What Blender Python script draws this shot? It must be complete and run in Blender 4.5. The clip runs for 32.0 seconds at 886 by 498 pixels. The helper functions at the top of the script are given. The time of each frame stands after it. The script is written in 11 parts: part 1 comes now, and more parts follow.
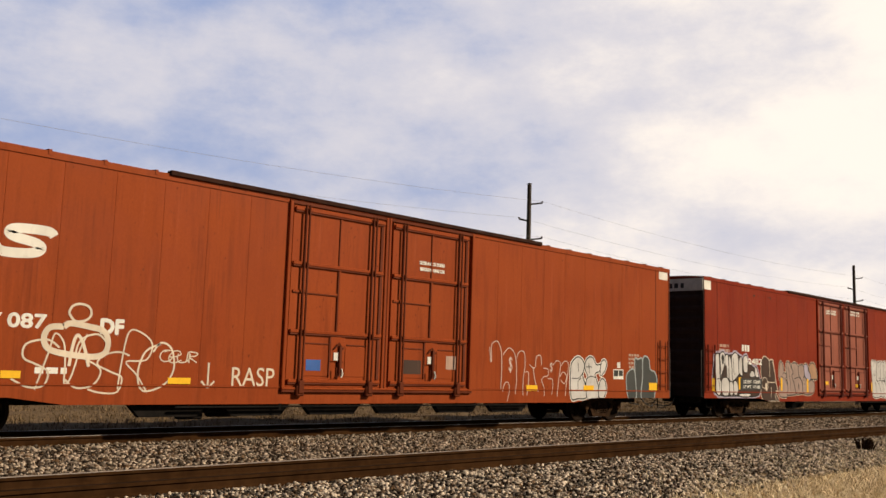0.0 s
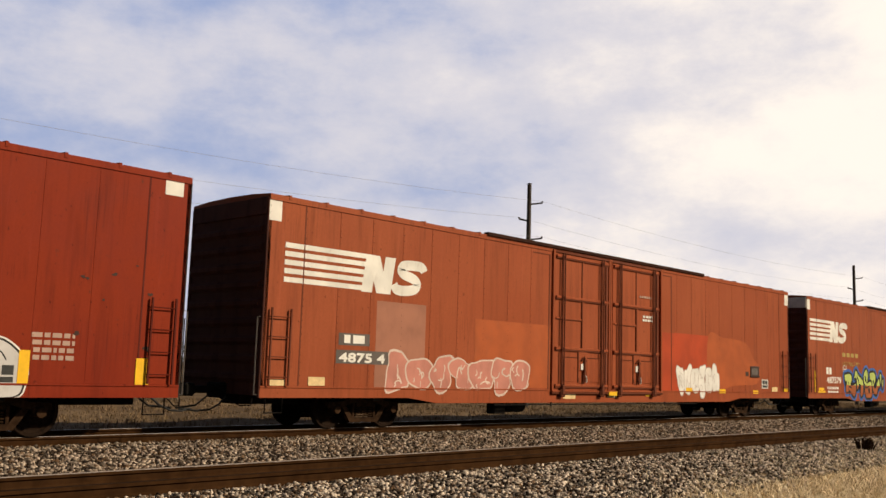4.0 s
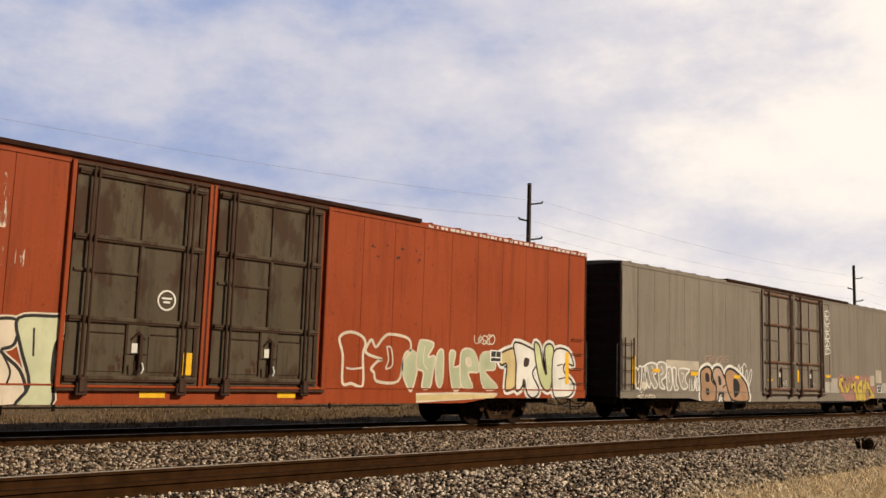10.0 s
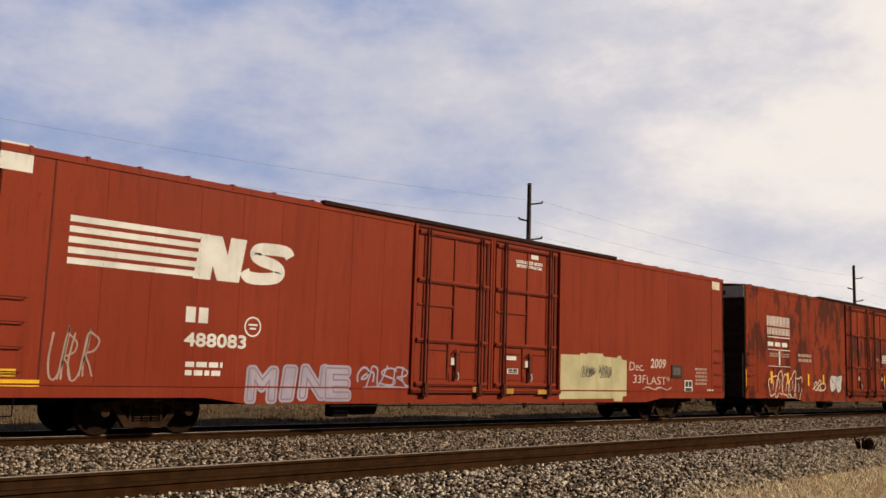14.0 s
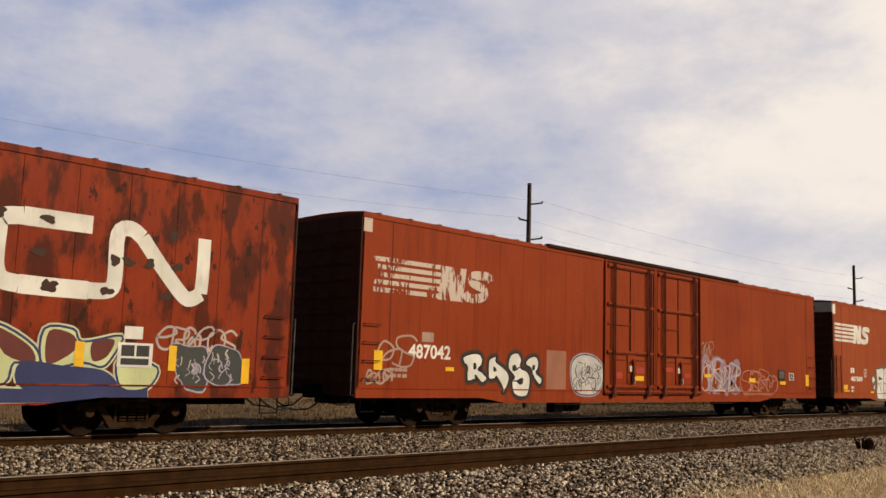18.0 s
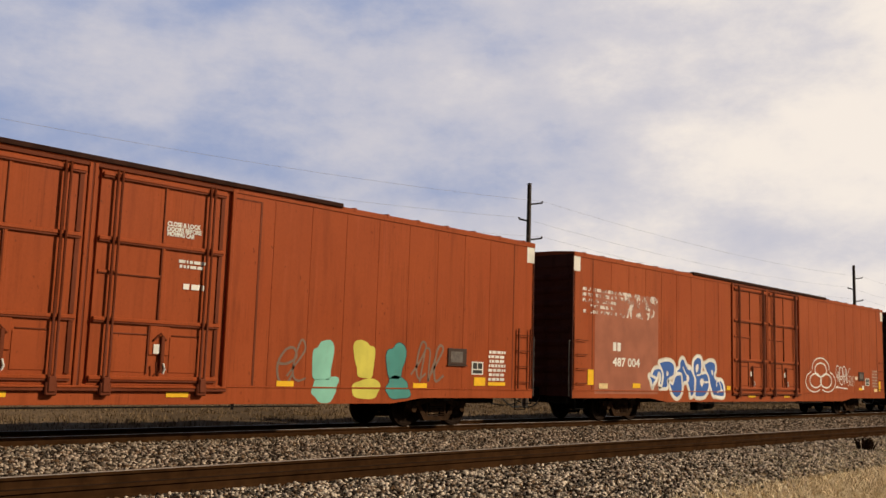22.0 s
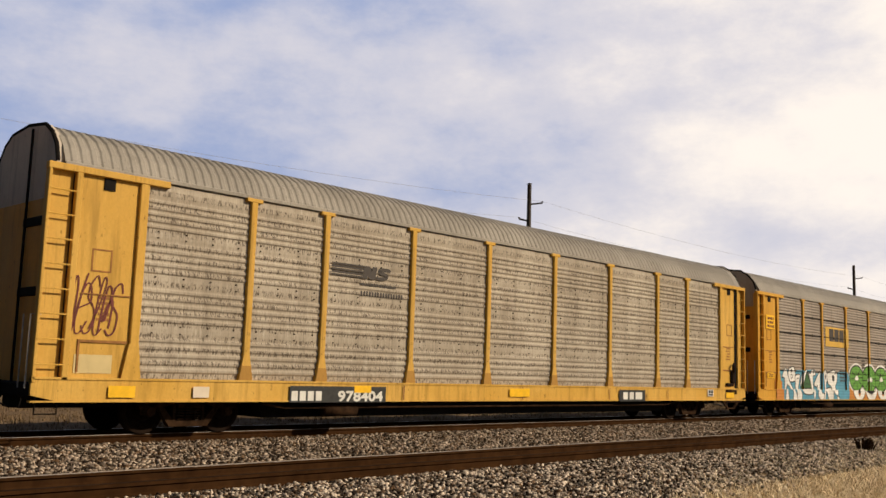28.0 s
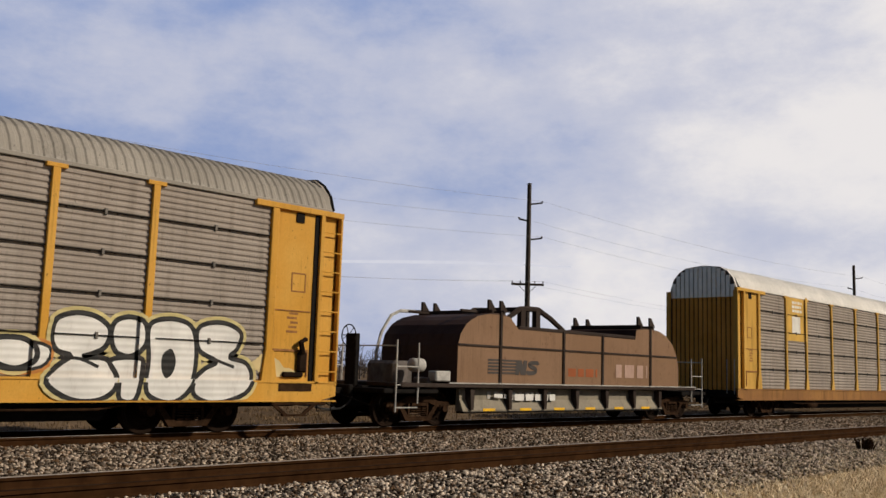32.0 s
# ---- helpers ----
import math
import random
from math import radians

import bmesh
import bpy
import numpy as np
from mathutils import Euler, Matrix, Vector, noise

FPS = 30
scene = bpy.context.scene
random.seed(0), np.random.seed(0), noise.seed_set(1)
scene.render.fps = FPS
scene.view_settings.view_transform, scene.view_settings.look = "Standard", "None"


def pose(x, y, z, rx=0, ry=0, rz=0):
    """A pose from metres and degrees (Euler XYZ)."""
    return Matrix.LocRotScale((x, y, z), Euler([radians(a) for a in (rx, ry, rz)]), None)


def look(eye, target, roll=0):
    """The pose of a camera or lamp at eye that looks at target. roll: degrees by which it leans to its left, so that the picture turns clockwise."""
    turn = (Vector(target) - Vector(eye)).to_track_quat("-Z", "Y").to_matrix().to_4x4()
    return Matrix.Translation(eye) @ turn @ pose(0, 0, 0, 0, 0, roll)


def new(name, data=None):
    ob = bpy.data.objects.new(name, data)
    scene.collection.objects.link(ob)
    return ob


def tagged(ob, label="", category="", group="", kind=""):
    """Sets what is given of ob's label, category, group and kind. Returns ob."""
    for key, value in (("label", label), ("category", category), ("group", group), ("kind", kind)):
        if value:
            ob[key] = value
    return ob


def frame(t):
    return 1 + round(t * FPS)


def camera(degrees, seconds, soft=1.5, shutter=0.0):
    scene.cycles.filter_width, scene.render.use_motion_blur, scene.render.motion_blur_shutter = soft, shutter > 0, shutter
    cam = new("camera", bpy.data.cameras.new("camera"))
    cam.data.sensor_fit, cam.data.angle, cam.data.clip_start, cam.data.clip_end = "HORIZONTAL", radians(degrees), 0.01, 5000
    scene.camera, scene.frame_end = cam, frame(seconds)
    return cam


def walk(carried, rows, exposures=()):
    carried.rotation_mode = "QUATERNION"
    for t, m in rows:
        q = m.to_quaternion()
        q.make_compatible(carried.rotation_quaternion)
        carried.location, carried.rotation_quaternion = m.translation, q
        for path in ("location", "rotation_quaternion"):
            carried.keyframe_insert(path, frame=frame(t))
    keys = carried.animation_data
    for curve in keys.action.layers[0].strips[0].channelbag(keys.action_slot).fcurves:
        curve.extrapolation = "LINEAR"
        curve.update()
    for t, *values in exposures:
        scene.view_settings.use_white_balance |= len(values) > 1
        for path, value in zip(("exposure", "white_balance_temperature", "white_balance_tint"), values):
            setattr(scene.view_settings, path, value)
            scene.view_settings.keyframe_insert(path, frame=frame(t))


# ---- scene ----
# The camera stands on a tripod beside the line and does not move.
EXPOSURE = 0.0
# the film camera closes down a little as brighter sky and paler cars come past: seconds, stops, kelvin
EXPOSURES = [(0.0, 0.0, 6900.0), (9.0, -0.02, 6850.0), (12.0, -0.11, 6680.0), (14.0, -0.20, 6620.0), (15.5, -0.20, 6800.0), (25.0, -0.22, 6850.0), (27.0, 0.0, 6850.0), (28.2, -0.06, 6750.0), (29.0, -0.20, 6600.0), (30.0, -0.30, 6300.0), (32.0, -0.30, 6150.0)]
EYE = (0.0, 0.0, 1.44)
cam = camera(50.66, 32.0, soft=1.5)
YAW, PITCH = radians(-46.18), radians(7.373)
AIM = (-math.sin(YAW) * math.cos(PITCH), math.cos(YAW) * math.cos(PITCH), EYE[2] + math.sin(PITCH))
walk(cam, [(0.0, look(EYE, AIM, 1.815)), (32.0, look(EYE, AIM, 1.815))], exposures=[(t, EXPOSURE + e, k, 10.0) for t, e, k in EXPOSURES])

# Daylight: a veiled sun, to the right of and behind the camera.
SUN_AZ, SUN_EL = radians(-58.0), radians(33.0)     # azimuth from +x towards +y
world = bpy.data.worlds.new("sky")
scene.world = world
world.use_nodes = True
wn, wl = world.node_tree.nodes, world.node_tree.links
wn.clear()
sky = wn.new("ShaderNodeTexSky")
sky.sky_type, sky.sun_disc = "NISHITA", False
sky.sun_elevation, sky.sun_rotation = SUN_EL, radians(90.0) - SUN_AZ
sky.air_density, sky.dust_density, sky.ozone_density = 1.0, 1.2, 1.5
bg = wn.new("ShaderNodeBackground")
bg.inputs["Strength"].default_value = 0.036
wo = wn.new("ShaderNodeOutputWorld")
wl.new(sky.outputs[0], bg.inputs[0])
wl.new(bg.outputs[0], wo.inputs[0])
sun = new("sun", bpy.data.lights.new("sun", "SUN"))
sun.data.energy, sun.data.angle, sun.data.color = 4.5, radians(1.0), (1.0, 0.86, 0.66)
sun_way = Vector((math.cos(SUN_AZ) * math.cos(SUN_EL), math.sin(SUN_AZ) * math.cos(SUN_EL), math.sin(SUN_EL)))
sun.matrix_world = look(sun_way * 100, (0, 0, 0))


CLOUD_GLOW = 1.10
# soft patches of cloud (or gaps): across, up, width, height, amount
PUFFS = [(0.02, 0.30, 0.07, 0.045, -0.22), (0.20, 0.25, 0.18, 0.04, -0.26), (0.42, 0.21, 0.16, 0.04, -0.24), (0.20, 0.36, 0.20, 0.06, 0.34), (0.02, 0.43, 0.06, 0.04, -0.15),
         (0.50, 0.33, 0.10, 0.03, 0.15), (0.56, 0.38, 0.10, 0.03, -0.15), (0.86, 0.165, 0.06, 0.022, -0.20), (0.70, 0.285, 0.05, 0.02, -0.14), (0.10, 0.06, 0.3, 0.06, 0.12), (0.92, 0.22, 0.26, 0.10, 0.24), (0.70, 0.10, 0.25, 0.05, 0.18), (0.36, 0.44, 0.12, 0.05, -0.10)]


# ---- materials ----
def nodes_of(name):
    m = bpy.data.materials.new(name)
    m.use_nodes = True
    nt = m.node_tree
    b = nt.nodes["Principled BSDF"]
    return m, nt.nodes, nt.links, b


def mix_rgb(n, l, fac, a, b, mode="MIX"):
    """A colour mix; a, b and fac may be sockets or values."""
    x = n.new("ShaderNodeMix")
    x.data_type, x.blend_type = "RGBA", mode
    for s, v in ((x.inputs[0], fac), (x.inputs[6], a), (x.inputs[7], b)):
        if isinstance(v, bpy.types.NodeSocket):
            l.new(v, s)
        else:
            s.default_value = v if isinstance(v, float) else (*v, 1.0)
    return x.outputs[2]


def noise_of(n, l, coord, scale, stretch=(1, 1, 1), detail=4.0, rough=0.6, shift=(0, 0, 0)):
    mp = n.new("ShaderNodeMapping")
    mp.inputs["Scale"].default_value = stretch
    mp.inputs["Location"].default_value = shift
    l.new(coord, mp.inputs[0])
    t = n.new("ShaderNodeTexNoise")
    t.inputs["Scale"].default_value, t.inputs["Detail"].default_value, t.inputs["Roughness"].default_value = scale, detail, rough
    l.new(mp.outputs[0], t.inputs["Vector"])
    return t.outputs["Fac"]


def ramp_of(n, l, fac, lo, hi, a=0.0, b=1.0):
    r = n.new("ShaderNodeMapRange")
    r.interpolation_type = "SMOOTHSTEP"
    for k, v in zip(("From Min", "From Max", "To Min", "To Max"), (lo, hi, a, b)):
        r.inputs[k].default_value = v
    l.new(fac, r.inputs["Value"])
    return r.outputs[0]


def bump_of(n, l, b, height, strength=0.3, dist=0.01):
    x = n.new("ShaderNodeBump")
    x.inputs["Strength"].default_value, x.inputs["Distance"].default_value = strength, dist
    l.new(height, x.inputs["Height"])
    l.new(x.outputs[0], b.inputs["Normal"])


def paint(name, colour, faded=None, rust=0.25, rough=0.55, seed=0.0, streaks=0.5, metal=0.0, peel=0.0, peel_colour=(0.05, 0.022, 0.015)):
    """Weathered paint on steel: faded at a large scale, streaked downwards, with rust spots and grime."""
    m, n, l, b = nodes_of(name)
    co = n.new("ShaderNodeTexCoord").outputs["Object"]
    faded = faded or tuple(min(1.0, c * 1.25 + 0.02) for c in colour)
    dark = tuple(c * 0.55 for c in colour)
    sh = (seed * 3.7, seed * 1.3, seed * 2.1)
    big = noise_of(n, l, co, 0.55, (1, 1, 1), 5.0, 0.6, sh)
    c = mix_rgb(n, l, ramp_of(n, l, big, 0.35, 0.7), colour, faded)
    drip = noise_of(n, l, co, 2.2, (1.8, 1.8, 0.16), 5.0, 0.65, sh)
    c = mix_rgb(n, l, ramp_of(n, l, drip, 0.48, 0.70, 0.0, streaks * 0.95), c, dark)
    pale = noise_of(n, l, co, 3.5, (2.2, 2.2, 0.12), 4.0, 0.6, (sh[1], sh[2], sh[0]))
    c = mix_rgb(n, l, ramp_of(n, l, pale, 0.56, 0.78, 0.0, 0.22), c, tuple(min(1.0, v * 1.5 + 0.03) for v in colour))
    fine = noise_of(n, l, co, 26.0, (1, 1, 0.6), 3.0, 0.7, sh)
    c = mix_rgb(n, l, ramp_of(n, l, fine, 0.3, 0.75, 0.0, 0.22), c, dark)
    scuff = noise_of(n, l, co, 9.0, (3.0, 3.0, 0.08), 3.0, 0.55, (sh[2], sh[1], sh[0]))
    patch = noise_of(n, l, co, 0.9, (1, 1, 1), 2.0, 0.5, (sh[1], sh[0], sh[2]))
    both = n.new("ShaderNodeMath")
    both.operation = "MULTIPLY"
    l.new(ramp_of(n, l, scuff, 0.52, 0.66), both.inputs[0])
    l.new(ramp_of(n, l, patch, 0.48, 0.66, 0.0, 0.32), both.inputs[1])
    c = mix_rgb(n, l, both.outputs[0], c, tuple(v * 0.32 for v in colour))
    speck = noise_of(n, l, co, 14.0, (1, 1, 0.5), 2.0, 0.5, (sh[0], sh[2], sh[1]))
    c = mix_rgb(n, l, ramp_of(n, l, speck, 0.70, 0.76, 0.0, 0.7), c, tuple(v * 0.3 for v in colour))
    if rust > 0:
        spot = noise_of(n, l, co, 4.5, (1, 1, 0.7), 6.0, 0.72, (sh[2], sh[0], sh[1]))
        c = mix_rgb(n, l, ramp_of(n, l, spot, 0.68 - 0.1 * rust, 0.74, 0.0, 0.85), c, (0.07, 0.026, 0.014))
    if peel > 0:
        flake = noise_of(n, l, co, 1.25, (1.3, 1.3, 0.55), 5.0, 0.55, sh)
        c = mix_rgb(n, l, ramp_of(n, l, flake, 0.60 - 0.14 * peel, 0.70 - 0.14 * peel, 0.0, 0.80), c, tuple(0.7 * v + 0.09 * w for v, w in zip(peel_colour, colour)))
        chip = noise_of(n, l, co, 3.4, (1.2, 1.2, 0.7), 4.0, 0.6, (sh[1], sh[1], sh[0]))
        c = mix_rgb(n, l, ramp_of(n, l, chip, 0.69 - 0.08 * peel, 0.72 - 0.08 * peel, 0.0, 0.85), c, peel_colour)
    rnd = n.new("ShaderNodeObjectInfo").outputs["Random"]
    c = mix_rgb(n, l, ramp_of(n, l, rnd, 0.0, 1.0, 0.0, 0.16), c, tuple(v * 0.6 for v in colour))
    l.new(c, b.inputs["Base Color"])
    l.new(ramp_of(n, l, big, 0.3, 0.7, rough - 0.08, rough + 0.12), b.inputs["Roughness"])
    b.inputs["Metallic"].default_value = metal
    b.inputs["Specular IOR Level"].default_value = 0.13
    bump_of(n, l, b, big, 0.40, 0.03)
    return m


def plain(name, colour, rough=0.6, metal=0.0, vary=0.3, scale=8.0, spec=0.35):
    """A small surface: one colour with grain and grime."""
    m, n, l, b = nodes_of(name)
    co = n.new("ShaderNodeTexCoord").outputs["Object"]
    a = noise_of(n, l, co, scale, (1, 1, 1), 5.0, 0.65)
    c = mix_rgb(n, l, ramp_of(n, l, a, 0.3, 0.72), tuple(v * (1 - vary) for v in colour), tuple(min(1, v * (1 + vary * 0.5)) for v in colour))
    l.new(c, b.inputs["Base Color"])
    b.inputs["Roughness"].default_value, b.inputs["Metallic"].default_value = rough, metal
    b.inputs["Specular IOR Level"].default_value = spec
    return m


def sprayed(name, colour, wear=0.35, seed=0.0):
    """Spray paint or stencil paint, worn through in small streaks."""
    m, n, l, b = nodes_of(name)
    co = n.new("ShaderNodeTexCoord").outputs["Object"]
    a = noise_of(n, l, co, 5.0, (1.2, 1, 0.35), 6.0, 0.75, (seed, seed, seed))
    g = noise_of(n, l, co, 1.4, (1, 1, 1), 3.0, 0.5, (seed, 0, seed))
    c = mix_rgb(n, l, ramp_of(n, l, g, 0.3, 0.7), tuple(v * 0.78 for v in colour), colour)
    c = mix_rgb(n, l, ramp_of(n, l, a, 0.5, 0.75, 0.0, wear), c, (0.16, 0.075, 0.05))
    l.new(c, b.inputs["Base Color"])
    b.inputs["Roughness"].default_value = 0.6
    b.inputs["Specular IOR Level"].default_value = 0.25
    return m


def flaked(name, colour, share=0.5, seed=0.0, stretch=(1.6, 1, 0.45), scale=3.0):
    """Old lettering, most of it flaked off: holes let the paint below show."""
    m, n, l, b = nodes_of(name)
    co = n.new("ShaderNodeTexCoord").outputs["Object"]
    a = noise_of(n, l, co, scale, stretch, 6.0, 0.7, (seed, seed, seed))
    b.inputs["Base Color"].default_value = (*colour, 1)
    b.inputs["Roughness"].default_value = 0.65
    l.new(ramp_of(n, l, a, 0.5 + 0.2 * (0.5 - share) - 0.03, 0.5 + 0.2 * (0.5 - share) + 0.05), b.inputs["Alpha"])
    return m


M = {}
M["black"] = plain("black_steel", (0.009, 0.007, 0.006), 0.8, 0.0, 0.5, 6.0, 0.12)
M["truck"] = plain("dirty_cast_steel", (0.040, 0.021, 0.011), 0.9, 0.0, 0.55, 5.0, 0.05)
M["wheel"] = plain("wheel_steel", (0.018, 0.010, 0.006), 0.8, 0.0, 0.4, 6.0, 0.06)
M["tread"] = plain("polished_steel", (0.45, 0.42, 0.40), 0.35, 0.9, 0.2, 6.0)
M["white"] = sprayed("white_stencil", (0.80, 0.78, 0.73), 0.25)
M["white_bright"] = sprayed("white_sheet", (0.85, 0.84, 0.80), 0.1, 2.0)
M["yellow"] = plain("yellow_reflector", (0.85, 0.48, 0.02), 0.4, 0.0, 0.12, 5.0)
M["pale_yellow"] = plain("faded_reflector", (0.75, 0.55, 0.28), 0.5, 0.0, 0.2, 5.0)
M["dark_plate"] = plain("dark_plate", (0.035, 0.035, 0.035), 0.5)
M["hose"] = plain("rubber_hose", (0.02, 0.02, 0.02), 0.6)


# ---- building helpers ----
class Shape:
    """A mesh in the making: boxes, tubes, prisms and sheets, added one by one."""

    def __init__(self):
        self.v, self.f = [], []

    def add(self, verts, faces):
        k = len(self.v)
        self.v += [tuple(p) for p in verts]
        self.f += [tuple(i + k for i in f) for f in faces]
        return self

    def box(self, x0, x1, y0, y1, z0, z1, bevel=0.0):
        if bevel > 0:
            c = min(bevel, (x1 - x0) / 2.1, (y1 - y0) / 2.1, (z1 - z0) / 2.1)
            vs, idx = [], {}
            lo, hi = (x0, y0, z0), (x1, y1, z1)
            for sx in (0, 1):
                for sy in (0, 1):
                    for sz in (0, 1):
                        s = (sx, sy, sz)
                        for ax in range(3):
                            p = [hi[i] - c if s[i] else lo[i] + c for i in range(3)]
                            p[ax] = hi[ax] if s[ax] else lo[ax]
                            idx[s, ax] = len(vs)
                            vs.append(p)
            fs = []
            for ax in range(3):
                u, w = [i for i in range(3) if i != ax]
                for sd in (0, 1):
                    ring = []
                    for a, bb in ((0, 0), (1, 0), (1, 1), (0, 1)):
                        s = [0, 0, 0]
                        s[ax], s[u], s[w] = sd, a, bb
                        ring.append(idx[tuple(s), ax])
                    fs.append(ring if (sd == 1) == (ax != 1) else ring[::-1])
            for ax in range(3):          # edges run along ax
                u, w = [i for i in range(3) if i != ax]
                for a in (0, 1):
                    for bb in (0, 1):
                        s0, s1 = [0, 0, 0], [0, 0, 0]
                        s0[u] = s1[u] = a
                        s0[w] = s1[w] = bb
                        s1[ax] = 1
                        fs.append([idx[tuple(s0), u], idx[tuple(s1), u], idx[tuple(s1), w], idx[tuple(s0), w]])
            for sx in (0, 1):
                for sy in (0, 1):
                    for sz in (0, 1):
                        fs.append([idx[(sx, sy, sz), a] for a in range(3)])
            return self.add(vs, fs)
        vs = [(x, y, z) for z in (z0, z1) for y in (y0, y1) for x in (x0, x1)]
        return self.add(vs, [(0, 2, 3, 1), (4, 5, 7, 6), (0, 1, 5, 4), (2, 6, 7, 3), (0, 4, 6, 2), (1, 3, 7, 5)])

    def tube(self, pts, r, n=6):
        pts = [Vector(p) for p in pts]
        vs, fs = [], []
        for i, p in enumerate(pts):
            d = (pts[min(i + 1, len(pts) - 1)] - pts[max(i - 1, 0)]).normalized()
            a = d.cross(Vector((0.13, 0.31, 0.94)))
            if a.length < 0.1:
                a = d.cross(Vector((1, 0, 0)))
            a.normalize()
            b = d.cross(a)
            rr = r[i] if isinstance(r, (list, tuple)) else r
            vs += [p + (a * math.cos(t) + b * math.sin(t)) * rr for t in (2 * math.pi * k / n for k in range(n))]
        for i in range(len(pts) - 1):
            for k in range(n):
                fs.append((i * n + k, i * n + (k + 1) % n, (i + 1) * n + (k + 1) % n, (i + 1) * n + k))
        fs += [tuple(range(n))[::-1], tuple((len(pts) - 1) * n + k for k in range(n))]
        return self.add(vs, fs)

    def lathe_y(self, prof, x, z, n=24):
        """Turned about an axle along y: prof rows are (y, radius)."""
        vs, fs = [], []
        for y, r in prof:
            vs += [(x + r * math.cos(2 * math.pi * k / n), y, z + r * math.sin(2 * math.pi * k / n)) for k in range(n)]
        for i in range(len(prof) - 1):
            for k in range(n):
                fs.append((i * n + k, (i + 1) * n + k, (i + 1) * n + (k + 1) % n, i * n + (k + 1) % n))
        fs += [tuple(range(n)), tuple((len(prof) - 1) * n + k for k in range(n))[::-1]]
        return self.add(vs, fs)

    def prism(self, outline, y0, y1):
        """An outline of (x, z) pulled from y0 to y1."""
        n = len(outline)
        vs = [(x, y0, z) for x, z in outline] + [(x, y1, z) for x, z in outline]
        fs = [tuple(range(n)), tuple(range(2 * n - 1, n - 1, -1))]
        fs += [(i, i + n, (i + 1) % n + n, (i + 1) % n) for i in range(n)]
        return self.add(vs, fs)

    def bar_x(self, outline, x0, x1):
        """An outline of (y, z) pulled from x0 to x1."""
        n = len(outline)
        vs = [(x0, y, z) for y, z in outline] + [(x1, y, z) for y, z in outline]
        fs = [tuple(range(n)), tuple(range(2 * n - 1, n - 1, -1))]
        fs += [(i, i + n, (i + 1) % n + n, (i + 1) % n) for i in range(n)]
        return self.add(vs, fs)

    def mesh(self, name, mat, smooth=False):
        me = bpy.data.meshes.new(name)
        me.from_pydata(self.v, [], self.f)
        bm = bmesh.new()
        bm.from_mesh(me)
        bmesh.ops.recalc_face_normals(bm, faces=bm.faces)
        bm.to_mesh(me)
        bm.free()
        if mat:
            me.materials.append(mat)
        if smooth:
            me.polygons.foreach_set("use_smooth", [True] * len(me.polygons))
        return me


def part(name, shape, mat, parent, label="", at=None, smooth=False):
    """Links a shape (or a mesh) as one object under a thing or a part."""
    me = shape if isinstance(shape, bpy.types.Mesh) else shape.mesh(name, mat, smooth)
    ob = new(name, me)
    ob.parent = parent
    if at is not None:
        ob.matrix_basis = at
    return tagged(ob, label)


def thing(name, shape, mat, label, category, group="", kind="", smooth=False):
    ob = new(name, shape.mesh(name, mat, smooth) if shape else None)
    return tagged(ob, label, category, group, kind)
# ---- ground, ballast, tracks ----
TRAIN_Y, NEAR_Y = 18.095, 11.30       # centre lines of the two tracks; rail heads at z = 0
BED = -0.20


def ground_height(x, y):
    """The bed of the tracks, its shoulder, and the land on both sides."""
    edge = 8.1 + 0.02 * (x - 14)
    if y < edge:
        d = edge - y
        return BED - 0.01 - 0.03 * min(d, 2.0) - 0.04 * max(0.0, d - 2.0)
    if y > 20.6:
        d = y - 20.6
        return BED - 0.12 * min(d, 1.6) - 0.004 * max(0.0, min(d - 1.6, 60.0)) + 0.004 * max(0.0, min(d - 60.0, 600.0))
    return BED


m, n, l, b = nodes_of("dry_ground")
co = n.new("ShaderNodeTexCoord").outputs["Object"]
g1 = noise_of(n, l, co, 0.12, (1, 1, 1), 6.0, 0.6)
g2 = noise_of(n, l, co, 6.0, (1, 1, 1), 6.0, 0.75)
c = mix_rgb(n, l, ramp_of(n, l, g1, 0.35, 0.65), (0.12, 0.080, 0.046), (0.22, 0.150, 0.088))
c = mix_rgb(n, l, ramp_of(n, l, g2, 0.35, 0.7, 0.0, 0.6), c, (0.050, 0.033, 0.019))
verge = mix_rgb(n, l, ramp_of(n, l, g2, 0.35, 0.7), (0.30, 0.21, 0.11), (0.62, 0.47, 0.27))
sx = n.new("ShaderNodeSeparateXYZ")
l.new(co, sx.inputs[0])
c = mix_rgb(n, l, ramp_of(n, l, sx.outputs[1], 11.0, 13.0), verge, c)
l.new(c, b.inputs["Base Color"])
b.inputs["Roughness"].default_value = 0.95
b.inputs["Specular IOR Level"].default_value = 0.02
bump_of(n, l, b, g2, 0.6, 0.06)
M["earth"] = m

m, n, l, b = nodes_of("ballast_bed")
co = n.new("ShaderNodeTexCoord").outputs["Object"]
v = n.new("ShaderNodeTexVoronoi")
v.inputs["Scale"].default_value = 17.0
l.new(co, v.inputs["Vector"])
hsv = n.new("ShaderNodeSeparateColor")
l.new(v.outputs["Color"], hsv.inputs[0])
# near-black on purpose: shade in the gaps between stones, put into the colour
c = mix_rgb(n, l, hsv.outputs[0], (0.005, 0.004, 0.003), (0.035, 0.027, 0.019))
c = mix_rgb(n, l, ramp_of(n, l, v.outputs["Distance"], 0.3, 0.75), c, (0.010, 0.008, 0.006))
l.new(c, b.inputs["Base Color"])
b.inputs["Roughness"].default_value = 0.9
b.inputs["Specular IOR Level"].default_value = 0.06
bump_of(n, l, b, v.outputs["Distance"], -1.0, 0.05)
M["bed"] = m


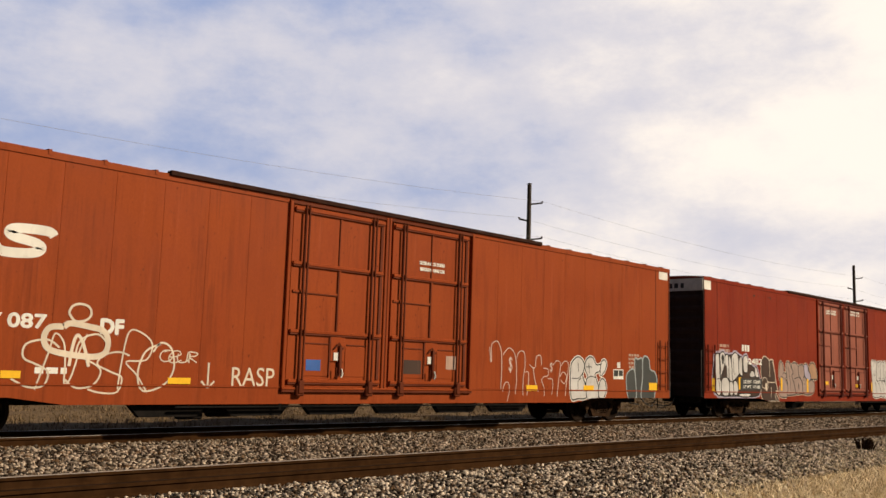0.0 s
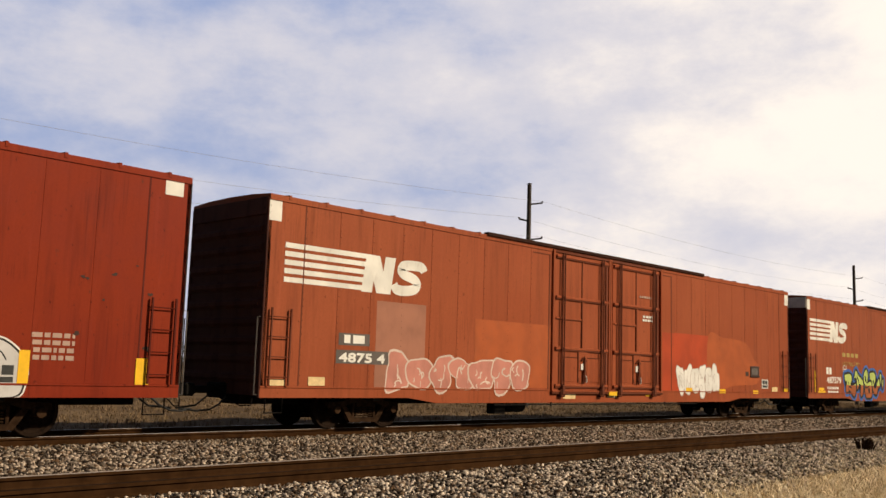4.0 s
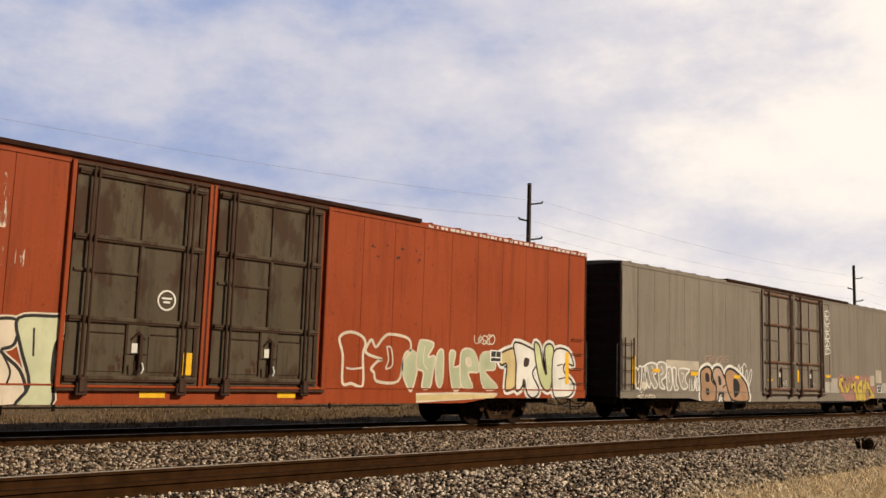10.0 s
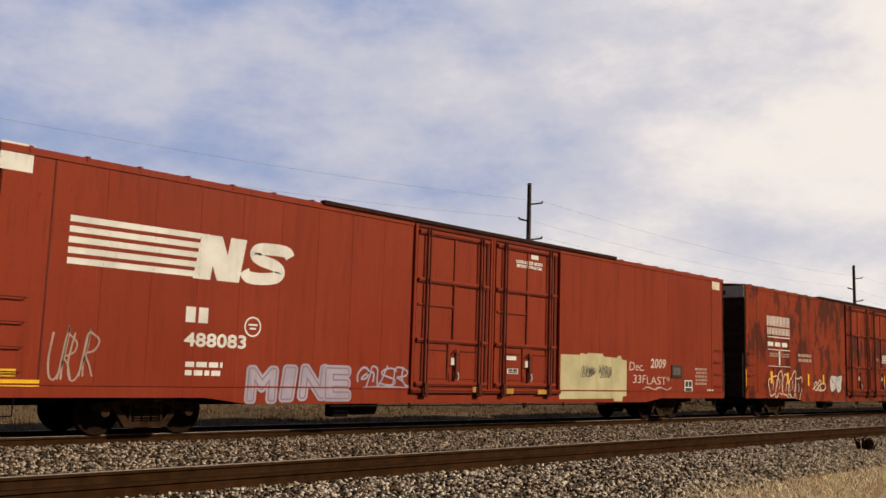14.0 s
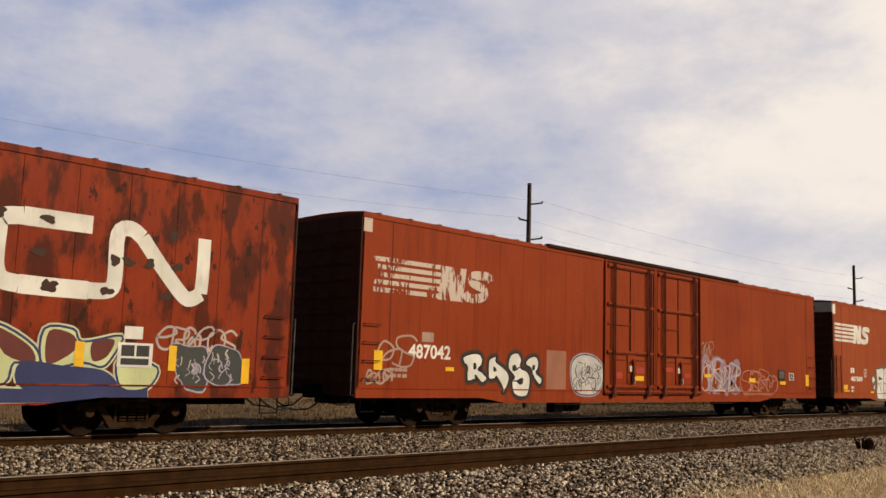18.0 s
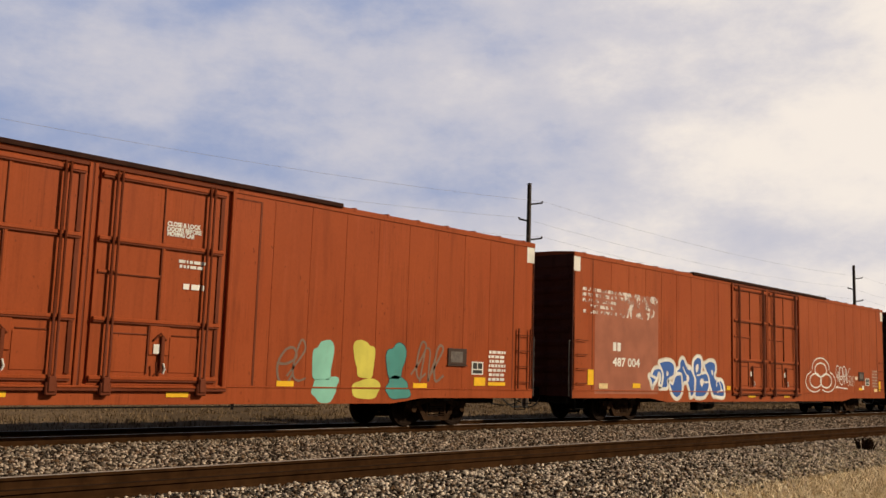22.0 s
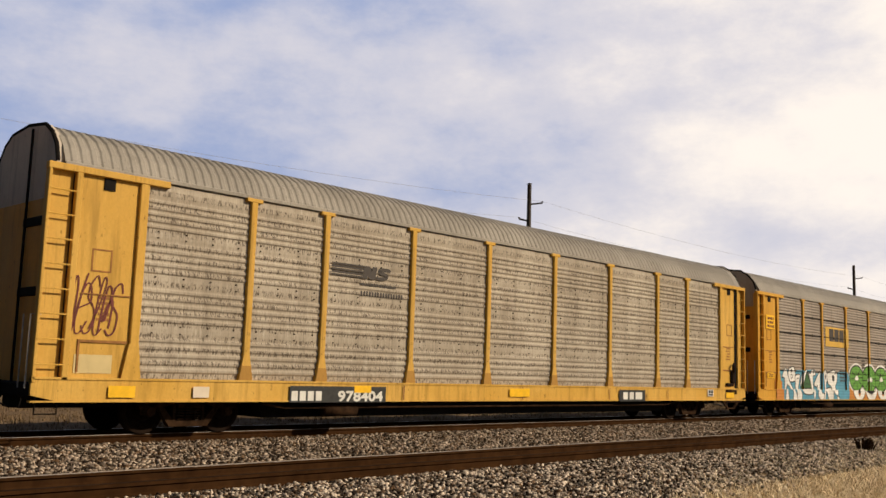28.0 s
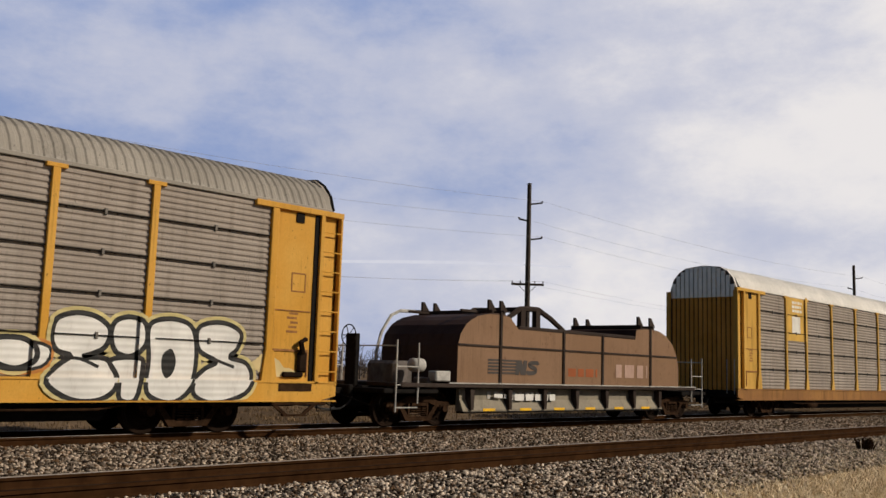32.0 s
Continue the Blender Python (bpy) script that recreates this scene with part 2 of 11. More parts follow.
def land():
    """One sheet to the horizon, finer near the line."""
    xs = sorted({*np.linspace(-60, 120, 91).round(2), *(-4000, -1500, -600, -250, -120, 170, 260, 420, 800, 1600, 4000)})
    ys = sorted({*np.linspace(-30, 60, 91).round(2), *(-4000, -1000, -250, -80, 80, 110, 160, 240, 400, 800, 1600, 4200)})
    vs = []
    for y in ys:
        for x in xs:
            z = ground_height(x, y)
            if (y < 6.5 or y > 23.0) and abs(x) < 130 and abs(y) < 70:
                z += 0.10 * noise.noise((x * 0.3, y * 0.3, 1.0)) + 0.05 * noise.noise((x * 1.1, y * 1.1, 2.0))
            vs.append((x, y, z - 0.01))
    k = len(xs)
    fs = [(j * k + i, j * k + i + 1, (j + 1) * k + i + 1, (j + 1) * k + i) for j in range(len(ys) - 1) for i in range(k - 1)]
    s = Shape().add(vs, fs)
    return thing("ground", s, M["earth"], "dry tan grassland beside the railway line", "ground", kind="structure", smooth=True)


land()
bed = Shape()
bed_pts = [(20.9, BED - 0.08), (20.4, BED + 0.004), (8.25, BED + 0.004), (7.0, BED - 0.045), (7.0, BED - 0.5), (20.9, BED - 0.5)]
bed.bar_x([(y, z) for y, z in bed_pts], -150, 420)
thing("ballast_bed", bed, M["bed"], "crushed stone bed under two tracks, blackened as shade between stones", "ballast", kind="structure")


def crushed(name, pale, dirt):
    """Broken grey and brown stone, each piece of its own tone, dusted with dirt."""
    m, n, l, b = nodes_of(name)
    geo = n.new("ShaderNodeNewGeometry")
    co = n.new("ShaderNodeTexCoord").outputs["Object"]
    r = geo.outputs["Random Per Island"]
    pw = n.new("ShaderNodeMath")
    pw.operation = "POWER"
    pw.inputs[1].default_value = 1.7
    l.new(r, pw.inputs[0])
    c = mix_rgb(n, l, ramp_of(n, l, pw.outputs[0], 0.12, 0.85), (0.018, 0.012, 0.009), pale)
    pk = n.new("ShaderNodeMath")
    pk.operation = "FRACT"
    mu = n.new("ShaderNodeMath")
    mu.operation = "MULTIPLY"
    mu.inputs[1].default_value = 37.0
    l.new(r, mu.inputs[0])
    l.new(mu.outputs[0], pk.inputs[0])
    c = mix_rgb(n, l, ramp_of(n, l, pk.outputs[0], 0.7, 0.95, 0.0, 0.75), c, (0.20, 0.115, 0.06))
    c = mix_rgb(n, l, ramp_of(n, l, noise_of(n, l, co, 30.0), 0.3, 0.7, 0.0, dirt), c, (0.07, 0.052, 0.036))
    l.new(c, b.inputs["Base Color"])
    b.inputs["Roughness"].default_value = 0.9
    b.inputs["Specular IOR Level"].default_value = 0.06
    return m


M["stone"] = crushed("crushed_stone", (0.80, 0.665, 0.535), 0.35)
M["stone_dark"] = crushed("oily_crushed_stone", (0.60, 0.485, 0.38), 0.5)


def stones(name, count, region, size, seed, label, mat="stone"):
    """Loose broken stones: each a small irregular lump of eight corners."""
    rng = np.random.default_rng(seed)
    pts = region(rng, count)
    count = len(pts)
    cube = np.array([(x, y, z) for z in (-1, 1) for y in (-1, 1) for x in (-1, 1)], float)
    jit = cube[None] * rng.uniform(0.45, 1.0, (count, 8, 3))
    jit *= (rng.uniform(*size, (count, 1, 1)) * rng.uniform(0.6, 1.15, (count, 1, 3)))
    a = rng.uniform(0, 2 * np.pi, (count, 3))
    for ax in range(3):
        u, w = (ax + 1) % 3, (ax + 2) % 3
        cs, sn = np.cos(a[:, ax])[:, None], np.sin(a[:, ax])[:, None]
        p, q = jit[:, :, u].copy(), jit[:, :, w].copy()
        jit[:, :, u], jit[:, :, w] = p * cs - q * sn, p * sn + q * cs
    vs = (jit + pts[:, None, :]).reshape(-1, 3)
    quads = np.array([(0, 2, 3, 1), (4, 5, 7, 6), (0, 1, 5, 4), (2, 6, 7, 3), (0, 4, 6, 2), (1, 3, 7, 5)])
    fs = (quads[None] + (np.arange(count) * 8)[:, None, None]).reshape(-1, 4)
    me = bpy.data.meshes.new(name)
    me.vertices.add(len(vs))
    me.vertices.foreach_set("co", vs.ravel())
    me.loops.add(fs.size)
    me.loops.foreach_set("vertex_index", fs.ravel())
    me.polygons.add(len(fs))
    me.polygons.foreach_set("loop_start", np.arange(0, fs.size, 4))
    me.polygons.foreach_set("loop_total", np.full(len(fs), 4))
    me.materials.append(M[mat])
    me.update(calc_edges=True)
    return tagged(new(name, me), label, "ballast", kind="stuff")


def strip(y0, y1, x0, x1, z=BED + 0.01, slope=0.0, power=1.0):
    def f(rng, count):
        x = x0 + (x1 - x0) * rng.uniform(0, 1, count) ** power
        y = rng.uniform(y0, y1, count)
        keep = x > (y * 0.30 - 1.0)
        x, y = x[keep], y[keep]
        zz = z + rng.uniform(-0.016, 0.03, len(x)) + np.where(y < 8.3, -(8.3 - y) * 0.03, 0.0)
        return np.stack([x, y, zz], 1)
    return f


stones("loose_ballast", 64000, strip(12.15, 17.25, 2.5, 34.0, power=1.25), (0.017, 0.042), 1, "grey and brown crushed stones between the tracks", "stone_dark")
stones("loose_ballast", 66000, strip(7.0, 10.45, 1.8, 28.0, power=1.35), (0.015, 0.038), 2, "grey-brown crushed stones on the near shoulder")
stones("loose_ballast", 32000, strip(12.15, 17.25, 30.0, 75.0), (0.024, 0.046), 4, "grey-brown crushed stones between the tracks, far along", "stone_dark")
stones("loose_ballast", 26000, strip(7.6, 10.45, 26.0, 60.0), (0.022, 0.045), 5, "grey-brown crushed stones of the shoulder, far along")

def verge_strip(rng, count):
    x = rng.uniform(7.5, 34.0, count)
    y = 7.25 + 0.19 * (x - 12.0) - 0.004 * (x - 12.0) ** 2 - np.abs(rng.normal(0, 0.4, count))
    keep = (y < 7.2 + 0.02 * (x - 14)) & (x > 1.2 * y) & (x < 4.8 * y)
    x, y = x[keep], y[keep]
    z = np.array([ground_height(p, q) for p, q in zip(x, y)]) + rng.uniform(-0.02, 0.035, len(x))
    return np.stack([x, y, z], 1)


stones("loose_ballast", 7000, verge_strip, (0.014, 0.036), 6, "crushed stones scattered into the edge of the turf")

M["rail_side"] = plain("rusty_rail", (0.044, 0.020, 0.008), 0.95, 0.0, 0.4, 3.0, 0.02)
M["rail_head"] = plain("worn_rail_head", (0.30, 0.26, 0.23), 0.5, 0.3, 0.15, 2.0)
M["rail_dull"] = plain("rusty_rail_head", (0.024, 0.013, 0.007), 0.9, 0.0, 0.3, 2.0, 0.02)
M["tie"] = plain("creosoted_tie", (0.022, 0.014, 0.009), 0.95, 0.0, 0.5, 4.0)


def rail(parent, y, z=0.0, dull=False):
    foot = [(-0.076, -0.19), (0.076, -0.19), (0.076, -0.172), (0.016, -0.155), (0.010, -0.13), (0.010, -0.06), (0.036, -0.045),
            (0.036, -0.006), (-0.036, -0.006), (-0.036, -0.045), (-0.010, -0.06), (-0.010, -0.13), (-0.016, -0.155), (-0.076, -0.172)]
    s = Shape().bar_x([(y + a, z + c) for a, c in foot], -150, 420)
    ob = part("rail", s, M["rail_side"], parent, "rust-brown steel rail")
    part("rail_head", Shape().bar_x([(y - 0.034, z - 0.0055), (y + 0.034, z - 0.0055), (y + 0.030, z), (y - 0.030, z)], -150, 420), M["rail_dull" if dull else "rail_head"], ob, "rusty running surface" if dull else "polished running surface")
    return ob


def track(yc, label, drop=0.0, dull=False):
    base = tagged(new("track"), label, "railway track", "tracks", "structure")
    rail(base, yc - 0.75, 0.0, dull)
    rail(base, yc + 0.75, -drop)
    rng = random.Random(int(yc * 10))
    tie = Shape().box(-0.115, 0.115, -1.3, 1.3, -0.18, 0.0, 0.012).mesh("tie", M["tie"])
    for i in range(150):
        x = -4.0 + i * 0.53 + rng.uniform(-0.03, 0.03)
        t = part("tie", tie, None, base, at=pose(x, yc, BED - 0.012 + rng.uniform(-0.006, 0.004), 0, 0, rng.uniform(-1.5, 1.5)))
    return base


track(TRAIN_Y, "main track with rust-brown rails carrying the train")
track(NEAR_Y, "empty nearer track with one shiny rail head", 0.04, True)
# ---- the train: running gear ----
HW = 1.525                            # half the width of a car; the side towards the camera is at y = -HW
WHEEL_R = 0.457
WHEELSETS = []


def wheelset_mesh():
    s = Shape()
    for sy in (-1, 1):
        prof = [(-0.825, 0.10), (-0.83, 0.18), (-0.80, 0.20), (-0.775, 0.24), (-0.765, 0.34), (-0.80, 0.375), (-0.825, 0.385), (-0.828, 0.445),
                (-0.82, WHEEL_R), (-0.735, WHEEL_R), (-0.715, WHEEL_R + 0.026), (-0.70, WHEEL_R + 0.02), (-0.69, 0.38), (-0.72, 0.34), (-0.70, 0.15), (-0.66, 0.10)]
        s.lathe_y([(y * -sy, r) for y, r in prof], 0, 0, 28)
    s.lathe_y([(-1.02, 0.075), (1.02, 0.075)], 0, 0, 10)
    for k in range(3):                # cast marks that show the turning
        a = 2 * math.pi * k / 3
        for sy in (-1, 1):
            s.box(0.28 * math.cos(a) - 0.025, 0.28 * math.cos(a) + 0.025, sy * 0.80 - 0.012, sy * 0.80 + 0.012, 0.28 * math.sin(a) - 0.025, 0.28 * math.sin(a) + 0.025)
    return s.mesh("wheelset", M["wheel"])


def side_frame_mesh():
    s = Shape()
    top = [(-1.12, 0.50), (-1.10, 0.62), (-0.70, 0.64), (-0.42, 0.76), (0.42, 0.76), (0.70, 0.64), (1.10, 0.62), (1.12, 0.50), (0.66, 0.50), (0.36, 0.61), (-0.36, 0.61), (-0.66, 0.50)]
    s.prism(top, -0.07, 0.07)
    low = [(-0.70, 0.52), (-0.56, 0.52), (-0.34, 0.26), (0.34, 0.26), (0.56, 0.52), (0.70, 0.52), (0.44, 0.15), (-0.44, 0.15)]
    s.prism(low, -0.07, 0.07)
    for x in (-0.36, 0.30):
        s.box(x, x + 0.06, -0.06, 0.06, 0.24, 0.64)
    for x in (-0.89, 0.89):
        s.box(x - 0.13, x + 0.13, -0.10, 0.09, 0.38, 0.56, 0.02)
        s.lathe_y([(-0.155, 0.09), (-0.12, 0.10), (-0.09, 0.10)], x, 0.45, 10)
    for x in (-0.19, 0.0, 0.19):
        s.lathe_y([(-0.03, 0.001), (0.03, 0.001)], x, 0.4, 3)
        for k in range(5):
            s.box(x - 0.075, x + 0.075, -0.075, 0.075, 0.285 + 0.055 * k, 0.31 + 0.055 * k)
    s.box(-0.27, 0.27, -0.11, 0.09, 0.53, 0.60)
    return s.mesh("side_frame", M["truck"])


WHEEL_ME, FRAME_ME = wheelset_mesh(), side_frame_mesh()
BOLSTER_ME = Shape().box(-0.2, 0.2, -0.95, 0.95, 0.46, 0.66, 0.02).box(-0.32, 0.32, -0.35, 0.35, 0.6, 0.76, 0.02).box(-0.62, -0.5, -0.7, 0.7, 0.3, 0.4).box(0.5, 0.62, -0.7, 0.7, 0.3, 0.4).mesh("truck_bolster", M["black"])
COUPLER_ME = Shape().box(-0.75, 0.3, -0.09, 0.09, 0.78, 0.94, 0.02).box(-0.95, -0.7, -0.17, 0.12, 0.72, 1.0, 0.04).box(-0.14, 0.02, -0.3, 0.3, 0.68, 1.02, 0.03).mesh("coupler", M["black"])


def truck(parent, x):
    t = part("truck", BOLSTER_ME, None, parent, "cast steel truck grey with road dirt", pose(x, 0, 0))
    for sy in (-1, 1):
        part("side_frame", FRAME_ME, None, t, at=pose(0, sy * 1.0, 0, 0, 0, 0 if sy < 0 else 180))
    for k, ax in enumerate((-0.89, 0.89)):
        w = part("wheelset", WHEEL_ME, None, t, "steel wheels on an axle", pose(ax, 0, WHEEL_R))
        WHEELSETS.append((k, w))
    return t


def couplers(parent, length):
    part("coupler", COUPLER_ME, None, parent, "black knuckle coupler", pose(0, 0, 0))
    part("coupler", COUPLER_ME, None, parent, "black knuckle coupler", pose(length, 0, 0, 0, 0, 180))
    for x, d in ((0.0, -1), (length, 1)):
        h = Shape().tube([(x + d * 0.05, -0.35, 0.72), (x + d * 0.25, -0.4, 0.55), (x + d * 0.5, -0.42, 0.44), (x + d * 0.8, -0.38, 0.42), (x + d * 1.1, -0.2, 0.46)], 0.022, 6)
        h.tube([(x + d * 0.05, 0.3, 0.74), (x + d * 0.4, 0.3, 0.5), (x + d * 0.9, 0.25, 0.45)], 0.022, 6)
        part("brake_hose", h, M["hose"], parent)
        u = Shape().tube([(x + d * 0.1, -1.42, 0.72), (x + d * 0.12, -1.4, 0.58), (x + d * 0.18, -1.1, 0.56), (x + d * 0.4, -0.25, 0.78)], 0.014, 5)
        part("uncoupling_lever", u, M["black"], parent)


# ---- the train: writing and spray paint ----
FONT = {}
POSTS = (4.44, 6.46, 9.25, 12.14, 15.10, 18.00, 20.85, 22.85)     # of an autorack


def letters(text):
    """The outline of a text in the built-in font, as vertices and faces in a unit box."""
    if text not in FONT:
        cu = bpy.data.curves.new("letters", "FONT")
        cu.body, cu.resolution_u, cu.fill_mode = text, 3, "FRONT"
        ob = new("letters", cu)
        bpy.context.view_layer.update()
        me = ob.to_mesh()
        v = np.array([p.co[:2] for p in me.vertices], float)
        f = [tuple(p.vertices) for p in me.polygons]
        ob.to_mesh_clear()
        bpy.data.objects.remove(ob)
        bpy.data.curves.remove(cu)
        v = (v - v.min(0)) / (v.max(0) - v.min(0))
        FONT[text] = (v, f)
    return FONT[text]


def clipped(o, a, b):
    """The part of an outline between x = a and x = b."""
    for edge, sign in ((a, 1), (b, -1)):
        res = []
        for p, q in zip(o, o[1:] + o[:1]):
            ip, iq = sign * (p[0] - edge) >= 0, sign * (q[0] - edge) >= 0
            if ip:
                res.append(p)
            if ip != iq:
                t = (edge - p[0]) / (q[0] - p[0])
                res.append((edge, p[1] + t * (q[1] - p[1])))
        o = res
        if len(o) < 3:
            return []
    return o


def between(o, low, high):
    """The part of an outline between two heights."""
    o = clipped([(z, x) for x, z in o], low, high)
    return [(x, z) for z, x in o]


def foot(x, rack):
    """The lower edge of a car's side sheet; paint ends there."""
    if rack:
        return 0.69
    return 0.745 - 0.13 * max(0.0, min(1.0, min(x - 4.4, 21.95 - x)))


def lay(s, o, y, rack=False):
    """Adds one outline or stroke to a shape, at depth y."""
    if isinstance(o, Strip):
        vs = [(x, y, max(z, foot(x, rack))) for pair in o for x, z in pair]
        s.add(vs, [(2 * k, 2 * k + 1, 2 * k + 3, 2 * k + 2) for k in range(len(o) - 1)])
    else:
        s.add([(x, y, max(z, foot(x, rack))) for x, z in o], [tuple(range(len(o)))])


def flat(outlines, layer, rack=False, step=0.0003):
    """Closed outlines of (x, z), filled, on the car's side; layers lie one above another.
    On an autorack they lie on the panels, and again on the faces of the posts and the sill that they cross."""
    s = Shape()
    for i, o in enumerate(outlines):
        up = 0.0022 * layer + step * (i % 40)
        if not rack:
            lay(s, o, -HW - 0.003 - up)
            continue
        lay(s, o, -HW + 0.046 - up, True)
        polys = [[o[k][0], o[k][1], o[k + 1][1], o[k + 1][0]] for k in range(len(o) - 1)] if isinstance(o, Strip) else [list(o)]
        for c in polys:
            for px in POSTS:
                e = clipped(c, px - 0.165, px + 0.165)
                if e:
                    lay(s, e, -HW - 0.023 - up, True)
            if min(z for x, z in c) < 1.0:
                lay(s, [(x, min(z, 1.11)) for x, z in c], -HW - 0.033 - up, True)
    return s


def on_rack(parent):
    while parent.parent:
        parent = parent.parent
    return parent.name.startswith("autorack")


def fill(name, outlines, mat, parent, layer=0, label="", step=0.0003):
    return part(name, flat(outlines, layer, layer < 15 and on_rack(parent), step), mat, parent, label)


def rect(x0, x1, z0, z1):
    return [(x0, z0), (x1, z0), (x1, z1), (x0, z1)]


def lettering(text, x0, x1, z0, z1, mat, parent, layer=0, label="", fat=0.0, name="lettering", lean=0.0, cut=None):
    v, f = letters(text)
    rack = layer < 15 and on_rack(parent)
    y = -HW - (0.023 if rack else 0.003) - 0.0022 * layer
    s = Shape()
    turns = 0 if fat == 0 else 8 if fat < 0.05 else 26 if fat < 0.15 else 40
    for dx, dz in ([(0, 0)] if fat == 0 else [(fat * math.cos(a), fat * math.sin(a)) for a in (2 * k * math.pi / turns for k in range(turns))]):
        pts = [(x0 + p[0] * (x1 - x0) + dx + lean * (p[1] - 0.5) * (z1 - z0), z0 + p[1] * (z1 - z0) + dz) for p in v]
        low, high = foot((x0 + x1) / 2, rack), cut or 99.0
        if min(q[1] for q in pts) >= low and max(q[1] for q in pts) <= high:
            s.add([(q[0], y, q[1]) for q in pts], f)
        else:
            for t in f:
                o = between([pts[i] for i in t], low, high)
                if o:
                    s.add([(q[0], y, q[1]) for q in o], [tuple(range(len(o)))])
        y += 0.00002
    return part(name, s, mat, parent, label)


def small_print(x0, x1, z0, z1, rows, mat, parent, seed=0, layer=0, label="rows of small white stencil writing"):
    """Writing too small to read: bars of its size."""
    rng = random.Random(seed)
    h = (z1 - z0) / (rows * 1.6 - 0.6)
    outs = []
    for r in range(rows):
        z = z1 - r * 1.6 * h
        x = x0 + rng.uniform(0, 0.1) * (x1 - x0)
        while x < x1 - 0.03:
            w = min(rng.uniform(0.6, 2.4) * h, x1 - x)
            outs.append(rect(x, x + w, z - h, z))
            x += w + 0.45 * h
    return tagged(fill("stencil", outs, mat, parent, layer, label), kind="stuff")


def blob(cx, cz, rx, rz, rng, n=26, lump=0.18, power=0.75):
    ph = [rng.uniform(0, 6.28) for _ in range(3)]
    o = []
    for k in range(n):
        a = 2 * math.pi * k / n
        c, s = math.cos(a), math.sin(a)
        r = 1 + lump * (0.5 * math.sin(2 * a + ph[0]) + 0.35 * math.sin(3 * a + ph[1]) + 0.25 * math.sin(5 * a + ph[2]))
        o.append((cx + rx * r * math.copysign(abs(c) ** power, c), cz + rz * r * math.copysign(abs(s) ** power, s)))
    return o


class Strip(list):
    """A brush stroke: pairs of edge points."""


def ribbon(pts, w):
    """A brush stroke along points of (x, z)."""
    fine = []
    for i in range(len(pts) - 1):
        p0, p1, p2, p3 = (np.array(pts[max(0, min(len(pts) - 1, i + k))], float) for k in (-1, 0, 1, 2))
        for t in (0, 0.25, 0.5, 0.75):
            fine.append(0.5 * (2 * p1 + (p2 - p0) * t + (2 * p0 - 5 * p1 + 4 * p2 - p3) * t * t + (3 * p1 - p0 - 3 * p2 + p3) * t ** 3))
    fine.append(np.array(pts[-1], float))
    out = Strip()
    for i, p in enumerate(fine):
        d = fine[min(i + 1, len(fine) - 1)] - fine[max(i - 1, 0)]
        d = d / (np.hypot(*d) + 1e-9)
        q = np.array((-d[1], d[0])) * w / 2
        out.append((tuple(p + q), tuple(p - q)))
    return [out]


def curve(pts, closed=True, k=4):
    """A smooth line through points."""
    n = len(pts)
    get = (lambda i: pts[i % n]) if closed else (lambda i: pts[max(0, min(n - 1, i))])
    res = []
    for i in range(n if closed else n - 1):
        p0, p1, p2, p3 = (np.array(get(i + j), float) for j in (-1, 0, 1, 2))
        for t in (j / k for j in range(k)):
            res.append(tuple(p1 + 0.5 * t * (p2 - p0 + t * (2 * p0 - 5 * p1 + 4 * p2 - p3 + t * (3 * (p1 - p2) + p3 - p0)))))
    if not closed:
        res.append(tuple(pts[-1]))
    return res


def stripe(pts, w, closed=False):
    """A painted line of even width along points that lie close together."""
    pts = [np.array(p, float) for p in pts]
    n = len(pts)
    res = Strip()
    for i in range(n + 1 if closed else n):
        a, b = (pts[(i - 1) % n], pts[(i + 1) % n]) if closed else (pts[max(i - 1, 0)], pts[min(i + 1, n - 1)])
        d = (b - a) / (np.hypot(*(b - a)) + 1e-9)
        q = np.array((-d[1], d[0])) * w / 2
        p = pts[i % n]
        res.append((tuple(p + q), tuple(p - q)))
    return res


# strokes of a fat marker, each in a unit box
LOOPS = [
    [(.5, 1), (.12, .8), (.05, .4), (.3, .02), (.75, .08), (.95, .5), (.8, .9), (.5, 1), (.3, .85)],
    [(.9, .85), (.6, 1), (.2, .9), (.15, .65), (.5, .5), (.85, .35), (.8, .08), (.4, 0), (.05, .15)],
    [(.1, .5), (.5, .55), (.9, .7), (.7, .98), (.3, .95), (.05, .5), (.25, .05), (.65, .02), (.95, .25)],
    [(.15, 0), (.18, .5), (.15, 1), (.5, 1.02), (.85, .85), (.75, .6), (.3, .5), (.6, .3), (.95, 0)],
    [(.05, 0), (.1, .6), (.2, .95), (.42, .85), (.55, .4), (.62, .05), (.75, .2), (.85, .7), (.95, 1)],
    [(.05, .95), (.05, .4), (.3, .03), (.7, .08), (.9, .5), (.9, 1), (.88, .4), (1, .05)],
    [(.05, .1), (.5, .5), (.75, .9), (.5, 1.05), (.3, .7), (.35, .2), (.6, 0), (1, .12)],
    [(.2, .1), (.1, .6), (.3, .95), (.6, .8), (.55, .35), (.35, .3), (.5, .6), (.9, .7), (.95, .2)]]


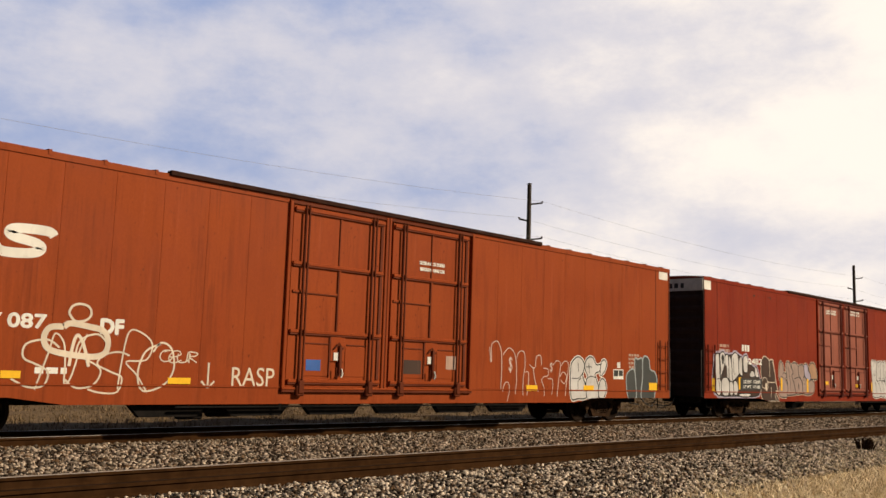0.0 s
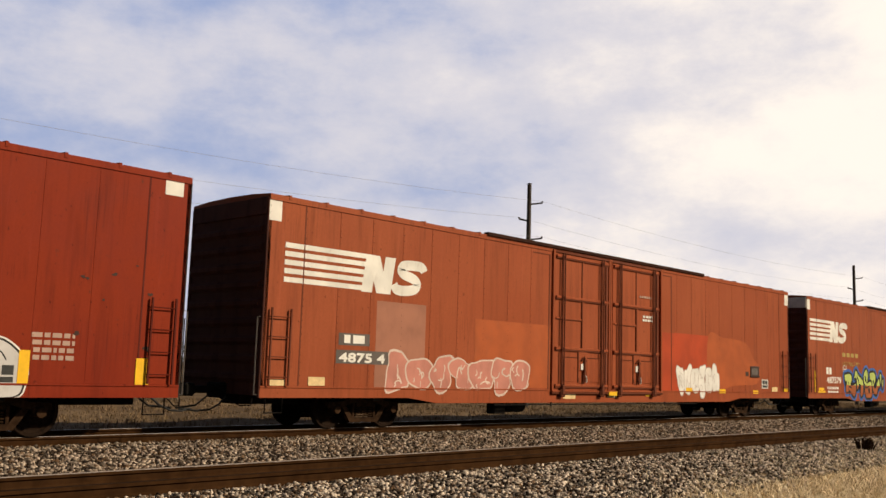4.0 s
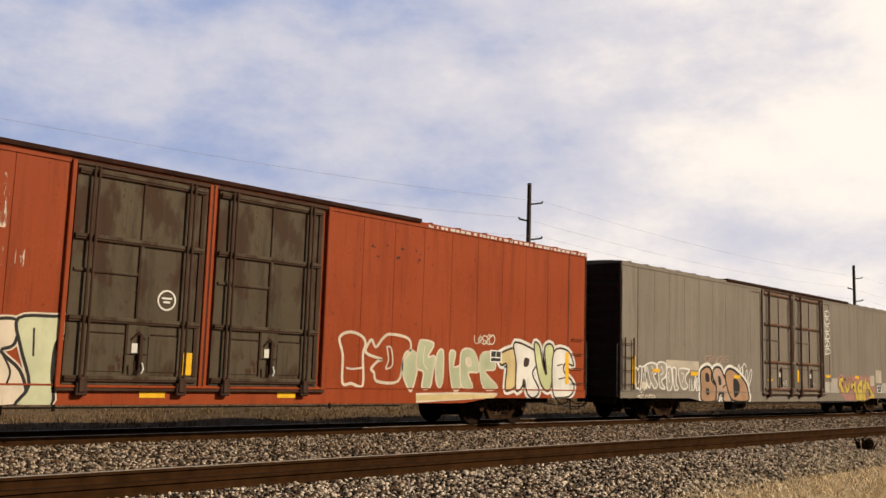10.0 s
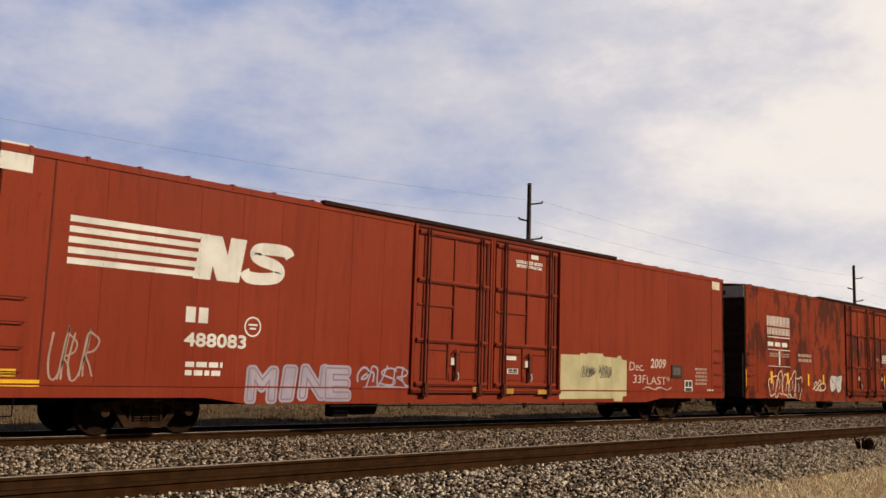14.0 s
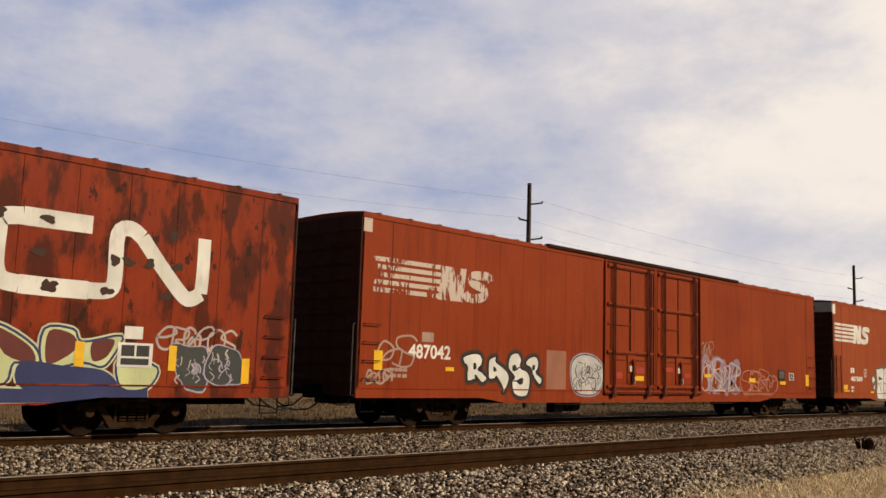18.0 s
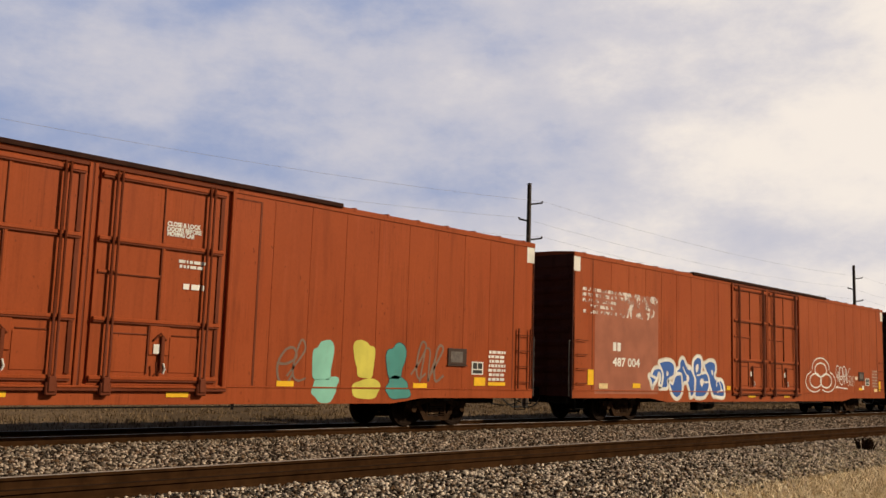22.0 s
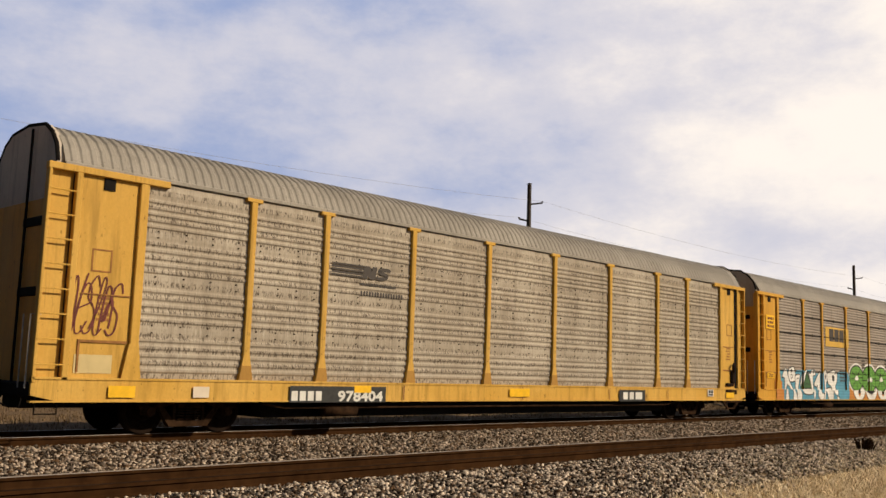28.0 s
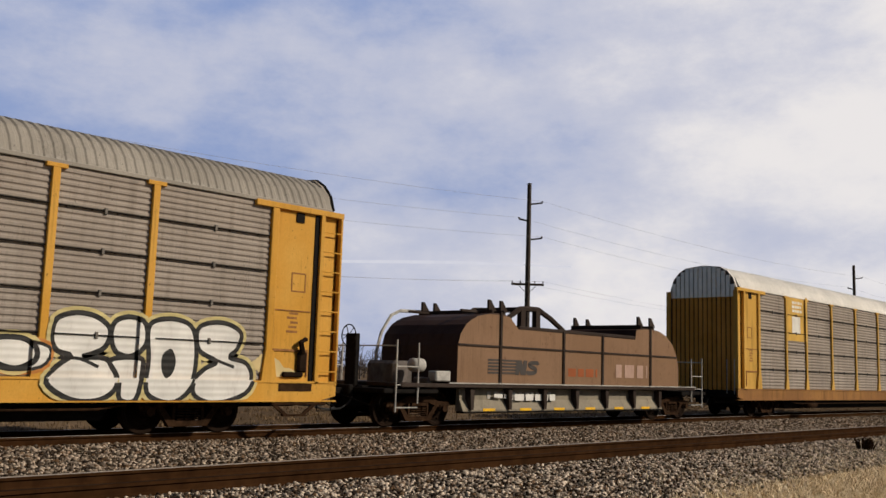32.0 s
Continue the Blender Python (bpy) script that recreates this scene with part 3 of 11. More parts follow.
def tag(x0, x1, z0, z1, count, mat, parent, seed=0, w=0.045, layer=2, label="hand-sprayed tag", slant=0.15):
    """A looping signature that cannot be read."""
    rng = random.Random(seed)
    outs, h = [], z1 - z0
    count = max(2, count)
    step = (x1 - x0) / count
    for k in range(count):
        x, lift, tall = x0 + (k - 0.12) * step, rng.uniform(-0.06, 0.06), rng.uniform(0.8, 1.05)
        u = lambda a, c: (x + 1.65 * a * step + slant * h * (c - 0.5), z0 + (lift + c * tall) * h)
        pts = [u(a + rng.uniform(-0.05, 0.05), c + rng.uniform(-0.05, 0.05)) for a, c in LOOPS[rng.randrange(len(LOOPS))]]
        outs += ribbon(pts, w * rng.uniform(0.8, 1.15))
    if rng.random() < 0.4:
        outs += ribbon([(x0 + 0.1 * (x1 - x0), z0 - 0.1 * h), (x0 + 0.5 * (x1 - x0), z0 - 0.04 * h), (x1 - 0.1 * (x1 - x0), z0 - 0.09 * h)], w)
    return fill("tag", outs, mat, parent, layer, label, 0.00005)


def sprayed_letter(k, outline, inside, lower, lines, line_mat, fill_mat, second, parent, layer, label):
    """One letter of a piece: its edge, its fill and its inner lines; each lies over the letter before it."""
    a = layer + 1 + 0.7 * k
    g = fill("graffiti_letter", outline, line_mat, parent, a, label)
    fill("letter_fill", inside, fill_mat, g, a + 0.25)
    if second and lower:
        fill("lower_fill", lower, second, g, a + 0.5)
    if lines:
        fill("inner_line", lines, line_mat, g, a + 0.68, "", 0.00002)
    return g


def bubble_piece(x0, x1, z0, z1, count, fill_mat, line_mat, parent, seed=0, halo=None, second=None, label="spray-painted swollen letter", edge=0.05, layer=1, strokes=True, lump=None, power=None, busy=0, glint=None):
    """A graffiti piece: swollen letter shapes that overlap, each with an outline and inner lines."""
    rng = random.Random(seed)
    step, h = (x1 - x0) / count, z1 - z0
    glow, g = [], None
    for k in range(count):
        cx, cz = x0 + (k + 0.5) * step, (z0 + z1) / 2 + rng.uniform(-0.04, 0.04) * h
        rx, rz = step * rng.uniform(0.5, 0.6), h * rng.uniform(0.42, 0.5)
        sd = rng.randint(0, 10 ** 6)
        lp, pw = lump if lump is not None else rng.uniform(0.12, 0.42), power or rng.uniform(0.55, 0.95)
        grow = lambda e: blob(cx, cz, rx + e, rz + e, random.Random(sd), 30, lp, pw)
        glow.append(grow(edge * 2.4))
        inner = []
        if strokes:
            for i in range(rng.randint(2, 4)):
                px, pz, an = cx + rng.uniform(-0.5, 0.5) * rx, cz + rng.uniform(-0.6, 0.6) * rz, rng.uniform(0, 6.28)
                ln, cu = rng.uniform(0.25, 0.6), rng.uniform(-0.9, 0.9)
                pts = [(px + rx * ln * t * math.cos(an + cu * t), pz + rz * ln * t * math.sin(an + cu * t)) for t in (-0.8, -0.4, 0.0, 0.4, 0.8)]
                inner += ribbon(pts, edge * rng.uniform(0.6, 1.1))
            for i in range(busy):      # upright strokes and small arcs inside
                px, pz = cx + rng.uniform(-0.75, 0.75) * rx, cz + rng.uniform(-0.8, 0.5) * rz
                hh, bow = rng.uniform(0.15, 0.7) * rz, rng.uniform(-0.3, 0.3) * rx
                inner += ribbon([(px, pz - 0.5 * hh), (px + bow, pz), (px + 0.3 * bow, pz + 0.5 * hh)], edge * rng.uniform(0.5, 1.0))
        g = sprayed_letter(k, [grow(edge)], [grow(0.0)], [[(px, min(pz, cz - 0.06 * h)) for px, pz in grow(0.0)]], inner, line_mat, fill_mat, second, parent, layer, label)
        if glint:
            o = []
            for i in range(6):
                px, pz = cx + rng.uniform(-0.8, 0.8) * rx, cz + rng.uniform(-0.7, 0.7) * rz
                o += ribbon([(px, pz - 0.2 * rz), (px + rng.uniform(-0.2, 0.2) * rx, pz), (px + rng.uniform(-0.1, 0.1) * rx, pz + 0.22 * rz)], edge * rng.uniform(0.7, 1.3))
            fill("highlight", o, glint, g, layer + 1 + 0.7 * k + 0.69, "", 0.00001)
    if halo:
        fill("graffiti_halo", glow, halo, parent, layer, "sprayed ground behind the letters", 0.0001)
    return g




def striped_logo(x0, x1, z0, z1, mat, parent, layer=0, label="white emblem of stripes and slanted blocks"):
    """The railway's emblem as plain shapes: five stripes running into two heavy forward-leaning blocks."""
    h, w = z1 - z0, x1 - x0
    outs = []
    stripes = [rect(x0, x0 + w * (0.585 - 0.014 * k), z0 + h * (0.855 - 0.215 * k), z0 + h * (0.985 - 0.215 * k)) for k in range(5)]
    a = x0 + w * 0.535
    u = lambda px, pz: (a + px * w * 0.465 + 0.16 * (pz - 0.5) * h, z0 + pz * h)
    outs.append([u(0.0, -0.04), u(0.17, -0.04), u(0.17, 0.98), u(0.0, 0.98)])
    outs.append([u(0.02, 0.98), u(0.21, 0.98), u(0.43, -0.04), u(0.24, -0.04)])
    outs.append([u(0.30, -0.04), u(0.47, -0.04), u(0.47, 0.98), u(0.30, 0.98)])
    bend = [u(0.98, 0.70), u(0.93, 0.82), u(0.78, 0.84), u(0.62, 0.80), u(0.585, 0.66), u(0.66, 0.55), u(0.82, 0.46), u(0.895, 0.33), u(0.86, 0.18), u(0.72, 0.11), u(0.56, 0.12), u(0.50, 0.26)]
    outs.append(stripe(curve(bend, False), 0.285 * h))
    g = fill("emblem", outs, mat, parent, layer, label)
    for o in stripes:
        fill("stripe", [o], mat, g, layer + 0.2)
    return g


# ---- the train: box cars ----
CARS = []                             # (thing, place along the train)
BOX_L = 26.35
SILL = [(0, 0.99), (0, 0.74), (4.4, 0.74), (5.4, 0.61), (20.95, 0.61), (21.95, 0.74), (BOX_L, 0.74), (BOX_L, 0.99)]


def cached(store, key, make):
    if key not in store:
        store[key] = make()
    return store[key]


MESHES = {}


def box_car(place, label, paint_mat, trim_mat, door_mat=None, roof_mat=None, left_end=None, panels=(9, 9), end_top=None, ladders="rails", corner=None, under="plain", seam=0.0035, surround=False, studs=None, bar_mat=None):
    """An 86-foot box car: panelled sides, a pair of doors, ribbed ends, running gear."""
    car = tagged(new("box_car"), label, "box car", "cars of the train")
    CARS.append((car, place))
    door_mat, roof_mat, left_end = door_mat or paint_mat, roof_mat or paint_mat, left_end or paint_mat
    P = paint_mat
    key = lambda n, mt: (n, mt.name)
    part("body_shell", cached(MESHES, key("shell", P), lambda: Shape().box(0.05, BOX_L - 0.05, -HW + 0.022, HW, 0.95, 5.06).mesh("body_shell", P)), None, car)
    # vertical side sheets with open joints
    edges = [0.0, 1.0]
    edges += [1.0 + (10.12 - 1.0) * k / panels[0] for k in range(1, panels[0] + 1)]
    right = [16.23 + (BOX_L - 0.9 - 16.23) * k / panels[1] for k in range(panels[1] + 1)] + [BOX_L]
    spans = list(zip(edges, edges[1:])) + list(zip(right, right[1:]))
    for x0, x1 in spans:
        me = cached(MESHES, ("panel", round(x0, 3), P.name), lambda: Shape().box(x0 + seam, x1 - seam, -HW, -HW + 0.021, 0.99, 5.0, 0.003).mesh("side_panel", P))
        part("side_panel", me, None, car)
    rv = Shape()
    for x0, x1 in spans:
        for k in range(26):
            z = 1.06 + k * 0.152
            rv.box(x0 + 0.022, x0 + 0.036, -HW - 0.004, -HW, z, z + 0.014)
    tagged(part("rivets", cached(MESHES, key("rivets%d%d" % panels, studs or P), lambda: rv.mesh("rivets", studs or P)), None, car), kind="stuff")
    for x in (0.985, BOX_L - 0.915):
        part("corner_seam", cached(MESHES, key("seam", trim_mat), lambda: Shape().box(0, 0.032, -HW - 0.006, -HW + 0.01, 0.99, 5.0).mesh("corner_seam", trim_mat)), None, car, "dark gap beside the corner sheet", pose(x, 0, 0))
    if surround:
        part("door_surround", cached(MESHES, key("surround_a", trim_mat), lambda: Shape().box(9.96, 10.02, -HW - 0.008, -HW + 0.01, 1.0, 4.87).box(9.2, 10.02, -HW - 0.008, -HW + 0.01, 4.87, 4.90).mesh("door_surround", trim_mat)), None, car, "dark edge of the sheets beside the doors")
        part("door_surround", cached(MESHES, key("surround_b", trim_mat), lambda: Shape().box(16.87, 16.92, -HW - 0.008, -HW + 0.01, 1.0, 4.87).box(16.23, 16.92, -HW - 0.008, -HW + 0.01, 4.87, 4.90).mesh("door_surround", trim_mat)), None, car, "dark edge of the sheets beside the doors")
    part("side_sill", cached(MESHES, key("sill", P), lambda: Shape().prism(SILL, -HW - 0.004, -HW + 0.05).box(0, BOX_L, -HW - 0.022, -HW + 0.02, 0.955, 0.985).mesh("side_sill", P)), None, car)
    # roof sheet with its seam caps and the hood over the doors
    rf = Shape().bar_x([(-HW - 0.02, 5.0), (-HW - 0.02, 5.13), (-0.9, 5.18), (0, 5.20), (0.9, 5.18), (HW + 0.02, 5.13), (HW + 0.02, 5.0)], 0, BOX_L)
    for k in range(25):
        x = 0.5 + k * 1.055
        rf.bar_x([(-HW - 0.03, 5.06), (-HW - 0.03, 5.158), (-0.9, 5.205), (0, 5.22), (0.9, 5.205), (HW, 5.158), (HW, 5.06)], x, x + 0.06)
    part("roof", cached(MESHES, key("roof", roof_mat), lambda: rf.mesh("roof", roof_mat)), None, car)
    part("door_hood", cached(MESHES, key("hood", M["hood"]), lambda: Shape().box(7.15, 19.12, -HW - 0.07, -HW + 0.1, 5.10, 5.20, 0.012).mesh("door_hood", M["hood"])), None, car, "dark strip over the doors")
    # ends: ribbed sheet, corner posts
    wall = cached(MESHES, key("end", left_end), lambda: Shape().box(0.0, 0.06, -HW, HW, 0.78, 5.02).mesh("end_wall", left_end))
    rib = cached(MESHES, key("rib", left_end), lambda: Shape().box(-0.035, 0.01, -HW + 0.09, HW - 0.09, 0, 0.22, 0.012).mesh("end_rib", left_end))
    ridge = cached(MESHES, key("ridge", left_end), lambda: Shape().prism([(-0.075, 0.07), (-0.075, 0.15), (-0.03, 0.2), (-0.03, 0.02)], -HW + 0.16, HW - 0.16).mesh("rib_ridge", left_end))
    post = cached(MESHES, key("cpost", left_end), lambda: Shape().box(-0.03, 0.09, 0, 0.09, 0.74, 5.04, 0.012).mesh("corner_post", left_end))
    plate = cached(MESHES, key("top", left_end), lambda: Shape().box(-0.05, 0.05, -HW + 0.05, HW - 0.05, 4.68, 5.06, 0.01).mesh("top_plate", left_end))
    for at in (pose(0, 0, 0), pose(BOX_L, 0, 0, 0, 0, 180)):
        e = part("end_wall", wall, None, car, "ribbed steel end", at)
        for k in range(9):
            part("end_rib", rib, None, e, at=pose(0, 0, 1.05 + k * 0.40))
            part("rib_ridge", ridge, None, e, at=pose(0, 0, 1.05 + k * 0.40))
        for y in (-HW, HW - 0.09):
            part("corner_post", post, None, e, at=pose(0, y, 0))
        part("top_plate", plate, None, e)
    if end_top:
        part("end_band", Shape().box(-0.058, 0.02, -HW + 0.02, HW - 0.02, 4.62, 5.065), end_top, car, "white-painted top of the end")
        rng = random.Random(int(place))
        for k in range(7):
            y = -0.75 + k * 0.24
            part("end_mark", Shape().box(-0.064, -0.05, y, y + rng.uniform(0.1, 0.18), 4.72, 4.90), M["dark_plate"], car, "dark stencil mark")
    if corner:
        for x in (0.0, BOX_L - 0.33):
            fill("corner_patch", [rect(x, x + 0.33, 4.55, 5.0)], corner, car, 0, "white-painted corner")
    # doors
    for x0 in (10.20, 13.23):
        box_door(car, x0, door_mat, trim_mat, bar_mat or door_mat)
    fr = Shape()
    for x, w in ((10.10, 0.09), (12.99, 0.075), (13.095, 0.075), (16.12, 0.09)):
        fr.box(x, x + w, -HW - 0.065, -HW + 0.03, 0.90, 5.06, 0.012)
    fr.box(10.1, 16.22, -HW - 0.09, -HW, 0.92, 0.965, 0.01)
    part("door_frame", cached(MESHES, key("frame", paint_mat), lambda: fr.mesh("door_frame", paint_mat)), None, car)
    part("door_track", cached(MESHES, key("dtrack", trim_mat), lambda: Shape().box(10.1, 16.22, -HW - 0.075, -HW, 0.86, 0.918, 0.01).box(10.1, 16.22, -HW - 0.05, -HW, 4.99, 5.07, 0.01).box(13.06, 13.10, -HW - 0.05, -HW, 0.95, 5.0).mesh("door_track", trim_mat)), None, car, "dark rails above and below the doors")
    part("door_step", cached(MESHES, key("bar", M["black"]), lambda: Shape().box(7.6, 18.6, -HW - 0.03, -HW + 0.02, 0.545, 0.575).box(10.1, 10.16, -HW - 0.02, -HW, 0.5, 0.62).box(16.4, 16.46, -HW - 0.02, -HW, 0.5, 0.62).mesh("door_step", M["black"])), None, car)
    # grips and ladders
    for x0, d in ((0.16, 1), (BOX_L - 0.72, 1)):
        ld = Shape()
        for k in range(4):
            z = 1.18 + k * 0.43
            ld.tube([(x0, -HW, z), (x0, -HW - 0.07, z), (x0 + 0.5, -HW - 0.07, z), (x0 + 0.5, -HW, z)], 0.014, 5)
            if ladders != "rails":
                part("grab_iron", ld, trim_mat, car, "bent steel grab iron")
                ld = Shape()
        if ladders == "rails":
            for x in (x0 - 0.01, x0 + 0.5):
                ld.box(x, x + 0.035, -HW - 0.09, -HW - 0.05, 1.0, 2.66)
        if ladders == "rails":
            part("ladder", ld, trim_mat, car, "steel ladder with four rungs")
        xe = -0.12 if x0 < 1 else BOX_L + 0.12
        xw = 0.0 if x0 < 1 else BOX_L
        for y in (-HW + 0.05, HW - 0.1):
            part("hand_rail", Shape().tube([(xw, y, 2.45), (xe, y, 2.45), (xe, y, 0.8), (xw, y, 0.8)], 0.016, 5), M["grey_steel"], car)
        st = Shape().tube([(x0, -HW + 0.02, 0.75), (x0, -HW + 0.02, 0.42), (x0 + 0.45, -HW + 0.02, 0.42), (x0 + 0.45, -HW + 0.02, 0.75)], 0.018, 5)
        part("step", st, M["black"], car)
    # under the floor
    uf = Shape().box(0.3, BOX_L - 0.3, -0.35, 0.35, 0.55, 0.96).box(1.0, BOX_L - 1.0, -HW + 0.12, HW - 0.1, 0.84, 0.97)
    for x in (3.4, 8.0, 13.2, 18.4, 22.95):
        uf.box(x - 0.1, x + 0.1, -HW + 0.06, HW - 0.06, 0.68, 0.95)
    part("underframe", cached(MESHES, "under", lambda: uf.mesh("underframe", M["black"])), None, car, "black steel underframe")
    if under == "skirt":
        for k in range(6):
            x = 6.7 + k * 2.08
            sk = Shape().prism([(x, 0.62), (x + 1.75, 0.62), (x + 1.5, 0.36), (x + 0.25, 0.36)], -HW + 0.16, -HW + 0.3)
            part("cross_bearer", sk, M["black"], car)
    tk = Shape().lathe_y([(-0.2, 0.02), (-0.18, 0.2), (0.5, 0.2), (0.52, 0.02)], 0, 0, 14)
    part("brake_reservoir", cached(MESHES, "tank", lambda: tk.mesh("brake_reservoir", M["black"], True)), None, car, at=pose(9.2, -1.0, 0.52, 0, 0, 90))
    part("brake_valve", cached(MESHES, "valve", lambda: Shape().box(0, 0.5, -0.2, 0.1, 0.3, 0.7, 0.03).box(0.6, 0.85, -0.15, 0.1, 0.42, 0.7, 0.03).mesh("brake_valve", M["black"])), None, car, at=pose(7.9, -1.1, 0))
    truck(car, 3.38)
    truck(car, BOX_L - 3.38)
    couplers(car, BOX_L)
    return car


def box_door(car, x0, mat, trim, bar):
    """A sliding door: sheet, cross bars over dark strips painted as their shade, paired lock rods, stiles, latch box
    and kick plate.
    """
    y = -HW - 0.03
    d = part("door", cached(MESHES, ("door", mat.name), lambda: Shape().box(0.02, 2.78, -HW - 0.03, -HW + 0.015, 0.97, 4.97, 0.008).mesh("door", mat)), None, car, "closed sliding door", pose(x0, 0, 0))
    for z in (1.04, 2.12, 3.62, 4.83):
        c = part("cross_bar", cached(MESHES, ("dbar", bar.name), lambda: Shape().box(0.04, 2.74, y - 0.06, y, 0.03, 0.105, 0.012).mesh("cross_bar", bar)), None, d, at=pose(0, 0, z))
        # the bar's shadow, drawn as a strip in the dark trim colour
        part("bar_lip", cached(MESHES, ("dshade", trim.name), lambda: Shape().box(0.05, 2.73, y - 0.045, y, 0.0, 0.029).mesh("bar_lip", trim)), None, c)
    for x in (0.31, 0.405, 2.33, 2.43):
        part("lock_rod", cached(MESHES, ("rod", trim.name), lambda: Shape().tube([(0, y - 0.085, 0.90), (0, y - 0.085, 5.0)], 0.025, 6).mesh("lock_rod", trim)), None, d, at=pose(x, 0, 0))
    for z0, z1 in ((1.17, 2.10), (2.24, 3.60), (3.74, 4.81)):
        # dark strip standing in for the shaded gap along the door's edge
        part("door_edge", cached(MESHES, ("dedge", z0, trim.name), lambda: Shape().box(2.63, 2.71, y - 0.03, y, z0, z1).mesh("door_edge", trim)), None, d, "dark strip painted as the shaded gap at the edge")
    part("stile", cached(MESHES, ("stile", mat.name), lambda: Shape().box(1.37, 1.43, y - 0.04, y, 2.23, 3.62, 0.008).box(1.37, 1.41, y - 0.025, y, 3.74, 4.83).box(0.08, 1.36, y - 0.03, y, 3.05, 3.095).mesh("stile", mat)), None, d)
    # strips left of the stile and under rails: painted shade in trim colour
    part("stile_lip", cached(MESHES, ("stileshade", trim.name), lambda: Shape().box(1.345, 1.369, y - 0.035, y, 2.23, 3.62).box(1.352, 1.369, y - 0.022, y, 3.74, 4.83).box(0.08, 1.345, y - 0.025, y, 3.03, 3.049).box(0.45, 1.18, y - 0.02, y, 1.93, 1.95).box(1.70, 2.30, y - 0.02, y, 1.93, 1.95).box(1.18, 1.205, y - 0.03, y, 1.2, 2.1).mesh("stile_lip", trim)), None, d)
    part("kick_plate", cached(MESHES, ("kick", mat.name), lambda: Shape().box(0.47, 1.16, y - 0.014, y, 1.22, 1.90, 0.006).box(1.66, 2.28, y - 0.014, y, 1.22, 1.90, 0.006).box(1.21, 1.64, y - 0.03, y, 1.55, 2.11, 0.01).mesh("kick_plate", mat)), None, d)
    part("latch", cached(MESHES, ("latch", trim.name), lambda: Shape().box(1.44, 1.52, y - 0.09, y - 0.03, 1.22, 1.92, 0.012).tube([(1.48, y - 0.09, 1.3), (1.36, y - 0.11, 1.18), (1.34, y - 0.11, 1.42)], 0.02, 5).tube([(1.30, y - 0.06, 1.84), (1.42, y - 0.08, 1.97), (1.56, y - 0.06, 1.84)], 0.022, 5).mesh("latch", trim)), None, d)
    part("handle_plate", cached(MESHES, "hplate", lambda: Shape().box(1.30, 1.42, y - 0.05, y - 0.029, 1.58, 1.76).mesh("handle_plate", M["white"])), None, d, "white-painted latch plate")
    part("handle", cached(MESHES, "hgrip", lambda: Shape().tube([(1.50, y - 0.10, 1.40), (1.53, y - 0.11, 1.28), (1.50, y - 0.10, 1.20)], 0.022, 5).mesh("handle", M["white"])), None, d, "white handle tip")
    for x in (0.26, 2.28):
        part("roller", cached(MESHES, ("roller", trim.name), lambda: Shape().box(0, 0.22, y - 0.10, y, 0.78, 1.02, 0.02).box(0.04, 0.18, y - 0.13, y - 0.08, 0.84, 1.12, 0.015).mesh("roller", trim)), None, d, at=pose(x, 0, 0))
    return d


M["hood"] = plain("dark_roof_edge", (0.040, 0.017, 0.012), 0.9, 0.0, 0.4, 3.0, 0.08)
M["rusty_sill"] = paint("rusty_sill", (0.26, 0.125, 0.045), (0.38, 0.19, 0.06), 0.9, 0.6, 41.0, 0.8)
M["bare_zinc"] = plain("bare_zinc", (0.86, 0.84, 0.82), 0.38, 0.85, 0.12, 4.0, 0.5)
M["rusty_yellow"] = paint("rusty_yellow", (0.40, 0.215, 0.055), (0.46, 0.25, 0.06), 0.9, 0.6, 37.0, 0.8)
M["galv_clip"] = plain("steel_clip", (0.14, 0.125, 0.11), 0.6, 0.0, 0.3, 6.0)
M["notice"] = plain("faded_print", (0.30, 0.13, 0.03), 0.7, 0.0, 0.3, 9.0)
M["grey_steel"] = plain("grey_steel", (0.13, 0.11, 0.10), 0.6, 0.2, 0.4, 5.0)


# ---- the train: autoracks ----
RACK_L = 27.6


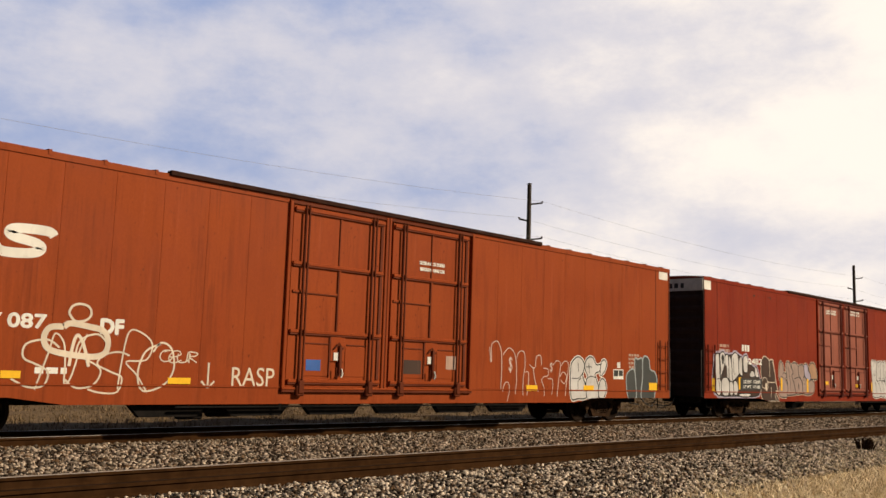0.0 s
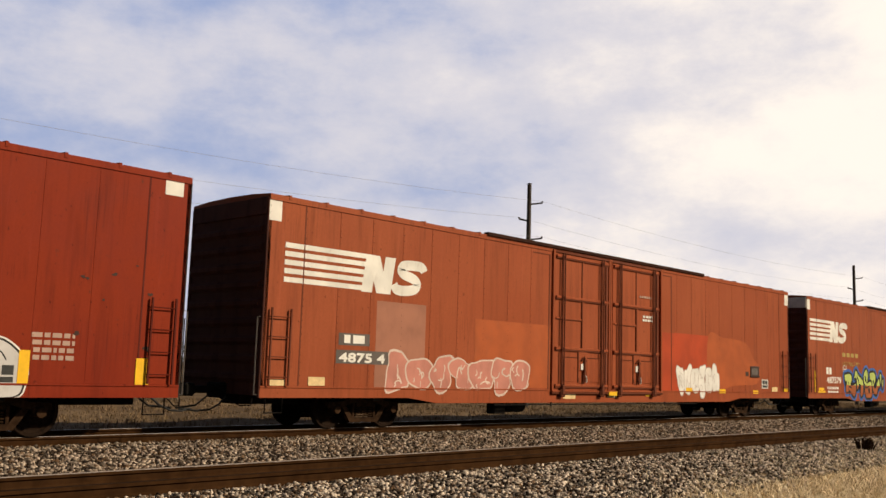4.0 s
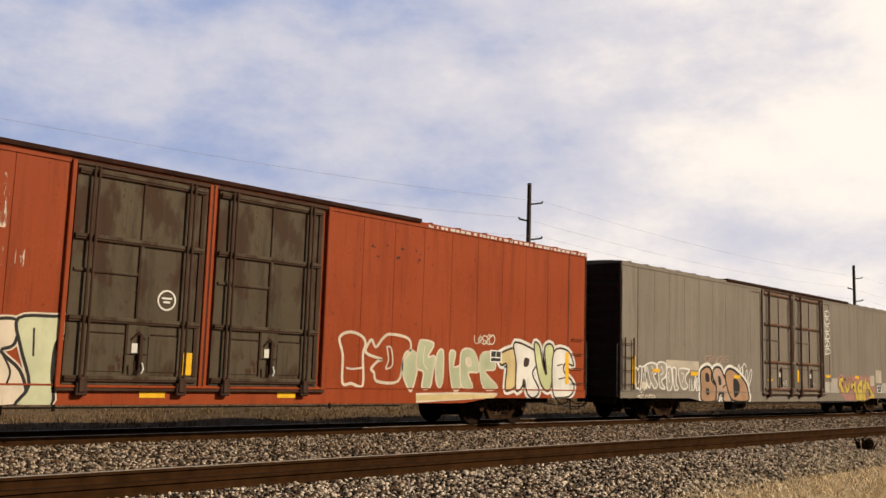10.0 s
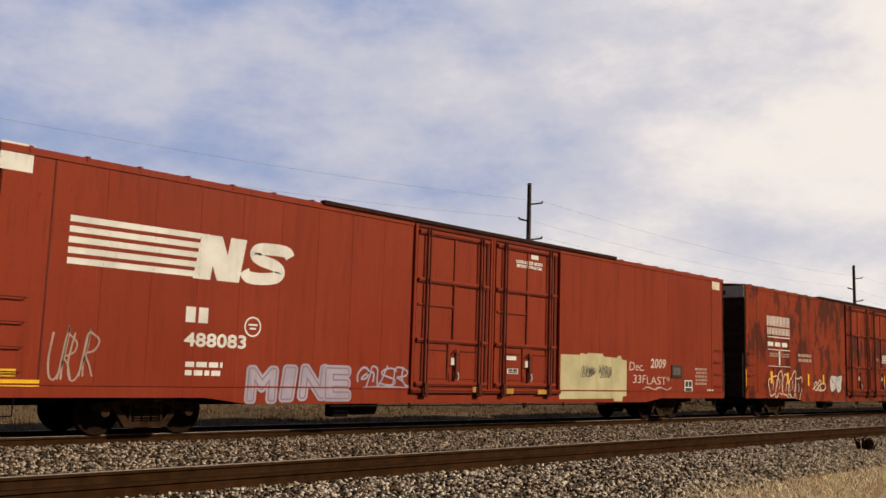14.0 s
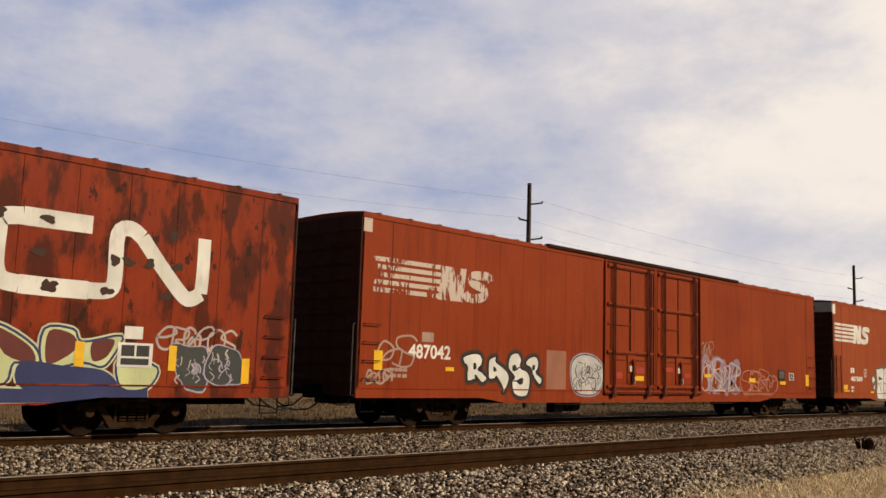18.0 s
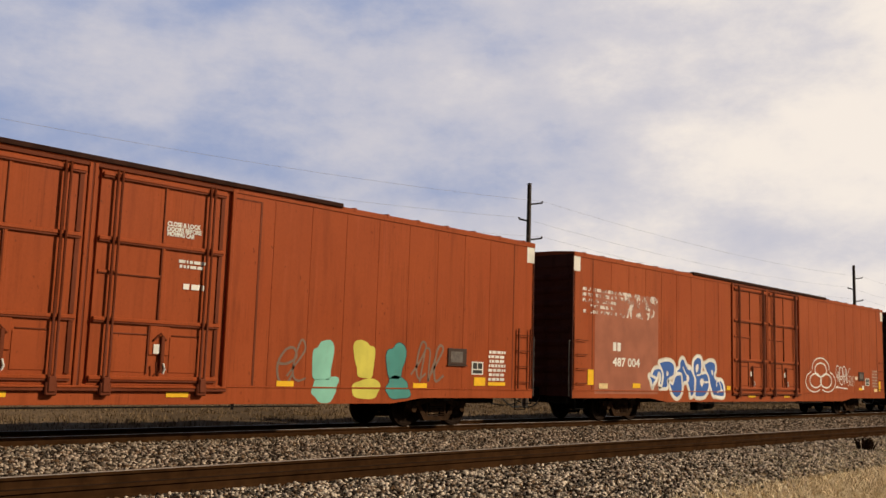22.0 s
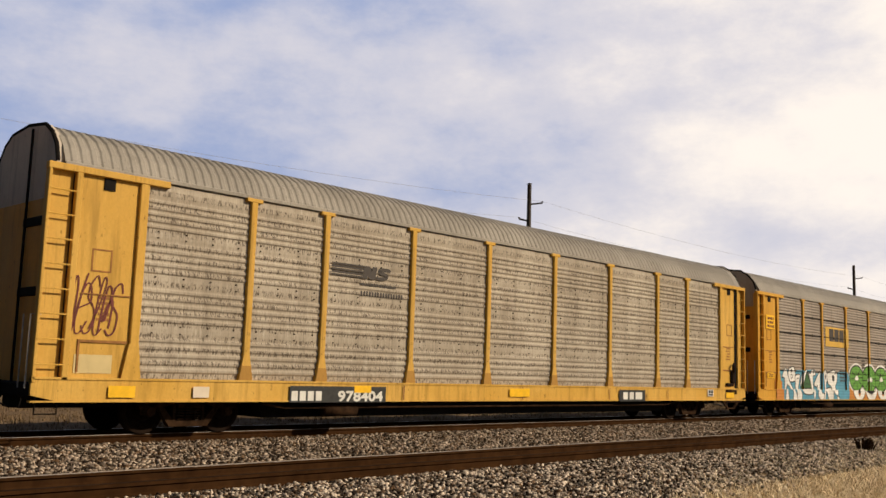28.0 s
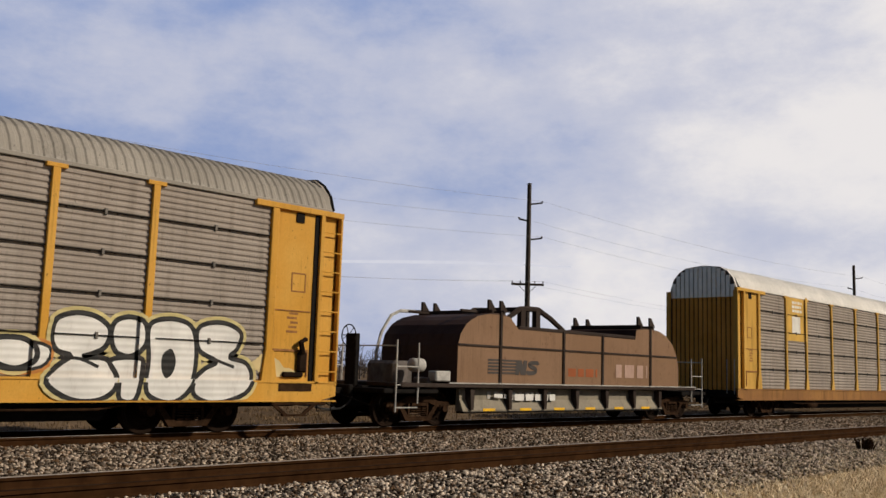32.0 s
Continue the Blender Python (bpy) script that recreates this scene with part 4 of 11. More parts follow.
def autorack(place, label, yellow, panel_mat, roof_mat, end_mat, rows="even", ribbed_end=False, end_low=None, low_top=4.62, L=RACK_L, ladder=True, sill_mat=None):
    """A covered three-deck car carrier: perforated side panels between yellow posts, under an arched roof."""
    car = tagged(new("autorack"), label, "autorack", "cars of the train")
    CARS.append((car, place))
    Y = yellow
    key = lambda n, mt: (n, mt.name, L)
    core = Shape().box(0.35, L - 0.35, -HW + 0.20, HW, 1.0, 5.0)
    part("inner_body", cached(MESHES, ("core", L), lambda: core.mesh("inner_body", M["grey_steel"])), None, car)
    sill = [(0.0, 1.09), (0.0, 0.78), (0.55, 0.66), (L - 0.55, 0.66), (L, 0.78), (L, 1.09)]
    part("side_sill", cached(MESHES, key("rsill", sill_mat or Y), lambda: Shape().prism(sill, -HW - 0.01, -HW + 0.12).box(0, L, -HW - 0.03, -HW + 0.1, 1.06, 1.10).box(0, L, -HW - 0.03, -HW + 0.1, 0.655, 0.685).mesh("side_sill", sill_mat or Y)), None, car, "rust-browned side sill" if sill_mat else "yellow side sill")
    # side panels
    xs = [1.96, *POSTS, L - 1.96]
    for a, c in zip(xs, xs[1:]):
        w = round(c - a - 0.02, 2)

        def corrugated():
            prof, base = [], -HW + 0.075
            if rows == "banded":       # four groups of ribs between smooth bands
                for z0, z1, nn, dep in ((1.10, 1.20, 1, 0.0), (1.20, 1.93, 5, 0.024), (1.93, 2.17, 1, 0.004), (2.17, 2.88, 5, 0.024), (2.88, 3.12, 1, 0.004), (3.12, 3.80, 5, 0.024), (3.80, 4.00, 1, 0.004), (4.00, 4.62, 5, 0.024), (4.62, 4.92, 1, 0.010)):
                    d = (z1 - z0) / nn
                    for k in range(nn):
                        z = z0 + d * k
                        prof += [(base, z + 0.002), (base - dep, z + 0.25 * d), (base - dep, z + 0.55 * d), (base, z + 0.8 * d)]
                prof.append((base, 4.92))
            else:
                for z0, z1 in ((1.10, 1.865), (1.885, 2.645), (2.665, 3.425), (3.445, 4.185), (4.205, 4.92)):
                    nn = 6
                    d = (z1 - z0) / nn
                    prof.append((base + 0.03, z0))
                    for k in range(nn):
                        z = z0 + d * k
                        prof += [(base, z), (base - 0.024, z + 0.22 * d), (base - 0.024, z + 0.58 * d), (base, z + 0.8 * d)]
                    prof += [(base, z1), (base + 0.03, z1)]
            prof += [(-HW + 0.13, 4.92), (-HW + 0.13, 1.10)]
            s = Shape().bar_x(prof, a + 0.01, a + 0.01 + w)
            return s.mesh("side_panel", panel_mat)
        part("side_panel", cached(MESHES, ("rpanel", round(a, 2), round(c, 2), panel_mat.name, rows), corrugated), None, car, "weathered corrugated galvanised panel")
    if rows != "banded":
        for a, c in zip(xs, xs[1:]):
            for z in (1.868, 2.648, 3.428, 4.188):
                part("panel_gap", Shape().box(a + 0.08, c - 0.08, -HW + 0.012, -HW + 0.05, z, z + 0.022), M["black"], car, "dark gap between the rows of panels")
                xm = (a + c) / 2
                part("panel_clip", Shape().box(xm - 0.03, xm + 0.03, -HW + 0.006, -HW + 0.05, z - 0.05, z + 0.07, 0.008), M["galv_clip"], car)
    bolts = Shape()
    rng = random.Random(int(place))
    for a, c in zip(xs, xs[1:]):
        for z in ((1.98, 2.12, 2.93, 3.07, 3.84, 3.96) if rows == "banded" else (1.87, 2.65, 3.43, 4.19)):
            for k in range(4):
                x = a + (c - a) * (k + 0.5) / 4
                bolts.box(x - 0.013, x + 0.013, -HW + 0.05, -HW + 0.08, z - 0.013, z + 0.013)
    tagged(part("bolts", bolts, M["truck"], car), kind="stuff")
    for x in POSTS:
        part("post", cached(MESHES, key("post", Y), lambda: Shape().box(-0.075, 0.075, -HW - 0.015, -HW + 0.09, 1.05, 4.90, 0.01).prism([(-0.17, 1.09), (0.17, 1.09), (0.076, 1.62), (-0.076, 1.62)], -HW - 0.02, -HW + 0.08).box(-0.20, 0.20, -HW - 0.02, -HW + 0.09, 4.86, 4.945, 0.01).mesh("post", Y)), None, car, "yellow side post", pose(x, 0, 0))
    if rows == "banded":
        for x in POSTS:
            part("post_foot", cached(MESHES, "postfoot", lambda: Shape().prism([(-0.165, 1.11), (0.165, 1.11), (0.115, 1.40), (-0.115, 1.40)], -HW - 0.026, -HW - 0.021).mesh("post_foot", M["rusty_yellow"])), None, car, "browned foot of the post", pose(x, 0, 0))
    part("roof_rail", cached(MESHES, key("rrail", roof_mat), lambda: Shape().box(0.3, L - 0.3, -HW + 0.02, -HW + 0.16, 4.935, 5.02, 0.01).mesh("roof_rail", roof_mat)), None, car)
    # arched roof with cross corrugations
    arch = [(-HW + 0.04, 4.97), (-HW + 0.06, 5.06), (-1.33, 5.32), (-1.12, 5.55), (-0.82, 5.72), (-0.45, 5.82), (0, 5.85), (0.45, 5.82), (0.82, 5.72), (1.12, 5.55), (1.33, 5.32), (HW - 0.06, 5.06), (HW - 0.04, 4.97)]

    def roof():
        rings = [(0.30, 1.0)]
        for k in range(int((L - 0.8) / 0.2)):
            x = 0.40 + k * 0.2
            rings += [(x, 1.0), (x + 0.035, 1.022), (x + 0.115, 1.022), (x + 0.15, 1.0)]
        rings.append((L - 0.30, 1.0))
        n = len(arch)
        vs = [(x, y * (1 + (f - 1) * 0.6), 4.97 + (z - 4.97) * (1 + (f - 1) * 1.8)) for x, f in rings for y, z in arch]
        fs = [(i * n + j, (i + 1) * n + j, (i + 1) * n + j + 1, i * n + j + 1) for i in range(len(rings) - 1) for j in range(n - 1)]
        s = Shape().add(vs, fs + [tuple(range(n)), tuple((len(rings) - 1) * n + j for j in range(n))])
        return s.mesh("roof", roof_mat)
    part("roof", cached(MESHES, key("rroof", roof_mat), roof), None, car, "arched corrugated metal roof")
    # ends: tall doors, ladders, jambs
    for side in (0, 1):
        mir = pose(0, 0, 0) if side == 0 else pose(L, 0, 0) @ Matrix.Diagonal((-1, 1, 1, 1))

        def put(nm, sh, mat, lab=""):
            s2 = Shape().add([tuple(mir @ Vector(p)) for p in sh.v], sh.f)
            return part(nm, s2, mat, car, lab)
        face = [(-1.40, 1.0), (-1.40, 5.02), (-1.28, 5.36), (-1.05, 5.62), (-0.75, 5.80), (0, 5.88), (0.75, 5.80), (1.05, 5.62), (1.28, 5.36), (1.40, 5.02), (1.40, 1.0)]
        dr = put("end_door", Shape().bar_x(face, 0.18, 0.32), end_mat, "tall end doors")
        if ribbed_end:
            # dark backing sheets paint in the shade between the end ribs
            put("end_door_lower", Shape().box(0.168, 0.186, -1.39, 1.39, 1.0, low_top - 0.02), M["truck"], "dark sheet painted as shade between the lower ribs")
        if ribbed_end:
            put("end_gap", Shape().bar_x([(py * 0.985, min(pz, 5.78)) for py, pz in face], 0.172, 0.179), M["grey_steel"], "grey sheet painted as shade between the upper ribs")
            for k in range(14):
                y = -1.36 + k * 0.194
                top = float(np.interp(max(abs(y), abs(y + 0.165)), (0.0, 0.75, 1.05, 1.28, 1.40), (5.84, 5.76, 5.58, 5.32, 4.98)))
                put("end_rib", Shape().box(0.125, 0.18, y, y + 0.165, low_top - 0.02, top, 0.008), M["bare_zinc"])
        if end_low and not ribbed_end:
            put("end_door_lower", Shape().box(0.165, 0.185, -1.39, 1.39, 1.0, low_top), end_low, "yellow lower part of the end doors")
        if end_low and ribbed_end:
            for k in range(14):
                y = -1.36 + k * 0.194
                put("end_rib", Shape().box(0.118, 0.17, y - 0.002, y + 0.152, 1.02, low_top, 0.02), end_low)
        if not ribbed_end:
            for z in (2.55, 3.85):
                put("end_slot", Shape().box(0.13, 0.186, -1.15, -0.25, z, z + 0.17, 0.01), M["black"], "dark slot in the end door")
            put("door_rod", Shape().tube([(0.13, -0.35, 1.0), (0.13, -0.35, 5.75)], 0.025, 6), M["black"])
            put("end_arch", Shape().tube([(0.20, y, z) for y, z in face[1:-1]], 0.04, 6), M["black"], "dark rim of the end doors")
        put("end_panel", Shape().box(0.66, 1.95, -HW + 0.055, -HW + 0.10, 1.08, 4.86), Y, "yellow sheet beside the end door")
        put("recess_back", Shape().box(0.06, 0.50, -HW + 0.10, -HW + 0.12, 1.08, 4.86), Y)
        # black strip set into the recess to stand for its shade
        put("door_gap", Shape().box(0.64, 0.665 if side == 0 else 0.76, -HW + 0.035, -HW + 0.12, 1.08, 4.86), M["black"], "black strip painted as shade in the gap beside the ladder")
        put("end_stile", Shape().box(0.02, 0.10, -HW + 0.10, -1.36, 1.08, 4.86), Y)
        put("end_stile", Shape().box(0.02, 0.10, 1.36, HW, 1.08, 4.86), Y)
        put("lock_slot", Shape().box(1.08, 1.30, -HW + 0.03, -HW + 0.06, 4.60, 4.82), M["black"], "dark slot at the top of the sheet")
        put("panel_rib", Shape().box(0.80, 1.76, -HW + 0.03, -HW + 0.06, 1.74, 1.79).box(0.80, 0.84, -HW + 0.03, -HW + 0.06, 1.2, 1.74).box(0.78, 1.78, -HW + 0.035, -HW + 0.06, 2.62, 2.645), M["notice"], "brown seams of the sheet")
        if side == 1:
            put("sill_bracket", Shape().box(0.25, 1.75, -HW + 0.0, -HW + 0.10, 0.58, 0.655, 0.015).prism([(0.5, 0.6), (0.62, 0.6), (0.95, 0.36), (0.83, 0.36)], -HW + 0.02, -HW + 0.07).prism([(1.6, 0.6), (1.72, 0.6), (1.38, 0.36), (1.26, 0.36)], -HW + 0.02, -HW + 0.07).box(0.8, 1.42, -HW + 0.01, -HW + 0.09, 0.34, 0.385), M["truck"], "rusty lever hanging under the sill")
            put("sill_patch", Shape().box(0.7, 1.6, -HW - 0.016, -HW - 0.011, 0.88, 1.05), M["truck"], "oily patch on the sill")
            put("brake_housing", Shape().box(0.86, 1.12, -HW - 0.05, -HW + 0.06, 1.28, 1.75, 0.05).box(0.95, 1.5, -HW - 0.03, -HW + 0.06, 1.18, 1.30, 0.03).tube([(1.0, -HW - 0.04, 1.7), (1.1, -HW - 0.08, 1.95), (0.95, -HW - 0.05, 2.02)], 0.06, 6), M["wheel"], "dark oily brake housing")
        put("notice_frame", Shape().box(0.95, 1.35, -HW + 0.046, -HW + 0.056, 3.05, 3.08).box(0.95, 1.35, -HW + 0.046, -HW + 0.056, 3.45, 3.48).box(0.95, 0.98, -HW + 0.046, -HW + 0.056, 3.08, 3.45).box(1.32, 1.35, -HW + 0.046, -HW + 0.056, 3.08, 3.45), M["notice"], "faded frame of a notice")
        small = Shape()
        for k in range(5):
            small.box(1.12 + 0.03 * (k % 2), 1.42 - 0.05 * (k % 3), -HW + 0.048, -HW + 0.057, 2.15 + 0.10 * k, 2.20 + 0.10 * k)
        put("stencil", small, M["notice"], "rows of small brown writing")
        put("jamb", Shape().box(1.80, 1.98, -HW - 0.02, -HW + 0.09, 1.05, 4.90, 0.012).prism([(1.66, 1.09), (2.06, 1.09), (1.98, 1.75), (1.78, 1.75)], -HW - 0.025, -HW + 0.08), Y)
        put("header", Shape().box(-0.02, 2.42, -HW - 0.035, -HW + 0.10, 4.83, 4.96, 0.012), Y)
        put("corner_post", Shape().box(0.0, 0.06, -HW - 0.03, -HW + 0.1, 1.0, 4.86, 0.01).box(0.52, 0.64, -HW - 0.03, -HW + 0.09, 1.05, 4.86, 0.012), Y)
        for k in range(8 if ladder else 0):
            z = 1.32 + k * 0.45
            put("ladder_rung", Shape().tube([(0.03, -HW - 0.02, z), (0.55, -HW - 0.02, z)], 0.016, 5), Y, "yellow ladder rung")
        put("end_sill", Shape().box(-0.05, 0.5, -HW + 0.05, HW, 0.74, 1.0, 0.03), M["black"])
        put("step", Shape().tube([(0.1, -HW + 0.02, 0.8), (0.1, -HW + 0.02, 0.45), (0.5, -HW + 0.02, 0.45), (0.5, -HW + 0.02, 0.8)], 0.018, 5), M["black"])
        put("grab_rail", Shape().tube([(0.12, -HW + 0.1, 2.2), (-0.06, -HW + 0.1, 2.2), (-0.06, -HW + 0.1, 0.9), (0.1, -HW + 0.1, 0.9)], 0.016, 5).tube([(-0.06, -HW + 0.4, 2.2), (-0.06, -HW + 0.4, 0.9)], 0.016, 5), M["white_steel"])
    part("underframe", cached(MESHES, ("runder", L), lambda: Shape().box(0.3, L - 0.3, -0.4, 0.4, 0.5, 1.0).prism([(4.9, 0.95), (5.3, 0.29), (L - 5.3, 0.29), (L - 4.9, 0.95)], -HW + 0.52, HW - 0.2).mesh("underframe", M["black"])), None, car, "black underframe")
    part("air_pipe", cached(MESHES, ("rpipe", L), lambda: Shape().tube([(5.0, -HW + 0.13, 0.60), (5.6, -HW + 0.13, 0.52), (L - 5.6, -HW + 0.13, 0.52), (L - 5.0, -HW + 0.13, 0.60)], 0.024, 6).mesh("air_pipe", M["truck"])), None, car)
    part("air_tank", cached(MESHES, "rtank", lambda: Shape().lathe_y([(-0.5, 0.02), (-0.47, 0.15), (0.47, 0.15), (0.5, 0.02)], 0, 0, 12).mesh("air_tank", M["truck"], True)), None, car, at=pose(7.2, -HW + 0.22, 0.46, 0, 0, 90))
    truck(car, 3.45)
    truck(car, L - 3.45)
    couplers(car, L)
    return car


# ---- the train: the coil car ----
def coil_car(place):
    car = tagged(new("coil_car"), "brown steel coil car under two rounded tan hoods", "coil car", "cars of the train")
    CARS.append((car, place))
    L = 15.8
    tan, brown = M["tan_hood"], M["brown_hood"]
    part("deck", Shape().box(0.5, L - 0.9, -HW + 0.02, HW - 0.02, 1.0, 1.10, 0.015), M["coil_trim"], car, "steel deck edge")
    part("deck_edge", Shape().box(2.2, L - 0.9, -HW + 0.0, -HW + 0.05, 1.105, 1.135), M["white_steel"], car, "pale line along the deck edge")
    part("end_platform", Shape().box(0.0, 1.9, -HW + 0.1, HW - 0.1, 0.84, 0.96, 0.02), M["black"], car)
    part("end_platform", Shape().box(L - 1.7, L, -HW + 0.1, HW - 0.1, 0.84, 0.96, 0.02), M["black"], car)
    part("underframe", Shape().box(0.2, L - 0.2, -0.4, 0.4, 0.5, 1.0), M["black"], car)
    # side trough with posts and yellow marks
    part("side_trough", Shape().bar_x([(-HW + 0.30, 0.98), (-HW + 0.30, 0.68), (-HW + 0.17, 0.42), (-HW + 0.17, 0.38), (-HW + 0.45, 0.38), (-HW + 0.42, 0.98)], 2.9, L - 2.9), M["coil_side"], car, "pale dusty side sheet with a sloping foot")
    part("lower_flange", Shape().box(2.9, L - 2.9, -HW + 0.14, -HW + 0.42, 0.33, 0.379, 0.01), M["black"], car)
    rng = random.Random(8)
    marks = Shape()
    for k in range(11):
        x = 4.0 + k * 0.27
        marks.box(x, x + rng.uniform(0.1, 0.2), -HW + 0.28, -HW + 0.30, 0.71, 0.90)
    tagged(part("pale_marks", marks, M["white_steel"], car, "row of worn pale stencil bars"), kind="stuff")
    for k in range(7):
        x = 3.2 + k * 1.58
        part("stake", Shape().prism([(x - 0.09, 0.98), (x + 0.09, 0.98), (x + 0.05, 0.42), (x - 0.05, 0.42)], -HW + 0.10, -HW + 0.3), M["coil_trim"], car)
        if k < 6:
            part("reflector", Shape().box(x + 0.5, x + 1.0, -HW + 0.158, -HW + 0.169, 0.385, 0.455), M["yellow"], car, "yellow reflector")
    # one long hood: raised rounded ends, a lower saddle between them
    side = [(2.53, 1.12), (2.53, 2.10), (2.62, 2.40), (2.83, 2.66), (3.05, 2.80), (3.30, 2.91), (3.75, 3.01), (4.27, 3.05), (4.62, 2.96), (4.92, 2.72), (5.02, 2.64),
            (11.05, 2.62), (11.12, 2.94), (11.6, 3.02), (12.05, 3.02), (12.55, 2.96), (13.0, 2.82), (13.42, 2.54), (13.67, 2.18), (13.80, 1.75), (13.80, 1.12)]
    # brown ends and top; the shade on the ends is mixed into this colour
    h = part("hood", Shape().prism(side, -HW + 0.075, HW - 0.075), brown, car, "long brown sheet-steel hood with rounded ends, darkened for shade")
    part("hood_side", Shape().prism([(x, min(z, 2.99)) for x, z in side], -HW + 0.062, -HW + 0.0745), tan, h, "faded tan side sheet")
    for x, top in ((4.24, 3.07), (7.13, 2.68), (9.16, 2.66), (11.96, 3.04)):
        part("hood_strap", Shape().box(x - 0.05, x + 0.05, -HW + 0.02, -HW + 0.061, 1.11, top, 0.01), M["coil_trim"], h, "dark upright strap")
    part("hood_rib", Shape().box(2.55, 13.66, -HW + 0.03, -HW + 0.061, 2.10, 2.15), M["coil_trim"], h, "dark rib along the side")
    part("saddle_plate", Shape().box(5.03, 11.05, -HW + 0.05, HW - 0.06, 2.63, 2.74, 0.02), M["coil_trim"], h, "dark plate along the saddle")
    for x in (3.95, 4.45, 11.5, 12.25):
        part("crest_beam", Shape().box(x - 0.05, x + 0.05, -1.42, 1.42, 3.0, 3.13, 0.02), M["coil_trim"], h, "dark cross beam on the crest")
        for y in (-1.32, 1.24):
            part("lug", Shape().prism([(x - 0.06, 3.10), (x + 0.26, 3.10), (x + 0.02, 3.40), (x - 0.06, 3.40)], y, y + 0.07), M["coil_trim"], h, "pointed lug")
    part("edge_pipe", Shape().tube([(2.30, 1.44, 1.2), (2.32, 1.45, 1.9), (2.50, 1.47, 2.45), (2.85, 1.47, 2.95), (3.2, 1.47, 3.10), (4.4, 1.47, 3.14)], 0.05, 6), M["white_steel"], h, "pale bent rail over the hood end")
    for y in (-0.9, 0.9):
        part("lifting_frame", Shape().tube([(4.98, y, 2.72), (5.25, y, 3.0), (5.72, y, 3.27), (6.1, y, 3.30), (6.62, y, 3.30), (7.2, y, 3.08), (7.87, y, 2.74)], 0.085, 6).box(5.72, 5.92, y - 0.08, y + 0.08, 2.7, 3.28).box(6.42, 6.62, y - 0.08, y + 0.08, 2.7, 3.28), M["coil_trim"], car, "dark lifting bracket over the saddle")
    for side_y in (-1.0, 1.0):
        part("crest_rail", Shape().box(3.1, 4.9, side_y - 0.04, side_y + 0.04, 3.03, 3.10, 0.01), M["coil_trim"], h, "dark rail along the crest")
    part("canister", Shape().lathe_y([(-0.2, 0.02), (-0.18, 0.17), (0.18, 0.17), (0.2, 0.02)], 0, 0, 12), M["white_steel"], car, "pale air canister on the end platform", pose(1.35, -1.15, 1.55, 0, 0, 90), True)
    part("valve_box", Shape().box(1.8, 2.35, -1.42, -1.1, 1.15, 1.42, 0.03), M["white_steel"], car, "pale valve box")
    part("bracket_beam", Shape().box(5.8, 6.55, -0.9, 0.9, 3.24, 3.34, 0.02), M["coil_trim"], car)
    for x, d in ((0.35, 1), (L - 0.35, -1)):
        rl = Shape()
        for y in (-HW + 0.06, HW - 0.06):
            rl.tube([(x, y, 0.4), (x, y, 2.15)], 0.024, 6).tube([(x + d * 0.75, y, 0.6), (x + d * 0.75, y, 2.1)], 0.024, 6)
            for z in (0.5, 1.05, 1.5):
                rl.tube([(x, y, z), (x + d * 0.75, y, z)], 0.016, 5)
        rl.tube([(x, -HW + 0.06, 2.0), (x, HW - 0.06, 2.0)], 0.018, 5)
        part("hand_rail", rl, M["white_steel"], car, "pale painted steps and rails")
    part("brake_stand", Shape().box(0.15, 0.3, -0.15, 0.25, 0.9, 2.3, 0.02), M["black"], car)
    bw = Shape()
    for k in range(16):
        a, c = 2 * math.pi * k / 16, 2 * math.pi * (k + 1) / 16
        bw.tube([(0.08, 0.05 + 0.27 * math.cos(a), 2.25 + 0.27 * math.sin(a)), (0.08, 0.05 + 0.27 * math.cos(c), 2.25 + 0.27 * math.sin(c))], 0.016, 5)
        if k % 3 == 0:
            bw.tube([(0.08, 0.05, 2.25), (0.08, 0.05 + 0.27 * math.cos(a), 2.25 + 0.27 * math.sin(a))], 0.012, 4)
    part("brake_wheel", bw, M["black"], car, "round hand-brake wheel")
    part("end_equipment", Shape().box(1.0, 1.7, -0.7, 0.4, 0.95, 1.65, 0.08).box(1.75, 2.15, -1.2, -0.6, 0.95, 1.25, 0.04), M["grey_steel"], car)
    truck(car, 1.55)
    truck(car, L - 1.75)
    couplers(car, L)
    return car
# ---- the train: its cars in order ----
def car_place(k):
    return -159.27 + 28.28 * (k - 1)


M["white_steel"] = plain("pale_steel", (0.45, 0.43, 0.40), 0.6, 0.0, 0.3, 5.0)
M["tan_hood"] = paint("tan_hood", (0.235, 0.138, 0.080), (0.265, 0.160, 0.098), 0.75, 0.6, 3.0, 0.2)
# brown taken darker to carry the shade of the hood's ends
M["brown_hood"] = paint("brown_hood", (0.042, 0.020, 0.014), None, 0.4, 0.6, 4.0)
M["coil_trim"] = paint("coil_trim", (0.032, 0.020, 0.015), None, 0.4, 0.7, 5.0)
M["coil_side"] = paint("coil_side", (0.25, 0.215, 0.165), (0.31, 0.27, 0.205), 0.9, 0.7, 6.0)

